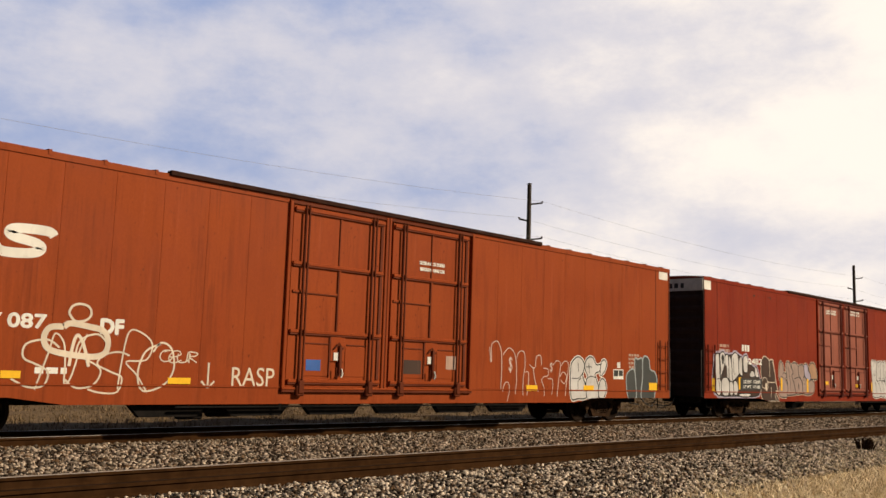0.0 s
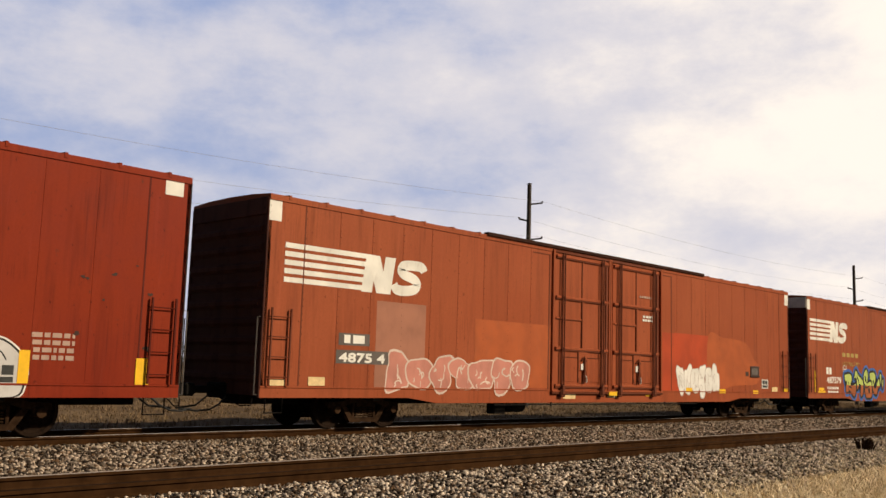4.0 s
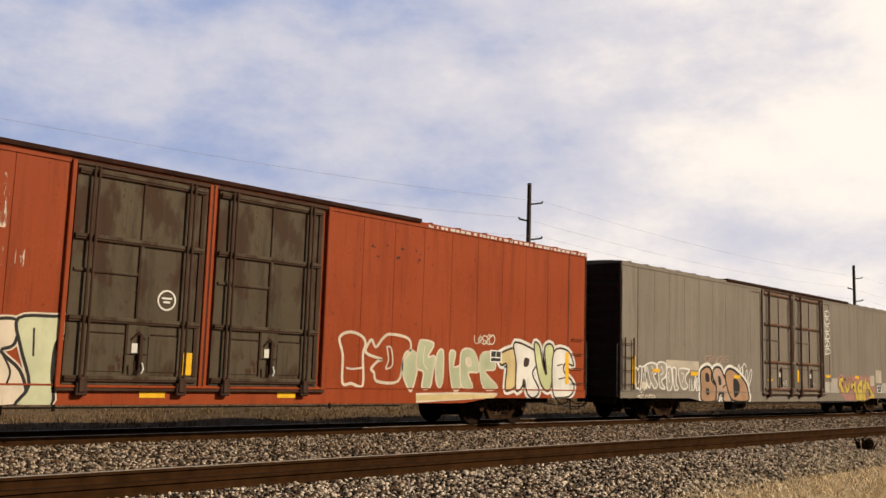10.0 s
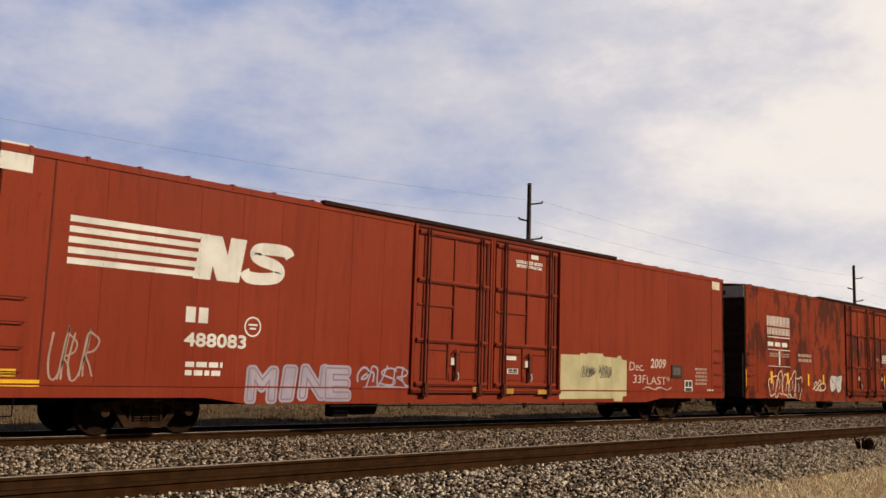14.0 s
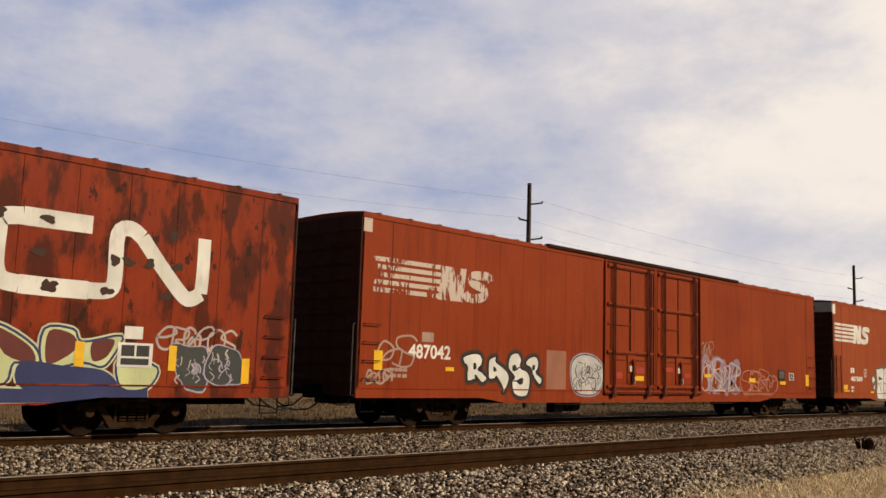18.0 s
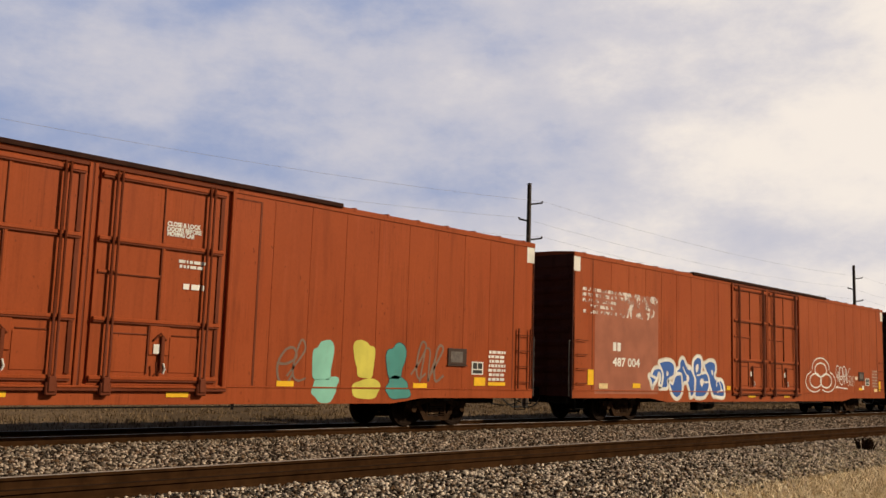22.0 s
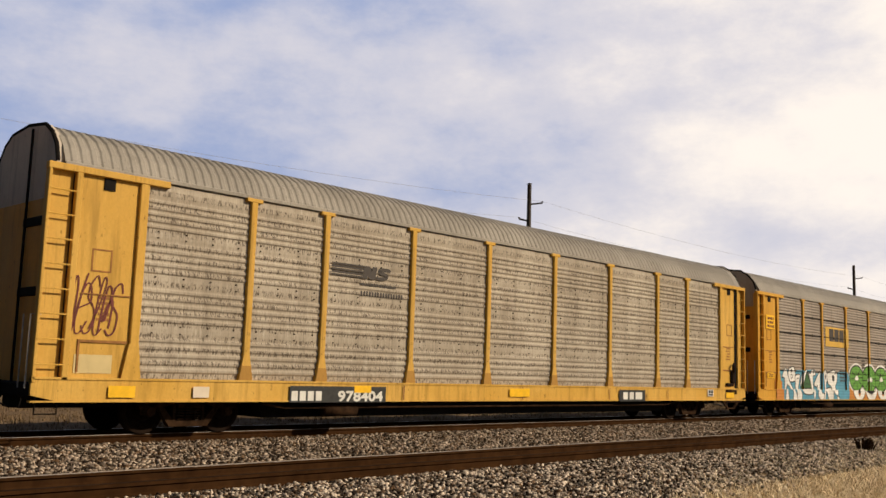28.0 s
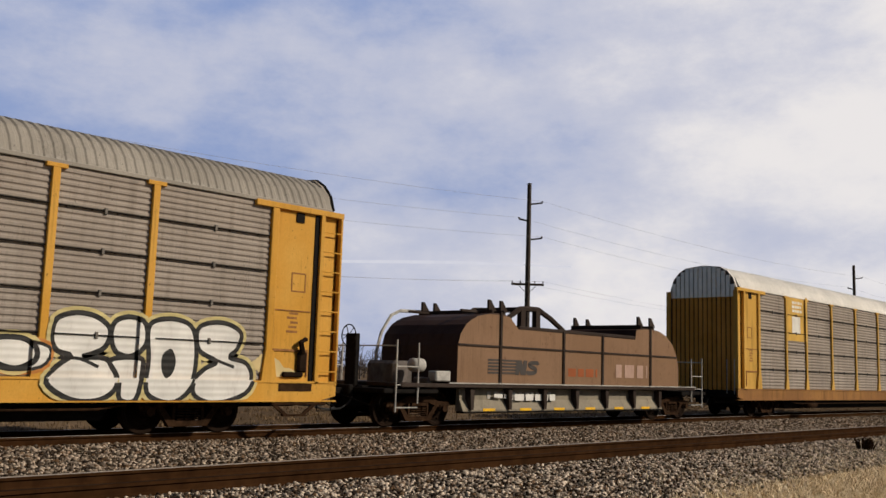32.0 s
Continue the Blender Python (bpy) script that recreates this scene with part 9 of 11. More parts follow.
p.letter([(0.511, 0.581), (0.555, 0.747), (0.638, 0.953), (0.669, 0.825), (0.645, 0.527), (0.678, 0.332), (0.654, 0.005), (0.559, 0.006), (0.526, 0.262)], S["gold2"], holes=[[(0.577, 0.587), (0.601, 0.641), (0.607, 0.492), (0.579, 0.457)]])
p.letter([(0.682, 0.662), (0.729, 0.799), (0.740, 1.001), (0.767, 0.938), (0.784, 0.537), (0.748, 0.269), (0.762, 0.004), (0.673, 0.004), (0.678, 0.332)], S["gold2"], lines=[[(0.713, 0.598), (0.728, 0.268)]])
p.letter([(0.790, 0.806), (0.841, 0.812), (0.897, 0.546), (0.997, 0.277), (1.001, 0.036), (0.874, 0.002), (0.815, 0.472)], S["gold2"], holes=[[(0.836, 0.474), (0.863, 0.475), (0.903, 0.206), (0.868, 0.171)]])

p = Piece(car_e, (6.70, 10.67, 0.59, 2.18), S["black"], S["cream"], 0.06, 0.03, 3, "pale green and cream tall letter")
p.letter([(0.023, 0.917), (0.089, 0.896), (0.083, 0.600), (0.091, 0.279), (0.035, 0.268)], S["black"])
p.letter([(0.095, 0.878), (0.246, 0.914), (0.221, 0.707), (0.230, 0.321), (0.250, 0.019), (-0.000, 0.021), (0.005, 0.267), (0.091, 0.270)], S["pale_green"], lines=[[(-0.003, 0.128), (0.113, 0.176), (0.247, 0.168)]])
p.letter([(0.230, 0.854), (0.341, 0.925), (0.436, 0.751), (0.456, 0.478), (0.394, 0.327), (0.451, 0.130), (0.428, 0.007), (0.238, 0.009), (0.218, 0.321), (0.223, 0.610)], S["pale_green"], holes=[[(0.214, 0.489), (0.261, 0.603), (0.337, 0.560), (0.375, 0.375), (0.327, 0.471), (0.263, 0.516)]], lines=[[(0.294, 0.275), (0.260, 0.346), (0.291, 0.396), (0.325, 0.324), (0.295, 0.226), (0.244, 0.274)]])
p.letter([(0.475, 0.779), (0.553, 0.913), (0.676, 0.927), (0.668, 0.668), (0.615, 0.588), (0.702, 0.388), (0.736, 0.132), (0.683, 0.005), (0.454, 0.007), (0.429, 0.278), (0.494, 0.530)], S["cream"], lines=[[(0.615, 0.588), (0.660, 0.386), (0.650, 0.233)]])
p.letter([(0.676, 0.952), (0.832, 0.996), (0.980, 0.997), (0.999, 0.801), (0.866, 0.762), (0.844, 0.394), (0.853, 0.003), (0.697, 0.005), (0.748, 0.235), (0.696, 0.645)], S["pale_green"], lines=[[(0.748, 0.856), (0.755, 0.545)]])

p = Piece(car_e, (2.08, 6.78, 0.65, 1.65), None, None, 0.1, 0.03, 1, "faded blue, yellow and dark painted stripe")
p.letter([(0.000, 0.242), (0.036, 0.537), (0.115, 0.894), (0.171, 1.000), (0.277, 0.953), (0.363, 0.934), (0.375, 0.169), (0.172, 0.133)], S["pale_blue"])
p.letter([(0.172, 0.968), (0.225, 0.912), (0.224, 0.522), (0.167, 0.549)], S["cream_yellow"])
p.letter([(0.235, 0.914), (0.285, 0.922), (0.320, 0.201), (0.274, 0.232)], S["cream"])
p.letter([(0.333, 0.863), (0.364, 0.868), (0.364, 0.401), (0.335, 0.432)], S["gold2"])
p.letter([(0.053, 0.394), (0.181, 0.441), (0.372, 0.368), (0.374, 0.268), (0.183, 0.293), (0.041, 0.269)], S["steel_blue"])
p.letter([(0.372, 0.401), (0.741, 0.460), (0.686, -0.001), (0.480, 0.137)], S["pale_blue"])
p.letter([(0.459, 0.440), (0.541, 0.480), (0.513, 0.171), (0.448, 0.136)], S["cream_yellow"])
p.letter([(0.533, 0.445), (0.609, 0.485), (0.637, -0.000), (0.574, 0.000)], S["navy"])
p.letter([(0.644, 0.432), (0.697, 0.457), (0.685, 0.069), (0.636, 0.069)], S["slate"])
p.letter([(0.736, 0.851), (0.818, 0.863), (0.770, 0.354), (0.730, -0.002), (0.694, 0.069)], S["cream_yellow"])
p.letter([(0.818, 0.826), (0.911, 0.949), (0.873, 0.287), (0.794, -0.002), (0.736, -0.002), (0.788, 0.355)], S["steel_blue"])
p.letter([(0.916, 0.876), (1.000, 0.813), (1.000, 0.380), (0.919, 0.376)], S["rust_line"])

p = Piece(car_e, (18.66, 22.28, 0.64, 2.17), S["cream"], None, 0.1, 0.025, 2, "pale green letter with cream edge")
p.letter([(0.139, 0.128), (0.544, 0.145), (1.000, 0.137), (0.956, -0.000), (0.143, 0.005)], S["cream_yellow"], sharp=True)
p.letter([(0.001, 0.590), (0.023, 0.774), (0.097, 0.824), (0.139, 0.725), (0.145, 0.518), (0.099, 0.188), (0.060, 0.228), (0.017, 0.388)], S["sage"])
p.letter([(0.151, 0.934), (0.188, 1.001), (0.300, 0.953), (0.246, 0.735), (0.316, 0.742), (0.296, 0.444), (0.272, 0.234), (0.194, 0.232), (0.205, 0.481), (0.134, 0.559)], S["sage"], lines=[[(0.211, 0.899), (0.200, 0.647), (0.243, 0.525)]])
p.letter([(0.335, 0.786), (0.396, 0.836), (0.400, 0.365), (0.363, 0.236), (0.327, 0.404)], S["sage"])
p.letter([(0.460, 0.799), (0.523, 0.827), (0.509, 0.586), (0.596, 0.593), (0.584, 0.242), (0.499, 0.239)], S["sage"])
p.letter([(0.588, 0.856), (0.698, 0.891), (0.759, 0.740), (0.777, 0.516), (0.665, 0.487), (0.717, 0.245), (0.606, 0.242), (0.576, 0.503)], S["sage"], holes=[[(0.635, 0.750), (0.691, 0.733), (0.695, 0.600), (0.639, 0.618)]])
p.letter([(0.792, 0.788), (0.932, 0.848), (0.964, 0.573), (0.847, 0.520), (0.997, 0.252), (0.831, 0.248)], S["sage"])

p = Piece(car_e, (22.30, 25.76, 0.75, 2.27), S["umber"], S["white"], 0.11, 0.03, 3, "angular pale letter with brown shade")
p.letter([(0.026, 0.579), (-0.000, 0.765), (0.220, 0.907), (0.265, 0.718), (0.213, 0.665), (0.211, 0.234), (0.147, 0.138), (0.082, 0.160), (0.096, 0.585)], S["cream_yellow"])
p.letter([(0.190, 1.000), (0.486, 0.837), (0.491, 0.638), (0.426, 0.437), (0.518, 0.145), (0.451, -0.003), (0.365, 0.069), (0.317, 0.334), (0.293, 0.189), (0.214, 0.139), (0.214, 0.617)], S["white"], holes=[[(0.320, 0.723), (0.382, 0.704), (0.366, 0.580), (0.310, 0.576)]])
p.letter([(0.440, 0.981), (0.512, 0.964), (0.565, 0.594), (0.613, 0.447), (0.585, 0.947), (0.705, 0.935), (0.678, 0.198), (0.576, 0.171), (0.497, 0.441)], S["lemon"])
p.letter([(0.707, 0.858), (0.907, 0.904), (0.993, 0.624), (0.881, 0.668), (0.853, 0.511), (1.001, 0.258), (0.958, 0.050), (0.804, -0.002), (0.704, 0.098)], S["white"], lines=[[(0.759, 0.608), (0.835, 0.639)], [(0.780, 0.354), (0.872, 0.383)]])

p = Piece(car_e, (16.64, 18.91, 1.03, 2.26), S["cream"], None, 0.1, 0.035, 2, "white outlined letter")
p.letter([(-0.001, 0.872), (0.133, 0.992), (0.294, 0.930), (0.353, 0.792), (0.323, 0.573), (0.336, 0.001), (0.178, 0.035), (0.064, 0.041), (0.052, 0.551)], None, lines=[[(0.101, 0.321), (0.192, 0.303), (0.321, 0.333)]])
p.letter([(0.361, 0.624), (0.431, 0.872), (0.498, 0.733), (0.595, 0.915), (0.705, 1.002), (0.974, 0.931), (1.000, 0.678), (0.904, 0.468), (0.832, 0.088), (0.535, 0.079), (0.487, 0.246), (0.443, 0.316), (0.532, 0.467), (0.586, 0.505)], None, lines=[[(0.645, 0.747), (0.718, 0.729), (0.746, 0.407), (0.650, 0.328), (0.685, 0.502), (0.654, 0.748)]])

p = Piece(car_b, (0.76, 4.35, 0.79, 2.45), S["black"], S["lilac"], 0.09, 0.024, 1, "silver letter with black lines")
p.letter([(0.0, 0.1), (0.0, 0.8), (0.05, 0.95), (0.30, 0.93), (0.50, 0.96), (0.62, 0.85), (0.80, 0.75), (1.0, 0.5), (1.0, 0.05), (0.5, 0.02)], S["umber"])
p.letter([(0.001, 0.857), (0.042, 0.941), (0.087, 0.943), (0.103, 0.823), (0.114, 0.411), (0.145, 0.340), (0.152, 0.171), (0.101, 0.026), (0.044, 0.073), (0.022, 0.214), (0.031, 0.381), (0.009, 0.666)], S["silver"], lines=[[(0.048, 0.383), (0.097, 0.405), (0.122, 0.351)], [(0.100, 0.338), (0.105, 0.146)]])
p.letter([(0.116, 0.923), (0.165, 0.992), (0.214, 0.963), (0.224, 0.840), (0.207, 0.676), (0.120, 0.412), (0.129, 0.607)], S["silver"], holes=[[(0.147, 0.878), (0.174, 0.932), (0.205, 0.887), (0.193, 0.736), (0.164, 0.733)]])
p.letter([(0.228, 0.902), (0.286, 0.936), (0.306, 0.725), (0.306, 0.425), (0.270, 0.422), (0.255, 0.669), (0.224, 0.703)], S["silver"], lines=[[(0.208, 0.664), (0.191, 0.490), (0.120, 0.412)]])
p.letter([(0.313, 0.877), (0.343, 0.881), (0.370, 0.707), (0.394, 0.355), (0.333, 0.352), (0.310, 0.475)], S["silver"])
p.letter([(0.368, 0.859), (0.396, 0.952), (0.444, 0.998), (0.496, 0.967), (0.525, 0.828), (0.530, 0.570), (0.539, 0.519), (0.400, 0.356), (0.378, 0.607)], S["silver"], lines=[[(0.412, 0.865), (0.414, 0.636), (0.438, 0.485)]])
p.letter([(0.529, 0.777), (0.564, 0.899), (0.603, 0.891), (0.613, 0.629), (0.612, 0.472), (0.538, 0.544)], S["silver"])
p.letter([(0.141, 0.292), (0.166, 0.403), (0.223, 0.431), (0.283, 0.411), (0.324, 0.276), (0.318, 0.102), (0.274, 0.028), (0.192, 0.027), (0.148, 0.123)], S["silver"])
p.letter([(0.322, 0.326), (0.382, 0.329), (0.417, 0.230), (0.416, 0.104), (0.370, 0.029), (0.325, 0.078)], S["silver"])
p.letter([(0.413, 0.331), (0.468, 0.360), (0.510, 0.260), (0.515, 0.132), (0.468, 0.030), (0.417, 0.079)], S["silver"])
p.letter([(0.631, 0.868), (0.675, 0.941), (0.723, 0.921), (0.735, 0.588), (0.669, 0.556), (0.639, 0.632)], S["silver"])
p.letter([(0.792, 0.539), (0.831, 0.610), (0.889, 0.575), (0.900, 0.467), (0.795, 0.459)], S["silver"])
p.letter([(0.901, 0.657), (0.943, 0.689), (1.001, 0.474), (0.922, 0.468)], S["silver"])
p.letter([(0.530, 0.069), (0.686, 0.084), (0.795, 0.073), (0.770, 0.006), (0.636, 0.000), (0.557, 0.018)], S["silver"])

p = Piece(car_b, (4.53, 6.16, 0.63, 2.39), S["cream"], None, 0.09, 0.02, 4, "dark brown letter with cream lines")
p.letter([(0.002, 0.804), (0.074, 0.939), (0.220, 1.001), (0.413, 0.945), (0.467, 0.920), (0.660, 0.930), (0.725, 0.782), (0.841, 0.429), (0.927, 0.239), (0.821, 0.210), (1.000, -0.003), (0.659, -0.002), (0.348, -0.001), (0.146, 0.021), (0.006, 0.125), (0.020, 0.359), (0.043, 0.490), (0.008, 0.594)], S["umber"], lines=[[(0.468, 0.907), (0.491, 0.745), (0.485, 0.542)], [(0.608, 0.919), (0.727, 0.755), (0.849, 0.416)], [(0.078, 0.465), (0.173, 0.525), (0.310, 0.497), (0.352, 0.392), (0.259, 0.284), (0.107, 0.308), (0.042, 0.412), (0.078, 0.465)], [(0.349, 0.432), (0.592, 0.418), (0.841, 0.429)], [(0.400, 0.433), (0.395, 0.366), (0.393, 0.299)], [(0.565, 0.315), (0.566, 0.208), (0.554, 0.087)], [(0.821, 0.210), (0.793, 0.101), (0.909, -0.002)]])
p.letter([(0.251, 0.384), (0.320, 0.365), (0.336, 0.245), (0.254, 0.252)], S["cream"])

p = Piece(car_b, (16.61, 23.34, 0.64, 2.58), S["black"], S["white"], 0.05, 0.018, 1, "silver piece with black lines")
p.letter([(0.000, 0.885), (0.014, 0.972), (0.034, 1.000), (0.052, 0.954), (0.072, 0.994), (0.098, 0.952), (0.100, 0.881), (0.095, 0.540), (0.110, 0.485), (0.155, 0.376), (0.181, 0.235), (0.179, 0.101), (0.024, 0.098), (0.017, 0.529)], S["silver"], holes=[[(0.070, 0.466), (0.083, 0.454), (0.090, 0.314), (0.084, 0.314)]], lines=[[(0.052, 0.828), (0.052, 0.884), (0.051, 0.940)], [(0.083, 0.342), (0.090, 0.230), (0.095, 0.105)], [(0.037, 0.699), (0.043, 0.616), (0.064, 0.633), (0.066, 0.718), (0.053, 0.730)]])
p.letter([(0.109, 0.883), (0.119, 0.978), (0.138, 0.934), (0.159, 0.982), (0.179, 0.929), (0.184, 0.726), (0.182, 0.558), (0.186, 0.509), (0.144, 0.475), (0.109, 0.499), (0.103, 0.569)], S["silver"], lines=[[(0.140, 0.833), (0.139, 0.876), (0.138, 0.919)], [(0.135, 0.551), (0.160, 0.560), (0.182, 0.558)]])
p.letter([(0.185, 0.916), (0.199, 0.993), (0.218, 0.954), (0.240, 0.980), (0.260, 0.934), (0.262, 0.741), (0.254, 0.562), (0.270, 0.490), (0.219, 0.499), (0.186, 0.509), (0.183, 0.610)], S["silver"], lines=[[(0.219, 0.851), (0.219, 0.895), (0.218, 0.939)], [(0.211, 0.562), (0.231, 0.565), (0.254, 0.574)]])
p.letter([(0.263, 0.995), (0.307, 0.931), (0.348, 0.834), (0.399, 0.761), (0.362, 0.669), (0.335, 0.544), (0.316, 0.541), (0.291, 0.597), (0.268, 0.490), (0.254, 0.562)], S["silver"], lines=[[(0.286, 0.761), (0.290, 0.717), (0.288, 0.671)]])
p.letter([(0.144, 0.475), (0.179, 0.508), (0.206, 0.468), (0.237, 0.326), (0.249, 0.102), (0.181, 0.101), (0.181, 0.235), (0.155, 0.376)], S["silver"])
p.letter([(0.220, 0.484), (0.261, 0.475), (0.301, 0.360), (0.316, 0.213), (0.317, 0.079), (0.250, 0.093), (0.237, 0.326)], S["silver"], holes=[[(0.219, 0.499), (0.269, 0.520), (0.261, 0.460), (0.243, 0.472)]])
p.letter([(0.296, 0.598), (0.327, 0.497), (0.358, 0.395), (0.400, 0.277), (0.406, 0.217), (0.399, 0.080), (0.322, 0.079), (0.307, 0.331), (0.270, 0.476)], S["silver"])
p.letter([(0.483, 0.689), (0.495, 0.865), (0.526, 0.903), (0.557, 0.829), (0.571, 0.575), (0.570, 0.351), (0.492, 0.283), (0.439, 0.341), (0.462, 0.436), (0.482, 0.485)], S["silver"], holes=[[(0.504, 0.425), (0.525, 0.449), (0.547, 0.413), (0.526, 0.380)]], lines=[[(0.513, 0.757), (0.519, 0.663), (0.519, 0.568)]])
p.letter([(0.560, 0.830), (0.580, 0.915), (0.609, 0.888), (0.618, 0.711), (0.605, 0.515), (0.577, 0.528)], S["silver"])
p.letter([(0.620, 0.875), (0.653, 0.908), (0.661, 0.718), (0.651, 0.455), (0.637, 0.324), (0.607, 0.403), (0.610, 0.548)], S["silver"])
p.letter([(0.708, 0.759), (0.736, 0.882), (0.760, 0.853), (0.770, 0.669), (0.736, 0.564), (0.707, 0.544), (0.693, 0.657)], S["silver"])
p.letter([(0.785, 0.824), (0.820, 0.899), (0.846, 0.869), (0.845, 0.749), (0.875, 0.616), (0.822, 0.490), (0.806, 0.640), (0.776, 0.636)], S["silver"])
p.letter([(0.412, 0.187), (0.439, 0.311), (0.492, 0.252), (0.474, 0.127), (0.477, 0.004), (0.411, 0.004)], S["silver"])
p.letter([(0.492, 0.252), (0.543, 0.349), (0.576, 0.336), (0.585, 0.161), (0.561, 0.003), (0.477, -0.002)], S["silver"])
p.letter([(0.576, 0.336), (0.631, 0.340), (0.656, 0.228), (0.615, 0.034), (0.563, 0.003)], S["silver"])
p.letter([(0.642, 0.357), (0.684, 0.524), (0.719, 0.528), (0.775, 0.367), (0.790, 0.201), (0.775, 0.051), (0.705, 0.018), (0.667, 0.229)], S["silver"], holes=[[(0.650, 0.390), (0.676, 0.441), (0.686, 0.410), (0.663, 0.294)]])
p.letter([(0.761, 0.483), (0.822, 0.473), (0.857, 0.271), (0.861, 0.051), (0.793, 0.051), (0.789, 0.301)], S["silver"])
p.letter([(0.822, 0.473), (0.876, 0.564), (0.941, 0.555), (0.996, 0.385), (1.000, 0.174), (0.975, 0.051), (0.861, 0.051), (0.863, 0.272)], S["silver"], lines=[[(0.854, 0.408), (0.884, 0.479), (0.929, 0.466), (0.950, 0.381)], [(0.867, 0.374), (0.891, 0.428), (0.917, 0.413)]])

p = Piece(car_h, (17.13, 23.18, 0.63, 2.01), S["navy"], S["pale_green"], 0.055, 0.022, 2, "pale lime letter with brown inside", inside=S["maroon"])
p.letter([(0.002, 0.228), (0.248, 0.199), (0.583, 0.174), (0.970, 0.241), (0.972, 0.069), (0.821, 0.052), (0.686, -0.002), (0.312, 0.019), (0.001, 0.045)], S["navy"], sharp=True)
p.letter([(0.025, 0.961), (0.143, 0.830), (0.154, 0.568), (0.083, 0.465), (0.120, 0.280), (0.130, 0.068), (0.033, 0.275), (0.028, 0.645)], S["lemon"], holes=[[(0.037, 0.903), (0.133, 0.795), (0.140, 0.686), (0.075, 0.605), (0.047, 0.648)]])
p.letter([(0.149, 0.855), (0.234, 0.971), (0.291, 0.834), (0.383, 0.954), (0.409, 0.908), (0.404, 0.499), (0.370, 0.244), (0.278, 0.535), (0.184, 0.524), (0.148, 0.281), (0.133, 0.470)], S["lemon"], holes=[[(0.207, 0.843), (0.235, 0.922), (0.292, 0.785), (0.371, 0.900), (0.386, 0.751), (0.327, 0.541), (0.265, 0.583), (0.213, 0.527)]])
p.letter([(0.165, 0.282), (0.197, 0.453), (0.255, 0.493), (0.329, 0.416), (0.384, 0.194), (0.283, 0.289)], S["navy"])
p.letter([(0.396, 0.905), (0.487, 1.002), (0.602, 0.733), (0.621, 0.468), (0.550, 0.514), (0.527, 0.250), (0.421, 0.246), (0.370, 0.244), (0.391, 0.497)], S["lemon"], holes=[[(0.488, 0.950), (0.588, 0.731), (0.606, 0.520), (0.521, 0.615)]])
p.letter([(0.627, 0.952), (0.715, 0.970), (0.747, 0.810), (0.870, 0.916), (0.850, 0.658), (0.814, 0.485), (0.752, 0.535), (0.635, 0.469)], S["lemon"], holes=[[(0.642, 0.928), (0.708, 0.913), (0.733, 0.753), (0.691, 0.583), (0.641, 0.523)], [(0.778, 0.815), (0.847, 0.855), (0.827, 0.627), (0.782, 0.566)]])
p.letter([(0.571, 0.516), (0.693, 0.474), (0.815, 0.430), (0.865, 0.237), (0.787, 0.217), (0.583, 0.200)], S["navy"])
p.letter([(0.867, 0.603), (0.999, 0.502), (0.970, 0.212), (0.881, 0.209)], S["lemon"])

p = Piece(car_n, (2.28, 8.11, 0.57, 2.03), S["black_r"], None, 0.09, 0.022, 4, "white angular letter on blue")
p.letter([(0.001, 0.709), (0.064, 0.974), (0.116, 0.648), (0.202, 0.298), (0.228, 0.059), (0.154, 0.079), (0.160, 0.296), (0.099, 0.489), (0.072, 0.370), (0.088, 0.060), (0.029, 0.061), (0.042, 0.368), (0.040, 0.677)], S["white_r"])
p.letter([(0.103, 0.804), (0.125, 0.967), (0.198, 1.003), (0.223, 0.825), (0.222, 0.622), (0.154, 0.574), (0.116, 0.648)], S["white_r"], lines=[[(0.145, 0.732), (0.154, 0.793), (0.173, 0.768), (0.172, 0.696), (0.154, 0.673), (0.145, 0.732)]])
p.letter([(0.224, 0.764), (0.300, 0.797), (0.293, 0.631), (0.275, 0.383), (0.311, 0.263), (0.293, 0.058), (0.228, 0.059), (0.222, 0.582)], S["white_r"], lines=[[(0.242, 0.665), (0.280, 0.691)]])
p.letter([(0.313, 0.427), (0.324, 0.718), (0.378, 0.928), (0.413, 0.943), (0.438, 0.863), (0.531, 0.422), (0.497, 0.270), (0.474, 0.226), (0.357, 0.244)], S["white_r"])
p.letter([(0.407, 0.921), (0.439, 0.820), (0.512, 0.464), (0.532, 0.414), (0.423, 0.402), (0.319, 0.419), (0.355, 0.618)], S["leaf_dark"], lines=[[(0.411, 0.816), (0.417, 0.604), (0.419, 0.414)], [(0.351, 0.513), (0.420, 0.541), (0.487, 0.505)]])
p.letter([(0.449, 0.908), (0.487, 0.828), (0.521, 0.965), (0.572, 0.930), (0.581, 0.799), (0.538, 0.749), (0.544, 0.402), (0.554, 0.228), (0.526, 0.056), (0.507, 0.399), (0.477, 0.697)], S["white_r"])
p.letter([(0.554, 0.533), (0.638, 0.853), (0.663, 0.902), (0.667, 0.678), (0.661, 0.320), (0.715, 0.233), (0.678, 0.054), (0.626, 0.099), (0.598, 0.230), (0.618, 0.495), (0.594, 0.449)], S["white_r"])
p.letter([(0.710, 0.910), (0.791, 0.948), (0.803, 0.695), (0.766, 0.416), (0.878, 0.424), (0.884, 0.052), (0.800, 0.053), (0.754, 0.325), (0.725, 0.054), (0.698, 0.054), (0.725, 0.414)], S["white_r"], holes=[[(0.738, 0.824), (0.780, 0.830), (0.775, 0.692), (0.741, 0.665)]])
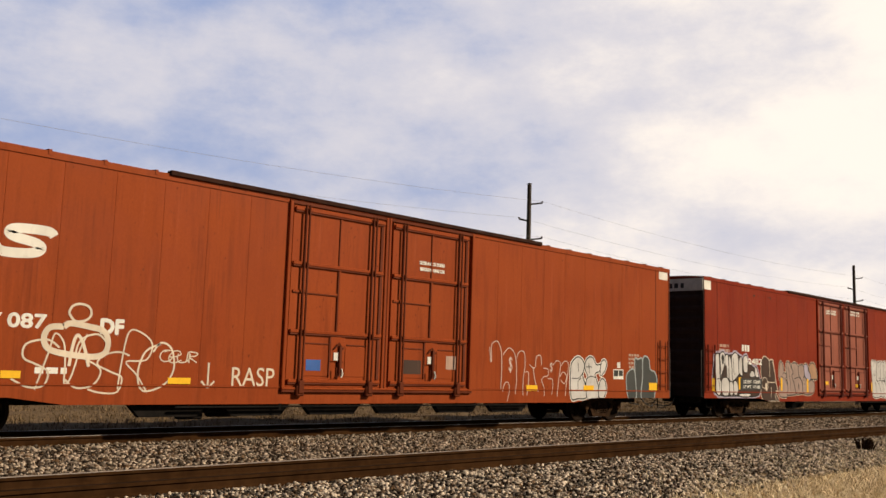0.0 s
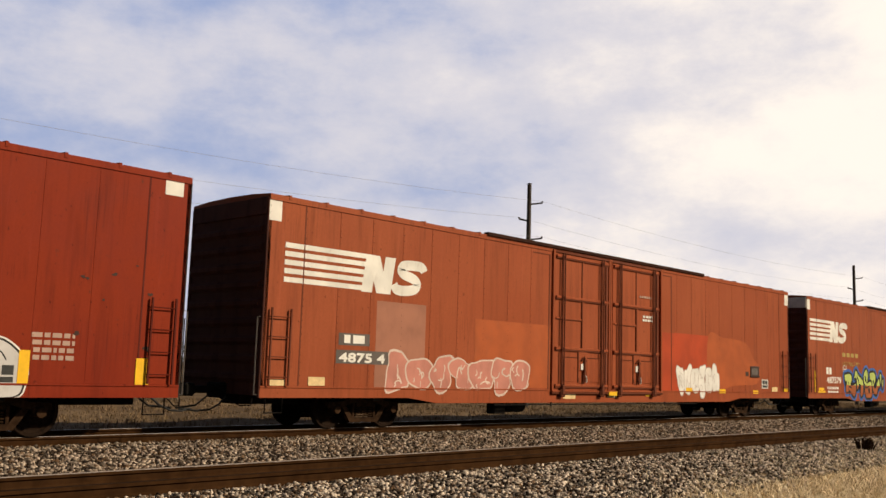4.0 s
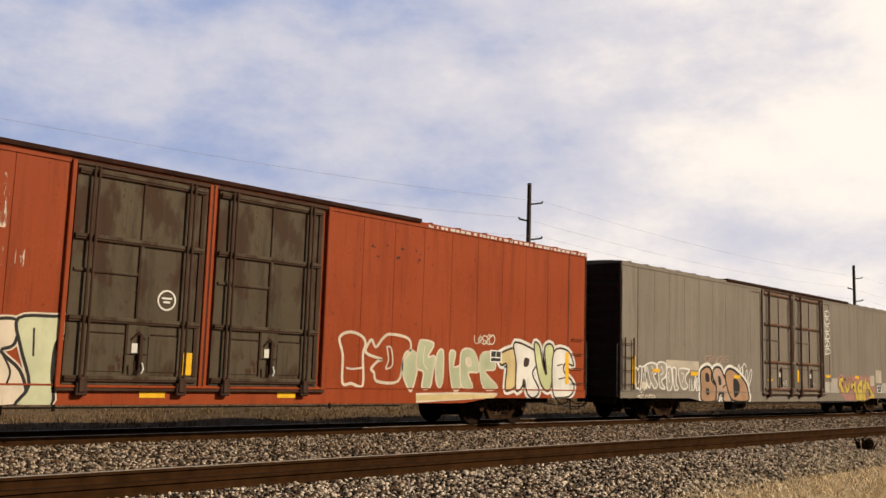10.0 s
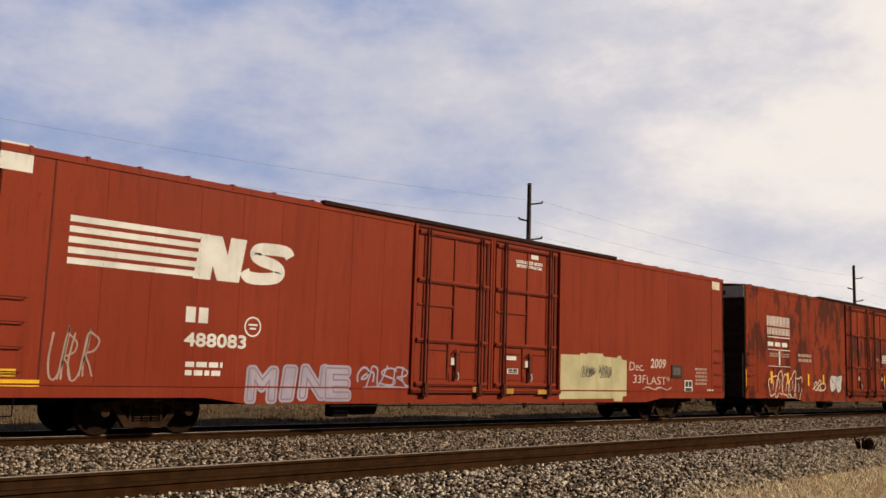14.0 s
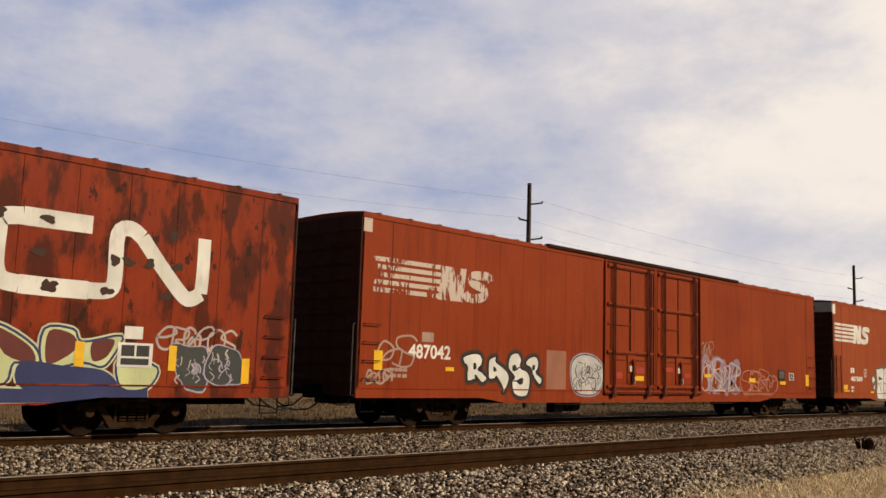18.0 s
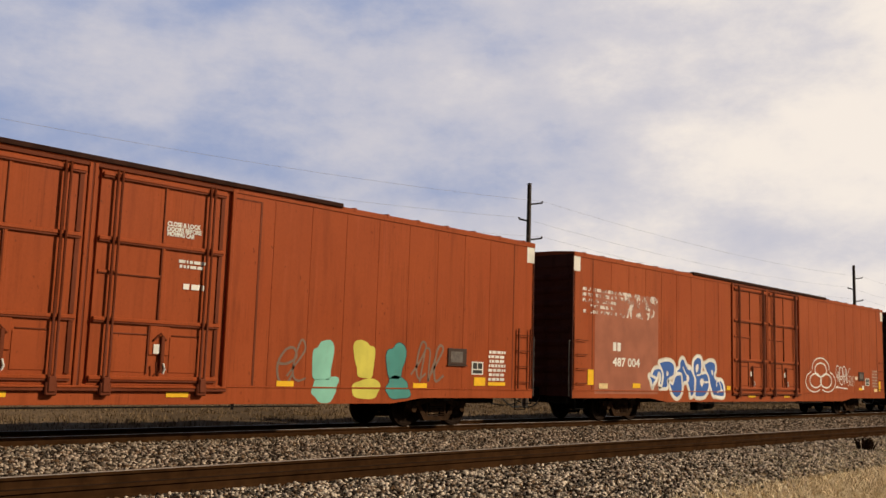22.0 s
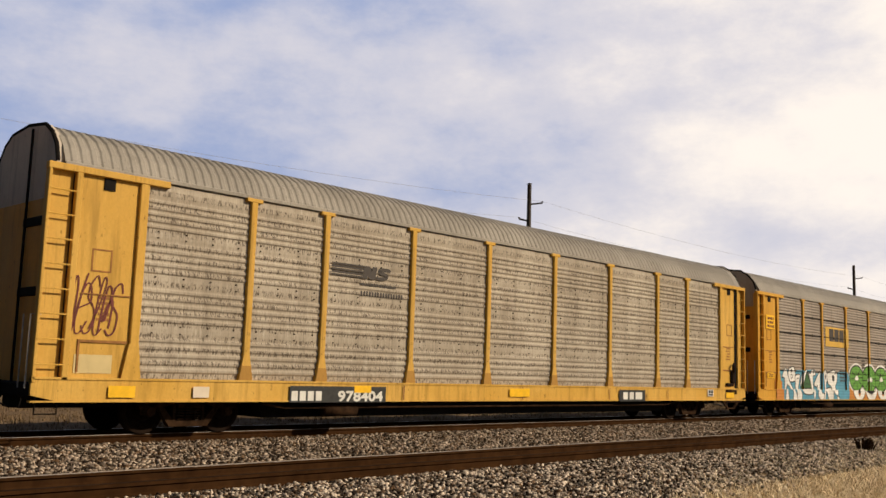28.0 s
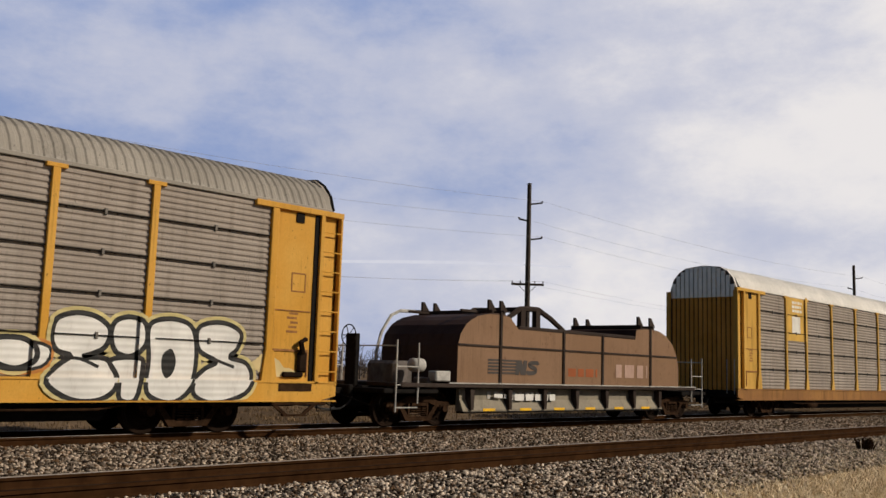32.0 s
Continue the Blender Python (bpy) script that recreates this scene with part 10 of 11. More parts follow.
p.letter([(0.800, 0.833), (0.870, 0.938), (0.942, 0.975), (0.997, 0.864), (0.993, 0.623), (0.958, 0.477), (0.982, 0.336), (0.970, 0.193), (0.909, 0.285), (0.877, 0.471), (0.819, 0.558)], S["white_r"], holes=[[(0.894, 0.801), (0.938, 0.807), (0.940, 0.641), (0.903, 0.661)]])
p.letter([(0.962, 0.193), (1.001, 0.146), (0.995, 0.003), (0.965, 0.051)], S["white_r"])

p = Piece(car_n, (15.15, 20.97, 0.56, 2.13), S["black_r"], S["orange_spray_r"], 0.09, 0.03, 3, "blue and white swollen letter", S["white_r"], 0.5)
p.letter([(0.000, 0.790), (0.054, 0.891), (0.150, 0.906), (0.211, 0.771), (0.198, 0.530), (0.141, 0.478), (0.218, 0.340), (0.190, 0.031), (0.140, 0.031), (0.117, 0.429), (0.116, 0.032), (0.053, 0.009), (0.036, 0.563)], S["sky_blue_r"], holes=[[(0.089, 0.661), (0.129, 0.690), (0.131, 0.595), (0.094, 0.568)]])
p.letter([(0.228, 0.774), (0.285, 0.928), (0.374, 0.917), (0.414, 0.698), (0.401, 0.349), (0.414, 0.052), (0.309, 0.005), (0.246, 0.149), (0.276, 0.440), (0.222, 0.580)], S["white_r"], lines=[[(0.187, 0.196), (0.225, 0.412), (0.319, 0.467), (0.347, 0.346), (0.297, 0.198)], [(0.271, 0.779), (0.323, 0.737), (0.357, 0.840)]])
p.letter([(0.414, 0.698), (0.447, 0.929), (0.540, 0.969), (0.534, 0.712), (0.507, 0.658), (0.596, 0.461), (0.609, 0.204), (0.554, 0.000), (0.424, 0.027), (0.437, 0.350)], S["white_r"], lines=[[(0.470, 0.603), (0.510, 0.455), (0.493, 0.303)]])
p.letter([(0.571, 0.870), (0.738, 1.000), (0.753, 0.630), (0.683, 0.571), (0.710, 0.023), (0.622, -0.001), (0.605, 0.461), (0.555, 0.586)], S["sky_blue_r"])
p.letter([(0.805, 0.635), (0.878, 0.750), (1.000, 0.681), (0.980, 0.458), (0.861, 0.435)], S["white_r"])
p.letter([(0.725, 0.443), (0.765, 0.525), (0.798, 0.421), (0.758, 0.313)], S["white_r"])

p = Piece(car_n, (19.50, 25.33, 0.63, 2.27), S["black_r"], S["pale_yellow_spray_r"], 0.12, 0.05, 3, "large white swollen letter with black outline")
p.letter([(0.261, 0.756), (0.275, 0.926), (0.334, 1.000), (0.402, 0.968), (0.449, 0.835), (0.438, 0.644), (0.401, 0.561), (0.364, 0.510), (0.441, 0.503), (0.480, 0.333), (0.469, 0.144), (0.413, 0.035), (0.327, 0.050), (0.250, 0.229), (0.287, 0.412), (0.326, 0.522), (0.288, 0.563), (0.268, 0.636)], S["white_r"], lines=[[(0.289, 0.496), (0.355, 0.494), (0.419, 0.407)]])
p.letter([(0.454, 0.836), (0.472, 0.951), (0.522, 0.993), (0.565, 0.921), (0.572, 0.695), (0.531, 0.544), (0.480, 0.570), (0.459, 0.679)], S["white_r"])
p.letter([(0.457, 0.489), (0.552, 0.524), (0.565, 0.403), (0.547, 0.050), (0.491, 0.050), (0.484, 0.302)], S["white_r"])
p.letter([(0.576, 0.874), (0.617, 0.980), (0.693, 0.996), (0.751, 0.889), (0.769, 0.554), (0.753, 0.217), (0.690, 0.017), (0.614, 0.050), (0.580, 0.179), (0.584, 0.502)], S["white_r"], holes=[[(0.641, 0.573), (0.672, 0.643), (0.691, 0.512), (0.683, 0.363), (0.658, 0.295), (0.639, 0.409)]])
p.letter([(0.768, 0.892), (0.818, 0.987), (0.890, 0.984), (0.947, 0.871), (0.932, 0.676), (0.904, 0.568), (0.972, 0.505), (1.000, 0.331), (0.967, 0.120), (0.849, -0.001), (0.767, 0.083), (0.758, 0.250), (0.806, 0.422), (0.851, 0.511), (0.779, 0.639)], S["white_r"], lines=[[(0.779, 0.639), (0.851, 0.528), (0.924, 0.448)]])
p.letter([(0.061, 0.593), (0.092, 0.684), (0.169, 0.696), (0.210, 0.613), (0.213, 0.465), (0.159, 0.371), (0.089, 0.452)], S["white_r"])
p.letter([(0.000, 0.415), (0.030, 0.518), (0.060, 0.450), (0.043, 0.320)], S["white_r"])

p = Piece(car_b, (6.17, 10.02, 0.78, 2.25), S["black"], S["cream"], 0.045, 0.024, 1, "mauve letter with dark and pale lines")
p.letter([(0.025, 0.951), (0.082, 0.961), (0.121, 0.812), (0.130, 0.684), (0.180, 0.664), (0.193, 0.575), (0.167, 0.469), (0.205, 0.381), (0.225, 0.226), (0.202, 0.019), (0.115, -0.002), (0.058, 0.005), (-0.001, 0.067), (0.004, 0.217), (0.045, 0.370), (-0.000, 0.593)], S["rosy"], lines=[[(0.094, 0.628), (0.140, 0.686), (0.181, 0.639)], [(0.038, 0.571), (0.096, 0.552), (0.147, 0.480)]])
p.letter([(0.174, 0.872), (0.200, 0.968), (0.245, 0.989), (0.294, 0.917), (0.319, 0.801), (0.354, 0.833), (0.364, 0.686), (0.325, 0.602), (0.385, 0.367), (0.431, 0.102), (0.312, 0.060), (0.200, 0.071), (0.225, 0.226), (0.193, 0.575)], S["rosy"], lines=[[(0.243, 0.856), (0.259, 0.674), (0.277, 0.491), (0.294, 0.282), (0.291, 0.059)]])
p.letter([(0.316, 0.881), (0.366, 0.969), (0.430, 0.966), (0.488, 0.879), (0.512, 0.732), (0.508, 0.594), (0.554, 0.543), (0.605, 0.354), (0.606, 0.133), (0.524, 0.090), (0.436, 0.102), (0.385, 0.367), (0.325, 0.602), (0.364, 0.686)], S["rosy"], holes=[[(0.493, 0.374), (0.509, 0.389), (0.514, 0.212), (0.498, 0.212)]], lines=[[(0.391, 0.515), (0.465, 0.557), (0.520, 0.554), (0.579, 0.463)]])
p.letter([(0.494, 0.839), (0.542, 0.915), (0.610, 0.926), (0.647, 0.833), (0.653, 0.637), (0.613, 0.465), (0.604, 0.382), (0.554, 0.543), (0.513, 0.594)], S["rosy"])
p.letter([(0.646, 0.889), (0.690, 0.958), (0.739, 0.917), (0.768, 0.763), (0.825, 0.655), (0.824, 0.511), (0.777, 0.450), (0.728, 0.503), (0.666, 0.610)], S["lilac"])
p.letter([(0.607, 0.465), (0.654, 0.609), (0.716, 0.488), (0.765, 0.449), (0.836, 0.512), (0.912, 0.431), (0.917, 0.257), (0.884, 0.126), (0.741, 0.067), (0.612, 0.133)], S["rosy"], lines=[[(0.654, 0.609), (0.670, 0.470), (0.662, 0.358)]])
p.letter([(0.766, 0.820), (0.822, 0.972), (0.896, 0.998), (0.962, 0.905), (0.999, 0.703), (0.998, 0.540), (0.909, 0.524), (0.835, 0.526), (0.819, 0.654)], S["tan"])

p = Piece(car_a, (20.66, 22.54, 0.70, 1.97), S["black"], S["white"], 0.05, 0.02, 2, "silver swollen letter with dark lines")
p.letter([(0.024, 0.038), (-0.002, 0.689), (0.057, 0.895), (0.189, 0.996), (0.311, 0.937), (0.379, 0.786), (0.329, 0.577), (0.377, 0.424), (0.449, 0.193), (0.417, 0.028), (0.218, 0.018)], S["silver"], lines=[[(0.195, 0.863), (0.205, 0.751), (0.210, 0.649)], [(0.039, 0.490), (0.233, 0.507), (0.345, 0.655)], [(0.210, 0.190), (0.206, 0.419), (0.293, 0.498)]])
p.letter([(0.396, 0.865), (0.491, 1.002), (0.617, 0.984), (0.709, 0.831), (0.837, 0.838), (0.802, 0.676), (0.677, 0.617), (0.703, 0.513), (0.777, 0.303), (0.768, 0.039), (0.601, 0.018), (0.457, 0.029), (0.417, 0.425), (0.473, 0.531), (0.391, 0.709)], S["silver"], lines=[[(0.498, 0.871), (0.504, 0.741), (0.510, 0.610)], [(0.421, 0.762), (0.502, 0.777), (0.586, 0.761)], [(0.454, 0.504), (0.575, 0.550), (0.703, 0.513)]])
p.letter([(0.828, 0.570), (0.837, 0.838), (0.918, 0.961), (1.001, 0.874), (0.953, 0.683)], S["silver"])
p.letter([(0.785, 0.303), (0.853, 0.491), (0.964, 0.441), (0.997, 0.200), (0.898, -0.003), (0.788, 0.066)], S["silver"])

p = Piece(car_a, (23.67, 25.54, 0.72, 2.10), S["pale_blue"], None, 0.05, 0.025, 2, "dark grey letter edged in pale blue")
p.letter([(-0.001, 0.486), (0.112, 0.656), (0.260, 0.652), (0.321, 0.181), (0.290, -0.003), (0.070, -0.003)], S["slate"])
p.letter([(0.259, 0.889), (0.373, 0.923), (0.510, 0.931), (0.519, 0.502), (0.505, 0.236), (0.465, -0.003), (0.329, -0.003), (0.321, 0.181)], S["slate"])
p.letter([(0.526, 0.932), (0.626, 1.003), (0.735, 0.917), (0.771, 0.701), (0.935, 0.625), (0.999, 0.408), (0.929, 0.133), (0.881, -0.003), (0.490, -0.003), (0.519, 0.502)], S["slate"])


# ---- poles and wires beyond the line ----
M["pole"] = plain("weathered_pole", (0.06, 0.045, 0.035), 0.85, 0.0, 0.4, 3.0)
M["wire"] = plain("wire", (0.34, 0.33, 0.33), 0.6)
POLES = [(-3.0, 33.2), (40.5, 32.3), (84.3, 30.6), (128.0, 29.6), (172.0, 28.6)]
HEADS = [10.4, 11.98, 11.75, 11.8, 11.8]
ARMS = ((-1.15, -1, 0.75), (-2.10, 1, 0.55), (-3.15, -1, 0.75))      # below the head, side, reach


def utility_pole(x, y, top, k):
    base = ground_height(x, y) - 0.3
    p = tagged(new("utility_pole"), "dark wooden pole with short alternating arms", "utility pole", "poles beside the line")
    p.matrix_basis = pose(x, y, 0)
    part("shaft", Shape().tube([(0, 0, base), (0, 0, top * 0.5), (0, 0, top)], [0.17, 0.145, 0.115], 10), M["pole"], p)
    for dz, side, reach in ARMS:
        a = part("arm", Shape().tube([(0, 0, top + dz - 0.05), (-side * reach * 0.7, side * reach * 0.7, top + dz + 0.06)], 0.045, 6), M["pole"], p)
        part("insulator", Shape().lathe_y([(-0.05, 0.03), (0, 0.06), (0.05, 0.03)], 0, 0, 8), M["grey_steel"], a, at=pose(-side * reach * 0.7, side * reach * 0.7, top + dz + 0.12, 90))
    c = part("cross_arm", Shape().box(-0.9, 0.9, -0.06, 0.06, top - 5.75, top - 5.63, 0.01).tube([(-0.55, 0.07, top - 5.7), (0, 0.08, top - 6.2), (0.55, 0.07, top - 5.7)], 0.02, 5), M["pole"], p, at=pose(0, 0, 0, 0, 0, -45))
    for dx in (-0.85, -0.4, 0.4, 0.85):
        part("insulator", Shape().box(dx - 0.03, dx + 0.03, -0.03, 0.03, top - 5.63, top - 5.5), M["grey_steel"], c)
    return p


for k, ((x, y), top) in enumerate(zip(POLES, HEADS)):
    utility_pole(x, y, top, k)


def wire(a, b, sag, r=0.006):
    a, b = Vector(a), Vector(b)
    pts = [a.lerp(b, t) - Vector((0, 0, 4 * sag * t * (1 - t))) for t in (i / 14 for i in range(15))]
    thing("overhead_wire", Shape().tube(pts, r, 4), M["wire"], "thin sagging wire between wooden poles", "wire", "overhead wires")


for (p, ht), (q, hu) in zip(zip(POLES, HEADS), list(zip(POLES, HEADS))[1:]):
    for dz, side, reach in ARMS:
        o = side * reach * 0.7
        wire((p[0] - o, p[1] + o, ht + dz + 0.15), (q[0] - o, q[1] + o, hu + dz + 0.15), 0.55)
    for o in (-0.6, 0.6):
        wire((p[0] + o, p[1] - o, ht - 5.5), (q[0] + o, q[1] - o, hu - 5.5), 0.6, 0.0045)

# ---- the sky's clouds: a far shell that drifts slowly ----
CLOUD_R = 4300.0
m = bpy.data.materials.new("thin_cloud")
m.use_nodes = True
n, l = m.node_tree.nodes, m.node_tree.links
n.clear()
out = n.new("ShaderNodeOutputMaterial")
mixs = n.new("ShaderNodeMixShader")
tr = n.new("ShaderNodeBsdfTransparent")
em = n.new("ShaderNodeEmission")
uv = n.new("ShaderNodeUVMap").outputs[0]
big = noise_of(n, l, uv, 1.6, (1.0, 2.0, 1), 7.0, 0.52, (0.35, 0.1, 0))
wisp = noise_of(n, l, uv, 5.0, (0.85, 1.5, 1), 9.0, 0.63, (0.1, 0.7, 0))
sep = n.new("ShaderNodeSeparateXYZ")
l.new(uv, sep.inputs[0])


def math_of(op, a, c):
    x = n.new("ShaderNodeMath")
    x.operation = op
    for s, v in zip(x.inputs, (a, c)):
        if isinstance(v, bpy.types.NodeSocket):
            l.new(v, s)
        else:
            s.default_value = v
    return x.outputs[0]


def puff(u, v, ru, rv, amount):
    """A soft patch of more or less cloud round one place in the sky."""
    du = math_of("DIVIDE", math_of("SUBTRACT", sep.outputs[0], u), ru)
    dv = math_of("DIVIDE", math_of("SUBTRACT", sep.outputs[1], v), rv)
    e = math_of("ADD", math_of("MULTIPLY", du, du), math_of("MULTIPLY", dv, dv))
    return math_of("MULTIPLY", math_of("POWER", 2.718, math_of("MULTIPLY", e, -1.0)), amount)


cover = math_of("ADD", math_of("MULTIPLY", sep.outputs[0], 0.62), 0.05)
for a in PUFFS:
    cover = math_of("ADD", cover, puff(*a))
cover = math_of("ADD", cover, math_of("MULTIPLY", math_of("SUBTRACT", big, 0.5), 1.5))
cover = math_of("ADD", cover, math_of("MULTIPLY", math_of("SUBTRACT", wisp, 0.5), 1.45))
mixs.inputs[0].default_value = 0.96
tint = mix_rgb(n, l, ramp_of(n, l, cover, -0.22, 0.46), (0.30, 0.385, 0.63), (0.64, 0.64, 0.73))
tint = mix_rgb(n, l, ramp_of(n, l, cover, 0.35, 0.95), tint, (0.985, 0.915, 0.86))
l.new(tint, em.inputs[0])
em.inputs[1].default_value = CLOUD_GLOW
l.new(tr.outputs[0], mixs.inputs[1])
l.new(em.outputs[0], mixs.inputs[2])
l.new(mixs.outputs[0], out.inputs[0])


def cloud_shell():
    """Part of a great sphere; its UV runs 0 to 1 over the width of the view and upwards from the horizon."""
    vs, fs, uvs = [], [], []
    na, ne = 40, 16
    for j in range(ne + 1):
        el = radians(-0.6 + 30.6 * j / ne)
        for i in range(na + 1):
            az = radians(-44 + 88 * i / na)          # to the right of the line of sight
            vs.append((CLOUD_R * math.cos(el) * math.sin(az), CLOUD_R * math.cos(el) * math.cos(az), CLOUD_R * math.sin(el)))
            uvs.append((0.5 + math.degrees(az) / 51.0, math.degrees(el) / 51.0))
    k = na + 1
    fs = [(j * k + i, j * k + i + 1, (j + 1) * k + i + 1, (j + 1) * k + i) for j in range(ne) for i in range(na)]
    me = bpy.data.meshes.new("cloud_backdrop")
    me.from_pydata(vs, [], fs)
    lay = me.uv_layers.new(name="sky")
    for lp in me.loops:
        lay.data[lp.index].uv = uvs[lp.vertex_index]
    me.materials.append(m)
    me.polygons.foreach_set("use_smooth", [True] * len(me.polygons))
    return tagged(new("cloud_backdrop", me), "thin white clouds drifting over a pale blue sky", "sky", kind="structure")


clouds = cloud_shell()
CLOUD_AT = pose(0, 0, 0, 0, 0, math.degrees(YAW))
clouds.matrix_basis = CLOUD_AT
# ---- dry grass, weeds and the far trees ----
m, n, l, b = nodes_of("dry_grass")
geo = n.new("ShaderNodeNewGeometry")
c = mix_rgb(n, l, geo.outputs["Random Per Island"], (0.48, 0.35, 0.20), (0.98, 0.84, 0.60))
l.new(c, b.inputs["Base Color"])
b.inputs["Roughness"].default_value = 0.8
b.inputs["Specular IOR Level"].default_value = 0.15
M["grass"] = m
m, n, l, b = nodes_of("field_grass")
geo = n.new("ShaderNodeNewGeometry")
c = mix_rgb(n, l, geo.outputs["Random Per Island"], (0.07, 0.046, 0.026), (0.30, 0.205, 0.12))
l.new(c, b.inputs["Base Color"])
b.inputs["Roughness"].default_value = 0.85
b.inputs["Specular IOR Level"].default_value = 0.02
M["field"] = m


def blades(name, pts, height, width, seed, mat, label, lean=0.6):
    """Bent grass blades of two pieces each, rooted at the points given."""
    rng = np.random.default_rng(seed)
    k = len(pts)
    a = rng.uniform(0, 2 * np.pi, k)
    h = rng.uniform(*height, k)
    w = rng.uniform(0.6, 1.2, k) * width
    d = np.stack([np.cos(a), np.sin(a), np.zeros(k)], 1)
    side = np.stack([-np.sin(a), np.cos(a), np.zeros(k)], 1) * w[:, None]
    bend = rng.uniform(0.1, lean, k)[:, None] * h[:, None]
    up = np.array([0, 0, 1.0])
    mid = pts + d * bend * 0.3 + up * (h * 0.6)[:, None]
    tip = pts + d * bend + up * (h * rng.uniform(0.75, 1.0, k))[:, None]
    vs = np.stack([pts - side, pts + side, mid + side * 0.7, mid - side * 0.7, tip], 1).reshape(-1, 3)
    base = (np.arange(k) * 5)[:, None]
    fs = np.concatenate([base + np.array([0, 1, 2]), base + np.array([0, 2, 3]), base + np.array([3, 2, 4])], 1).reshape(-1, 3)
    me = bpy.data.meshes.new(name)
    me.vertices.add(len(vs))
    me.vertices.foreach_set("co", vs.ravel())
    me.loops.add(fs.size)
    me.loops.foreach_set("vertex_index", fs.ravel())
    me.polygons.add(len(fs))
    me.polygons.foreach_set("loop_start", np.arange(0, fs.size, 3))
    me.polygons.foreach_set("loop_total", np.full(len(fs), 3))
    me.materials.append(mat)
    me.update(calc_edges=True)
    return tagged(new(name, me), label, "grass", kind="stuff")


def clumped(count, x0, x1, y0, y1, seed, keep):
    rng = np.random.default_rng(seed)
    k = count // 9
    cx, cy = rng.uniform(x0, x1, k), rng.uniform(y0, y1, k)
    x = np.repeat(cx, 9) + rng.normal(0, 0.09, k * 9)
    y = np.repeat(cy, 9) + rng.normal(0, 0.09, k * 9)
    ok = keep(x, y, rng)
    x, y = x[ok], y[ok]
    z = np.array([ground_height(p, q) for p, q in zip(x, y)]) - 0.03
    return np.stack([x, y, z], 1)


def patchy(x, y, r, low=-0.25):
    """Thins the turf out in bare spots of half a metre and more."""
    v = np.array([noise.noise((p * 0.75, q * 1.3, 4.0)) + 0.6 * noise.noise((p * 2.6, q * 3.4, 9.0)) for p, q in zip(x, y)])
    return v + r.normal(0, 0.12, len(x)) > low


def near_edge(x):
    return 7.0 + 0.19 * (x - 12.0) - 0.004 * (x - 12.0) ** 2


blades("dry_grass", clumped(105000, 7.0, 34.0, 2.5, 10.2, 11, lambda x, y, r: (y < near_edge(x) + r.normal(0, 0.30, len(x))) & (x > 1.25 * y) & (x < 4.6 * y) & patchy(x, y, r, -1.1 + 1.05 * np.clip((y - near_edge(x) + 1.1) / 1.1, 0.0, 1.0))),
       (0.04, 0.17), 0.007, 12, M["grass"], "short golden dry grass on the verge", 2.6)
blades("dry_weeds", clumped(4200, 11.0, 40.0, 6.6, 11.0, 13, lambda x, y, r: (y > near_edge(x)) & (y < near_edge(x) + 0.9)),
       (0.08, 0.28), 0.004, 14, M["grass"], "thin dry weeds growing in the ballast edge", 0.5)
blades("field_grass", clumped(80000, 0.0, 90.0, 19.9, 44.0, 15, lambda x, y, r: (x < 3.2 * y) & (x > 0.2 * y)),
       (0.05, 0.22), 0.012, 16, M["field"], "brown dry grass and weeds beyond the tracks", 0.9)

M["bark"] = plain("grey_bark", (0.11, 0.09, 0.08), 0.9, 0.0, 0.4, 2.0)


def far_trees():
    """A far hedge row of bare trees: trunks, limbs and many twigs, joined."""
    rng = random.Random(21)
    s = Shape()
    for k in range(300):
        az = radians(rng.uniform(-40, 36)) + YAW * -1
        d = rng.uniform(150, 230)
        x, y = d * math.sin(az), d * math.cos(az)
        if y < 60:
            continue
        h = rng.uniform(2.8, 6.2)
        z0 = ground_height(x, y) - 0.3
        s.tube([(x, y, z0), (x + rng.uniform(-.3, .3), y, z0 + h * 0.5), (x + rng.uniform(-.6, .6), y, z0 + h)], [0.22, 0.13, 0.03], 4)
        for j in range(14):
            t = rng.uniform(0.15, 0.9)
            a = rng.uniform(0, 6.28)
            r = (1.2 - t) * h * rng.uniform(0.35, 0.7)
            p = (x, y, z0 + h * t)
            q = (x + r * math.cos(a), y + r * math.sin(a), z0 + h * min(1.0, t + rng.uniform(0.05, 0.3)))
            s.tube([p, q], [0.07, 0.02], 3)
            for i in range(4):
                u = rng.uniform(0.3, 1.0)
                c = [p[w] + u * (q[w] - p[w]) for w in range(3)]
                s.tube([c, (c[0] + rng.uniform(-.9, .9), c[1] + rng.uniform(-.9, .9), c[2] + rng.uniform(0.1, 1.1))], [0.035, 0.012], 3)
    me = bpy.data.meshes.new("far_trees")
    me.from_pydata(s.v, [], s.f)
    me.materials.append(M["bark"])
    return tagged(new("far_trees", me), "grey leafless hedge row on the far side of the field", "trees", kind="stuff")


far_trees()

# a dark clump of dead weeds in the ballast, and a marker stake
w = Shape()
rng = random.Random(9)
for k in range(60):
    a, r = rng.uniform(0, 6.28), rng.uniform(0.02, 0.16)
    w.tube([(r * math.cos(a), r * math.sin(a), 0), (1.5 * r * math.cos(a), 1.5 * r * math.sin(a), rng.uniform(0.12, 0.30)), (1.9 * r * math.cos(a + .3), 1.9 * r * math.sin(a + .3), rng.uniform(0.2, 0.36))], [0.012, 0.02, 0.008], 4)
weed = thing("weed_clump", w, M["truck"], "dark dead weed clump standing in the ballast", "weeds")
weed.matrix_basis = pose(23.84, 8.47, BED - 0.02)

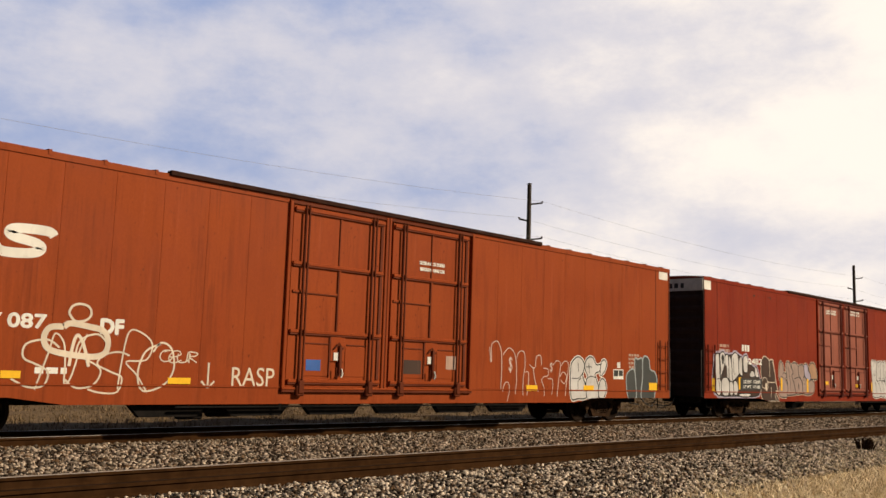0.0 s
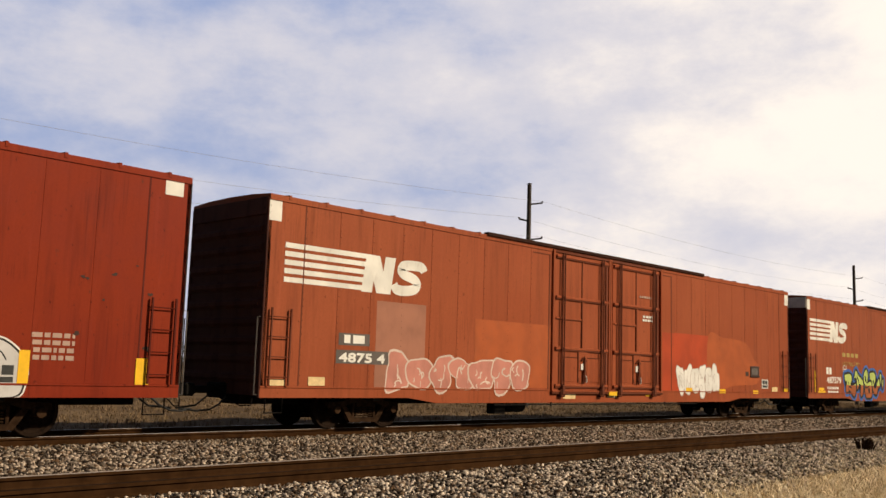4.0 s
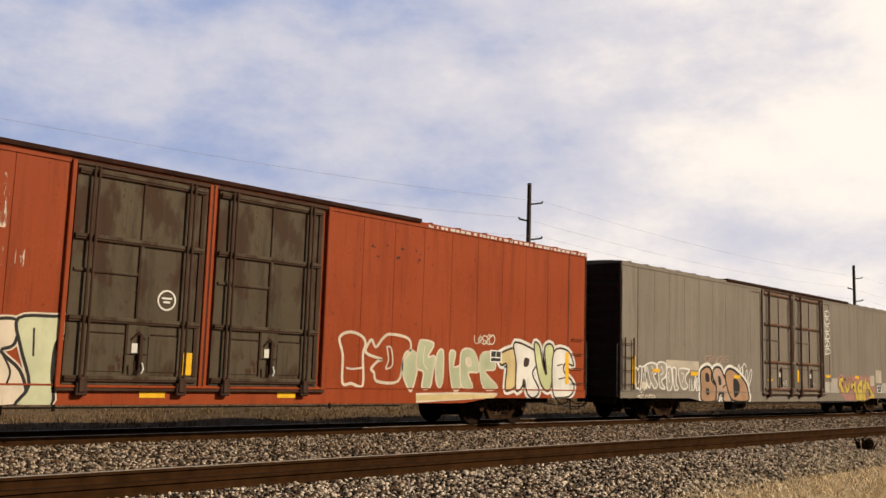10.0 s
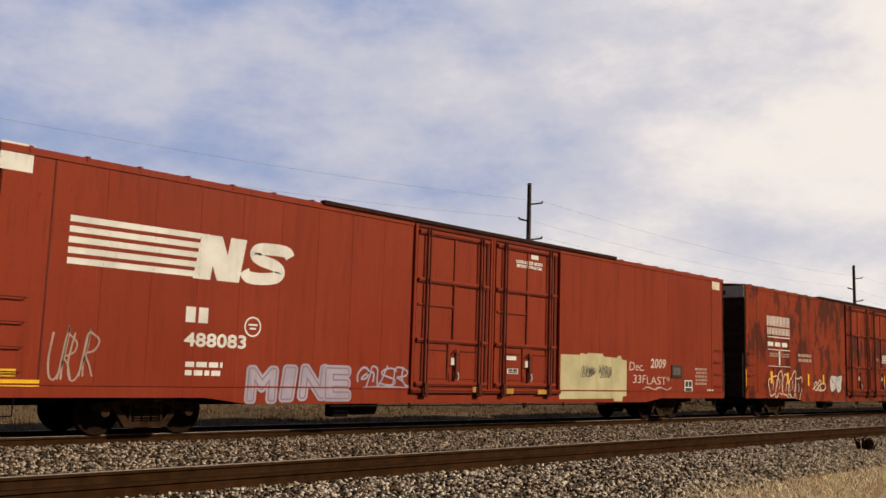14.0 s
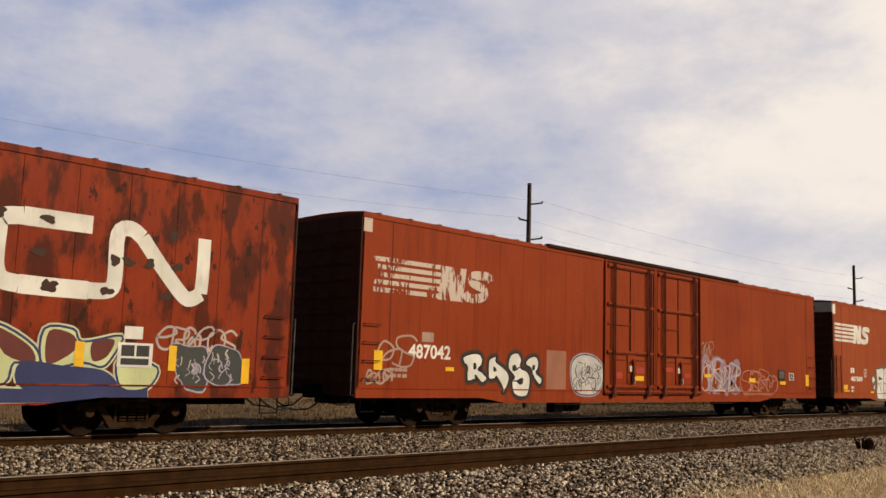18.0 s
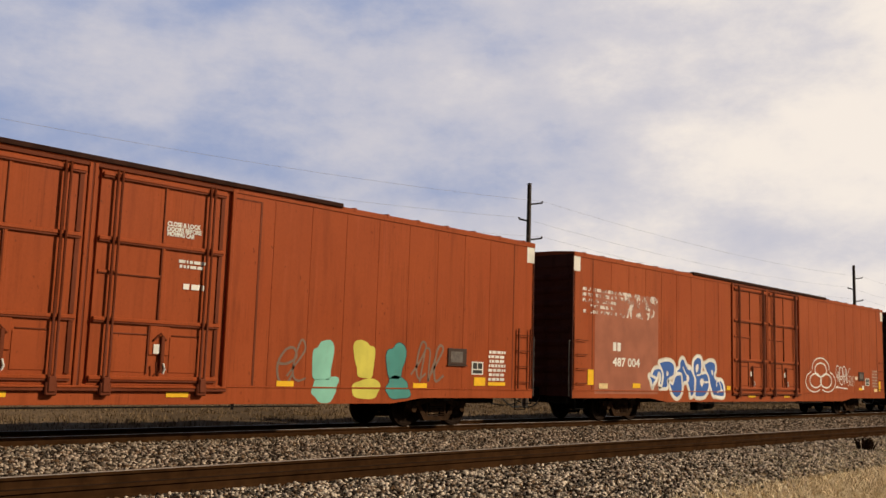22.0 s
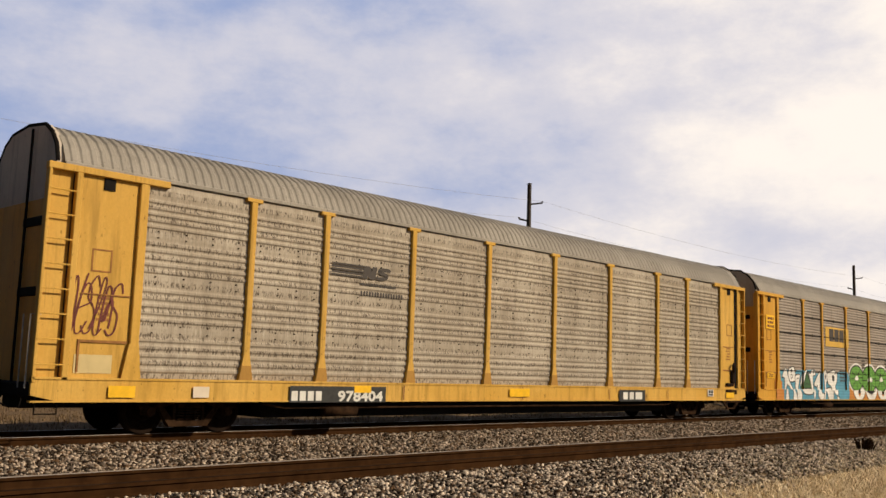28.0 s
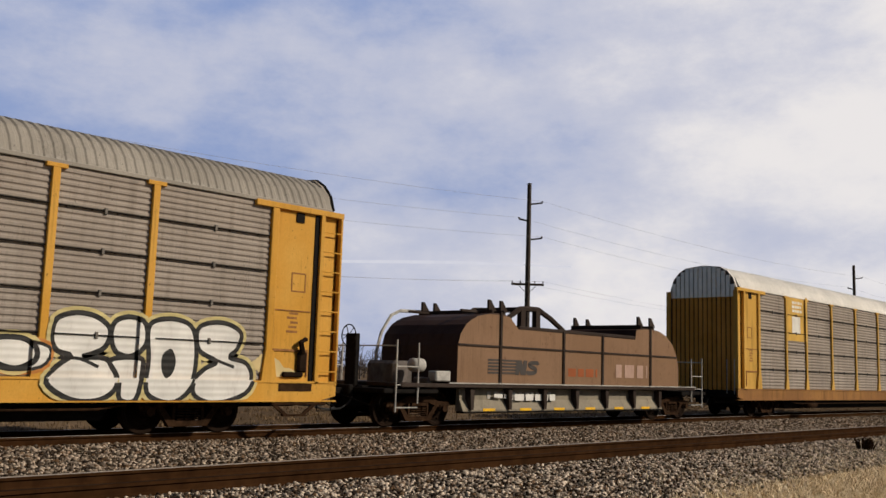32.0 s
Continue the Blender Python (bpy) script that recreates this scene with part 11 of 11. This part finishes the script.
# a vapour trail low in the sky, drifting with the clouds
m = bpy.data.materials.new("vapour_trail")
m.use_nodes = True
n, l = m.node_tree.nodes, m.node_tree.links
n.clear()
out, mixs, tr, em = n.new("ShaderNodeOutputMaterial"), n.new("ShaderNodeMixShader"), n.new("ShaderNodeBsdfTransparent"), n.new("ShaderNodeEmission")
em.inputs[0].default_value, em.inputs[1].default_value = (0.84, 0.82, 0.86, 1.0), 1.0
co = n.new("ShaderNodeTexCoord").outputs["Object"]
l.new(ramp_of(n, l, noise_of(n, l, co, 0.012), 0.3, 0.7, 0.25, 0.75), mixs.inputs[0])
l.new(tr.outputs[0], mixs.inputs[1])
l.new(em.outputs[0], mixs.inputs[2])
l.new(mixs.outputs[0], out.inputs[0])
ends = [Vector((2654.0, 3221.4, 467.5)), Vector((3039.6, 2858.1, 482.3)), Vector((3377.4, 2451.1, 474.5))]
trail = tagged(new("vapour_trail", Shape().tube(ends, [6.5, 7.5, 3.0], 6).mesh("vapour_trail", m)), "thin white vapour trail low in the sky", "sky", kind="structure")

# ---- movement: the train rolls past at about twelve metres a second ----
def travelled(t):
    u = (t - 16.0) / 16.0
    return 192.118 * u + 1.876 * u ** 2 - 1.236 * u ** 3 + 0.0557 * u ** 4 + 1.2147 * u ** 5 - 0.1117 * u ** 6


def motions():
    times = [k * 1.0 for k in range(33)]
    for car, place in CARS:
        walk(car, [(t, pose(place - travelled(t), TRAIN_Y, 0)) for t in times])
    first = {}
    for k, w in WHEELSETS:
        if k not in first:
            x, z = w.matrix_basis.translation.x, w.matrix_basis.translation.z
            rows = []
            for f in range(0, 961):
                t = f / FPS
                rows.append((t, pose(x, 0, z, 0, -math.degrees((travelled(t) - travelled(0)) / WHEEL_R) % 360, 0)))
            walk(w, rows)
            first[k] = w
        else:
            a = first[k].animation_data
            w.rotation_mode = "QUATERNION"
            d = w.animation_data_create()
            d.action = a.action
            d.action_slot = a.action_slot
    walk(clouds, [(t, CLOUD_AT @ pose(0, 0, 0, 0, 0, -0.0525 * (t - 16))) for t in (0.0, 8.0, 16.0, 24.0, 32.0)])
    walk(trail, [(t, pose(0, 0, 0, 0, 0, -0.0525 * (t - 32))) for t in (0.0, 16.0, 32.0)])


motions()
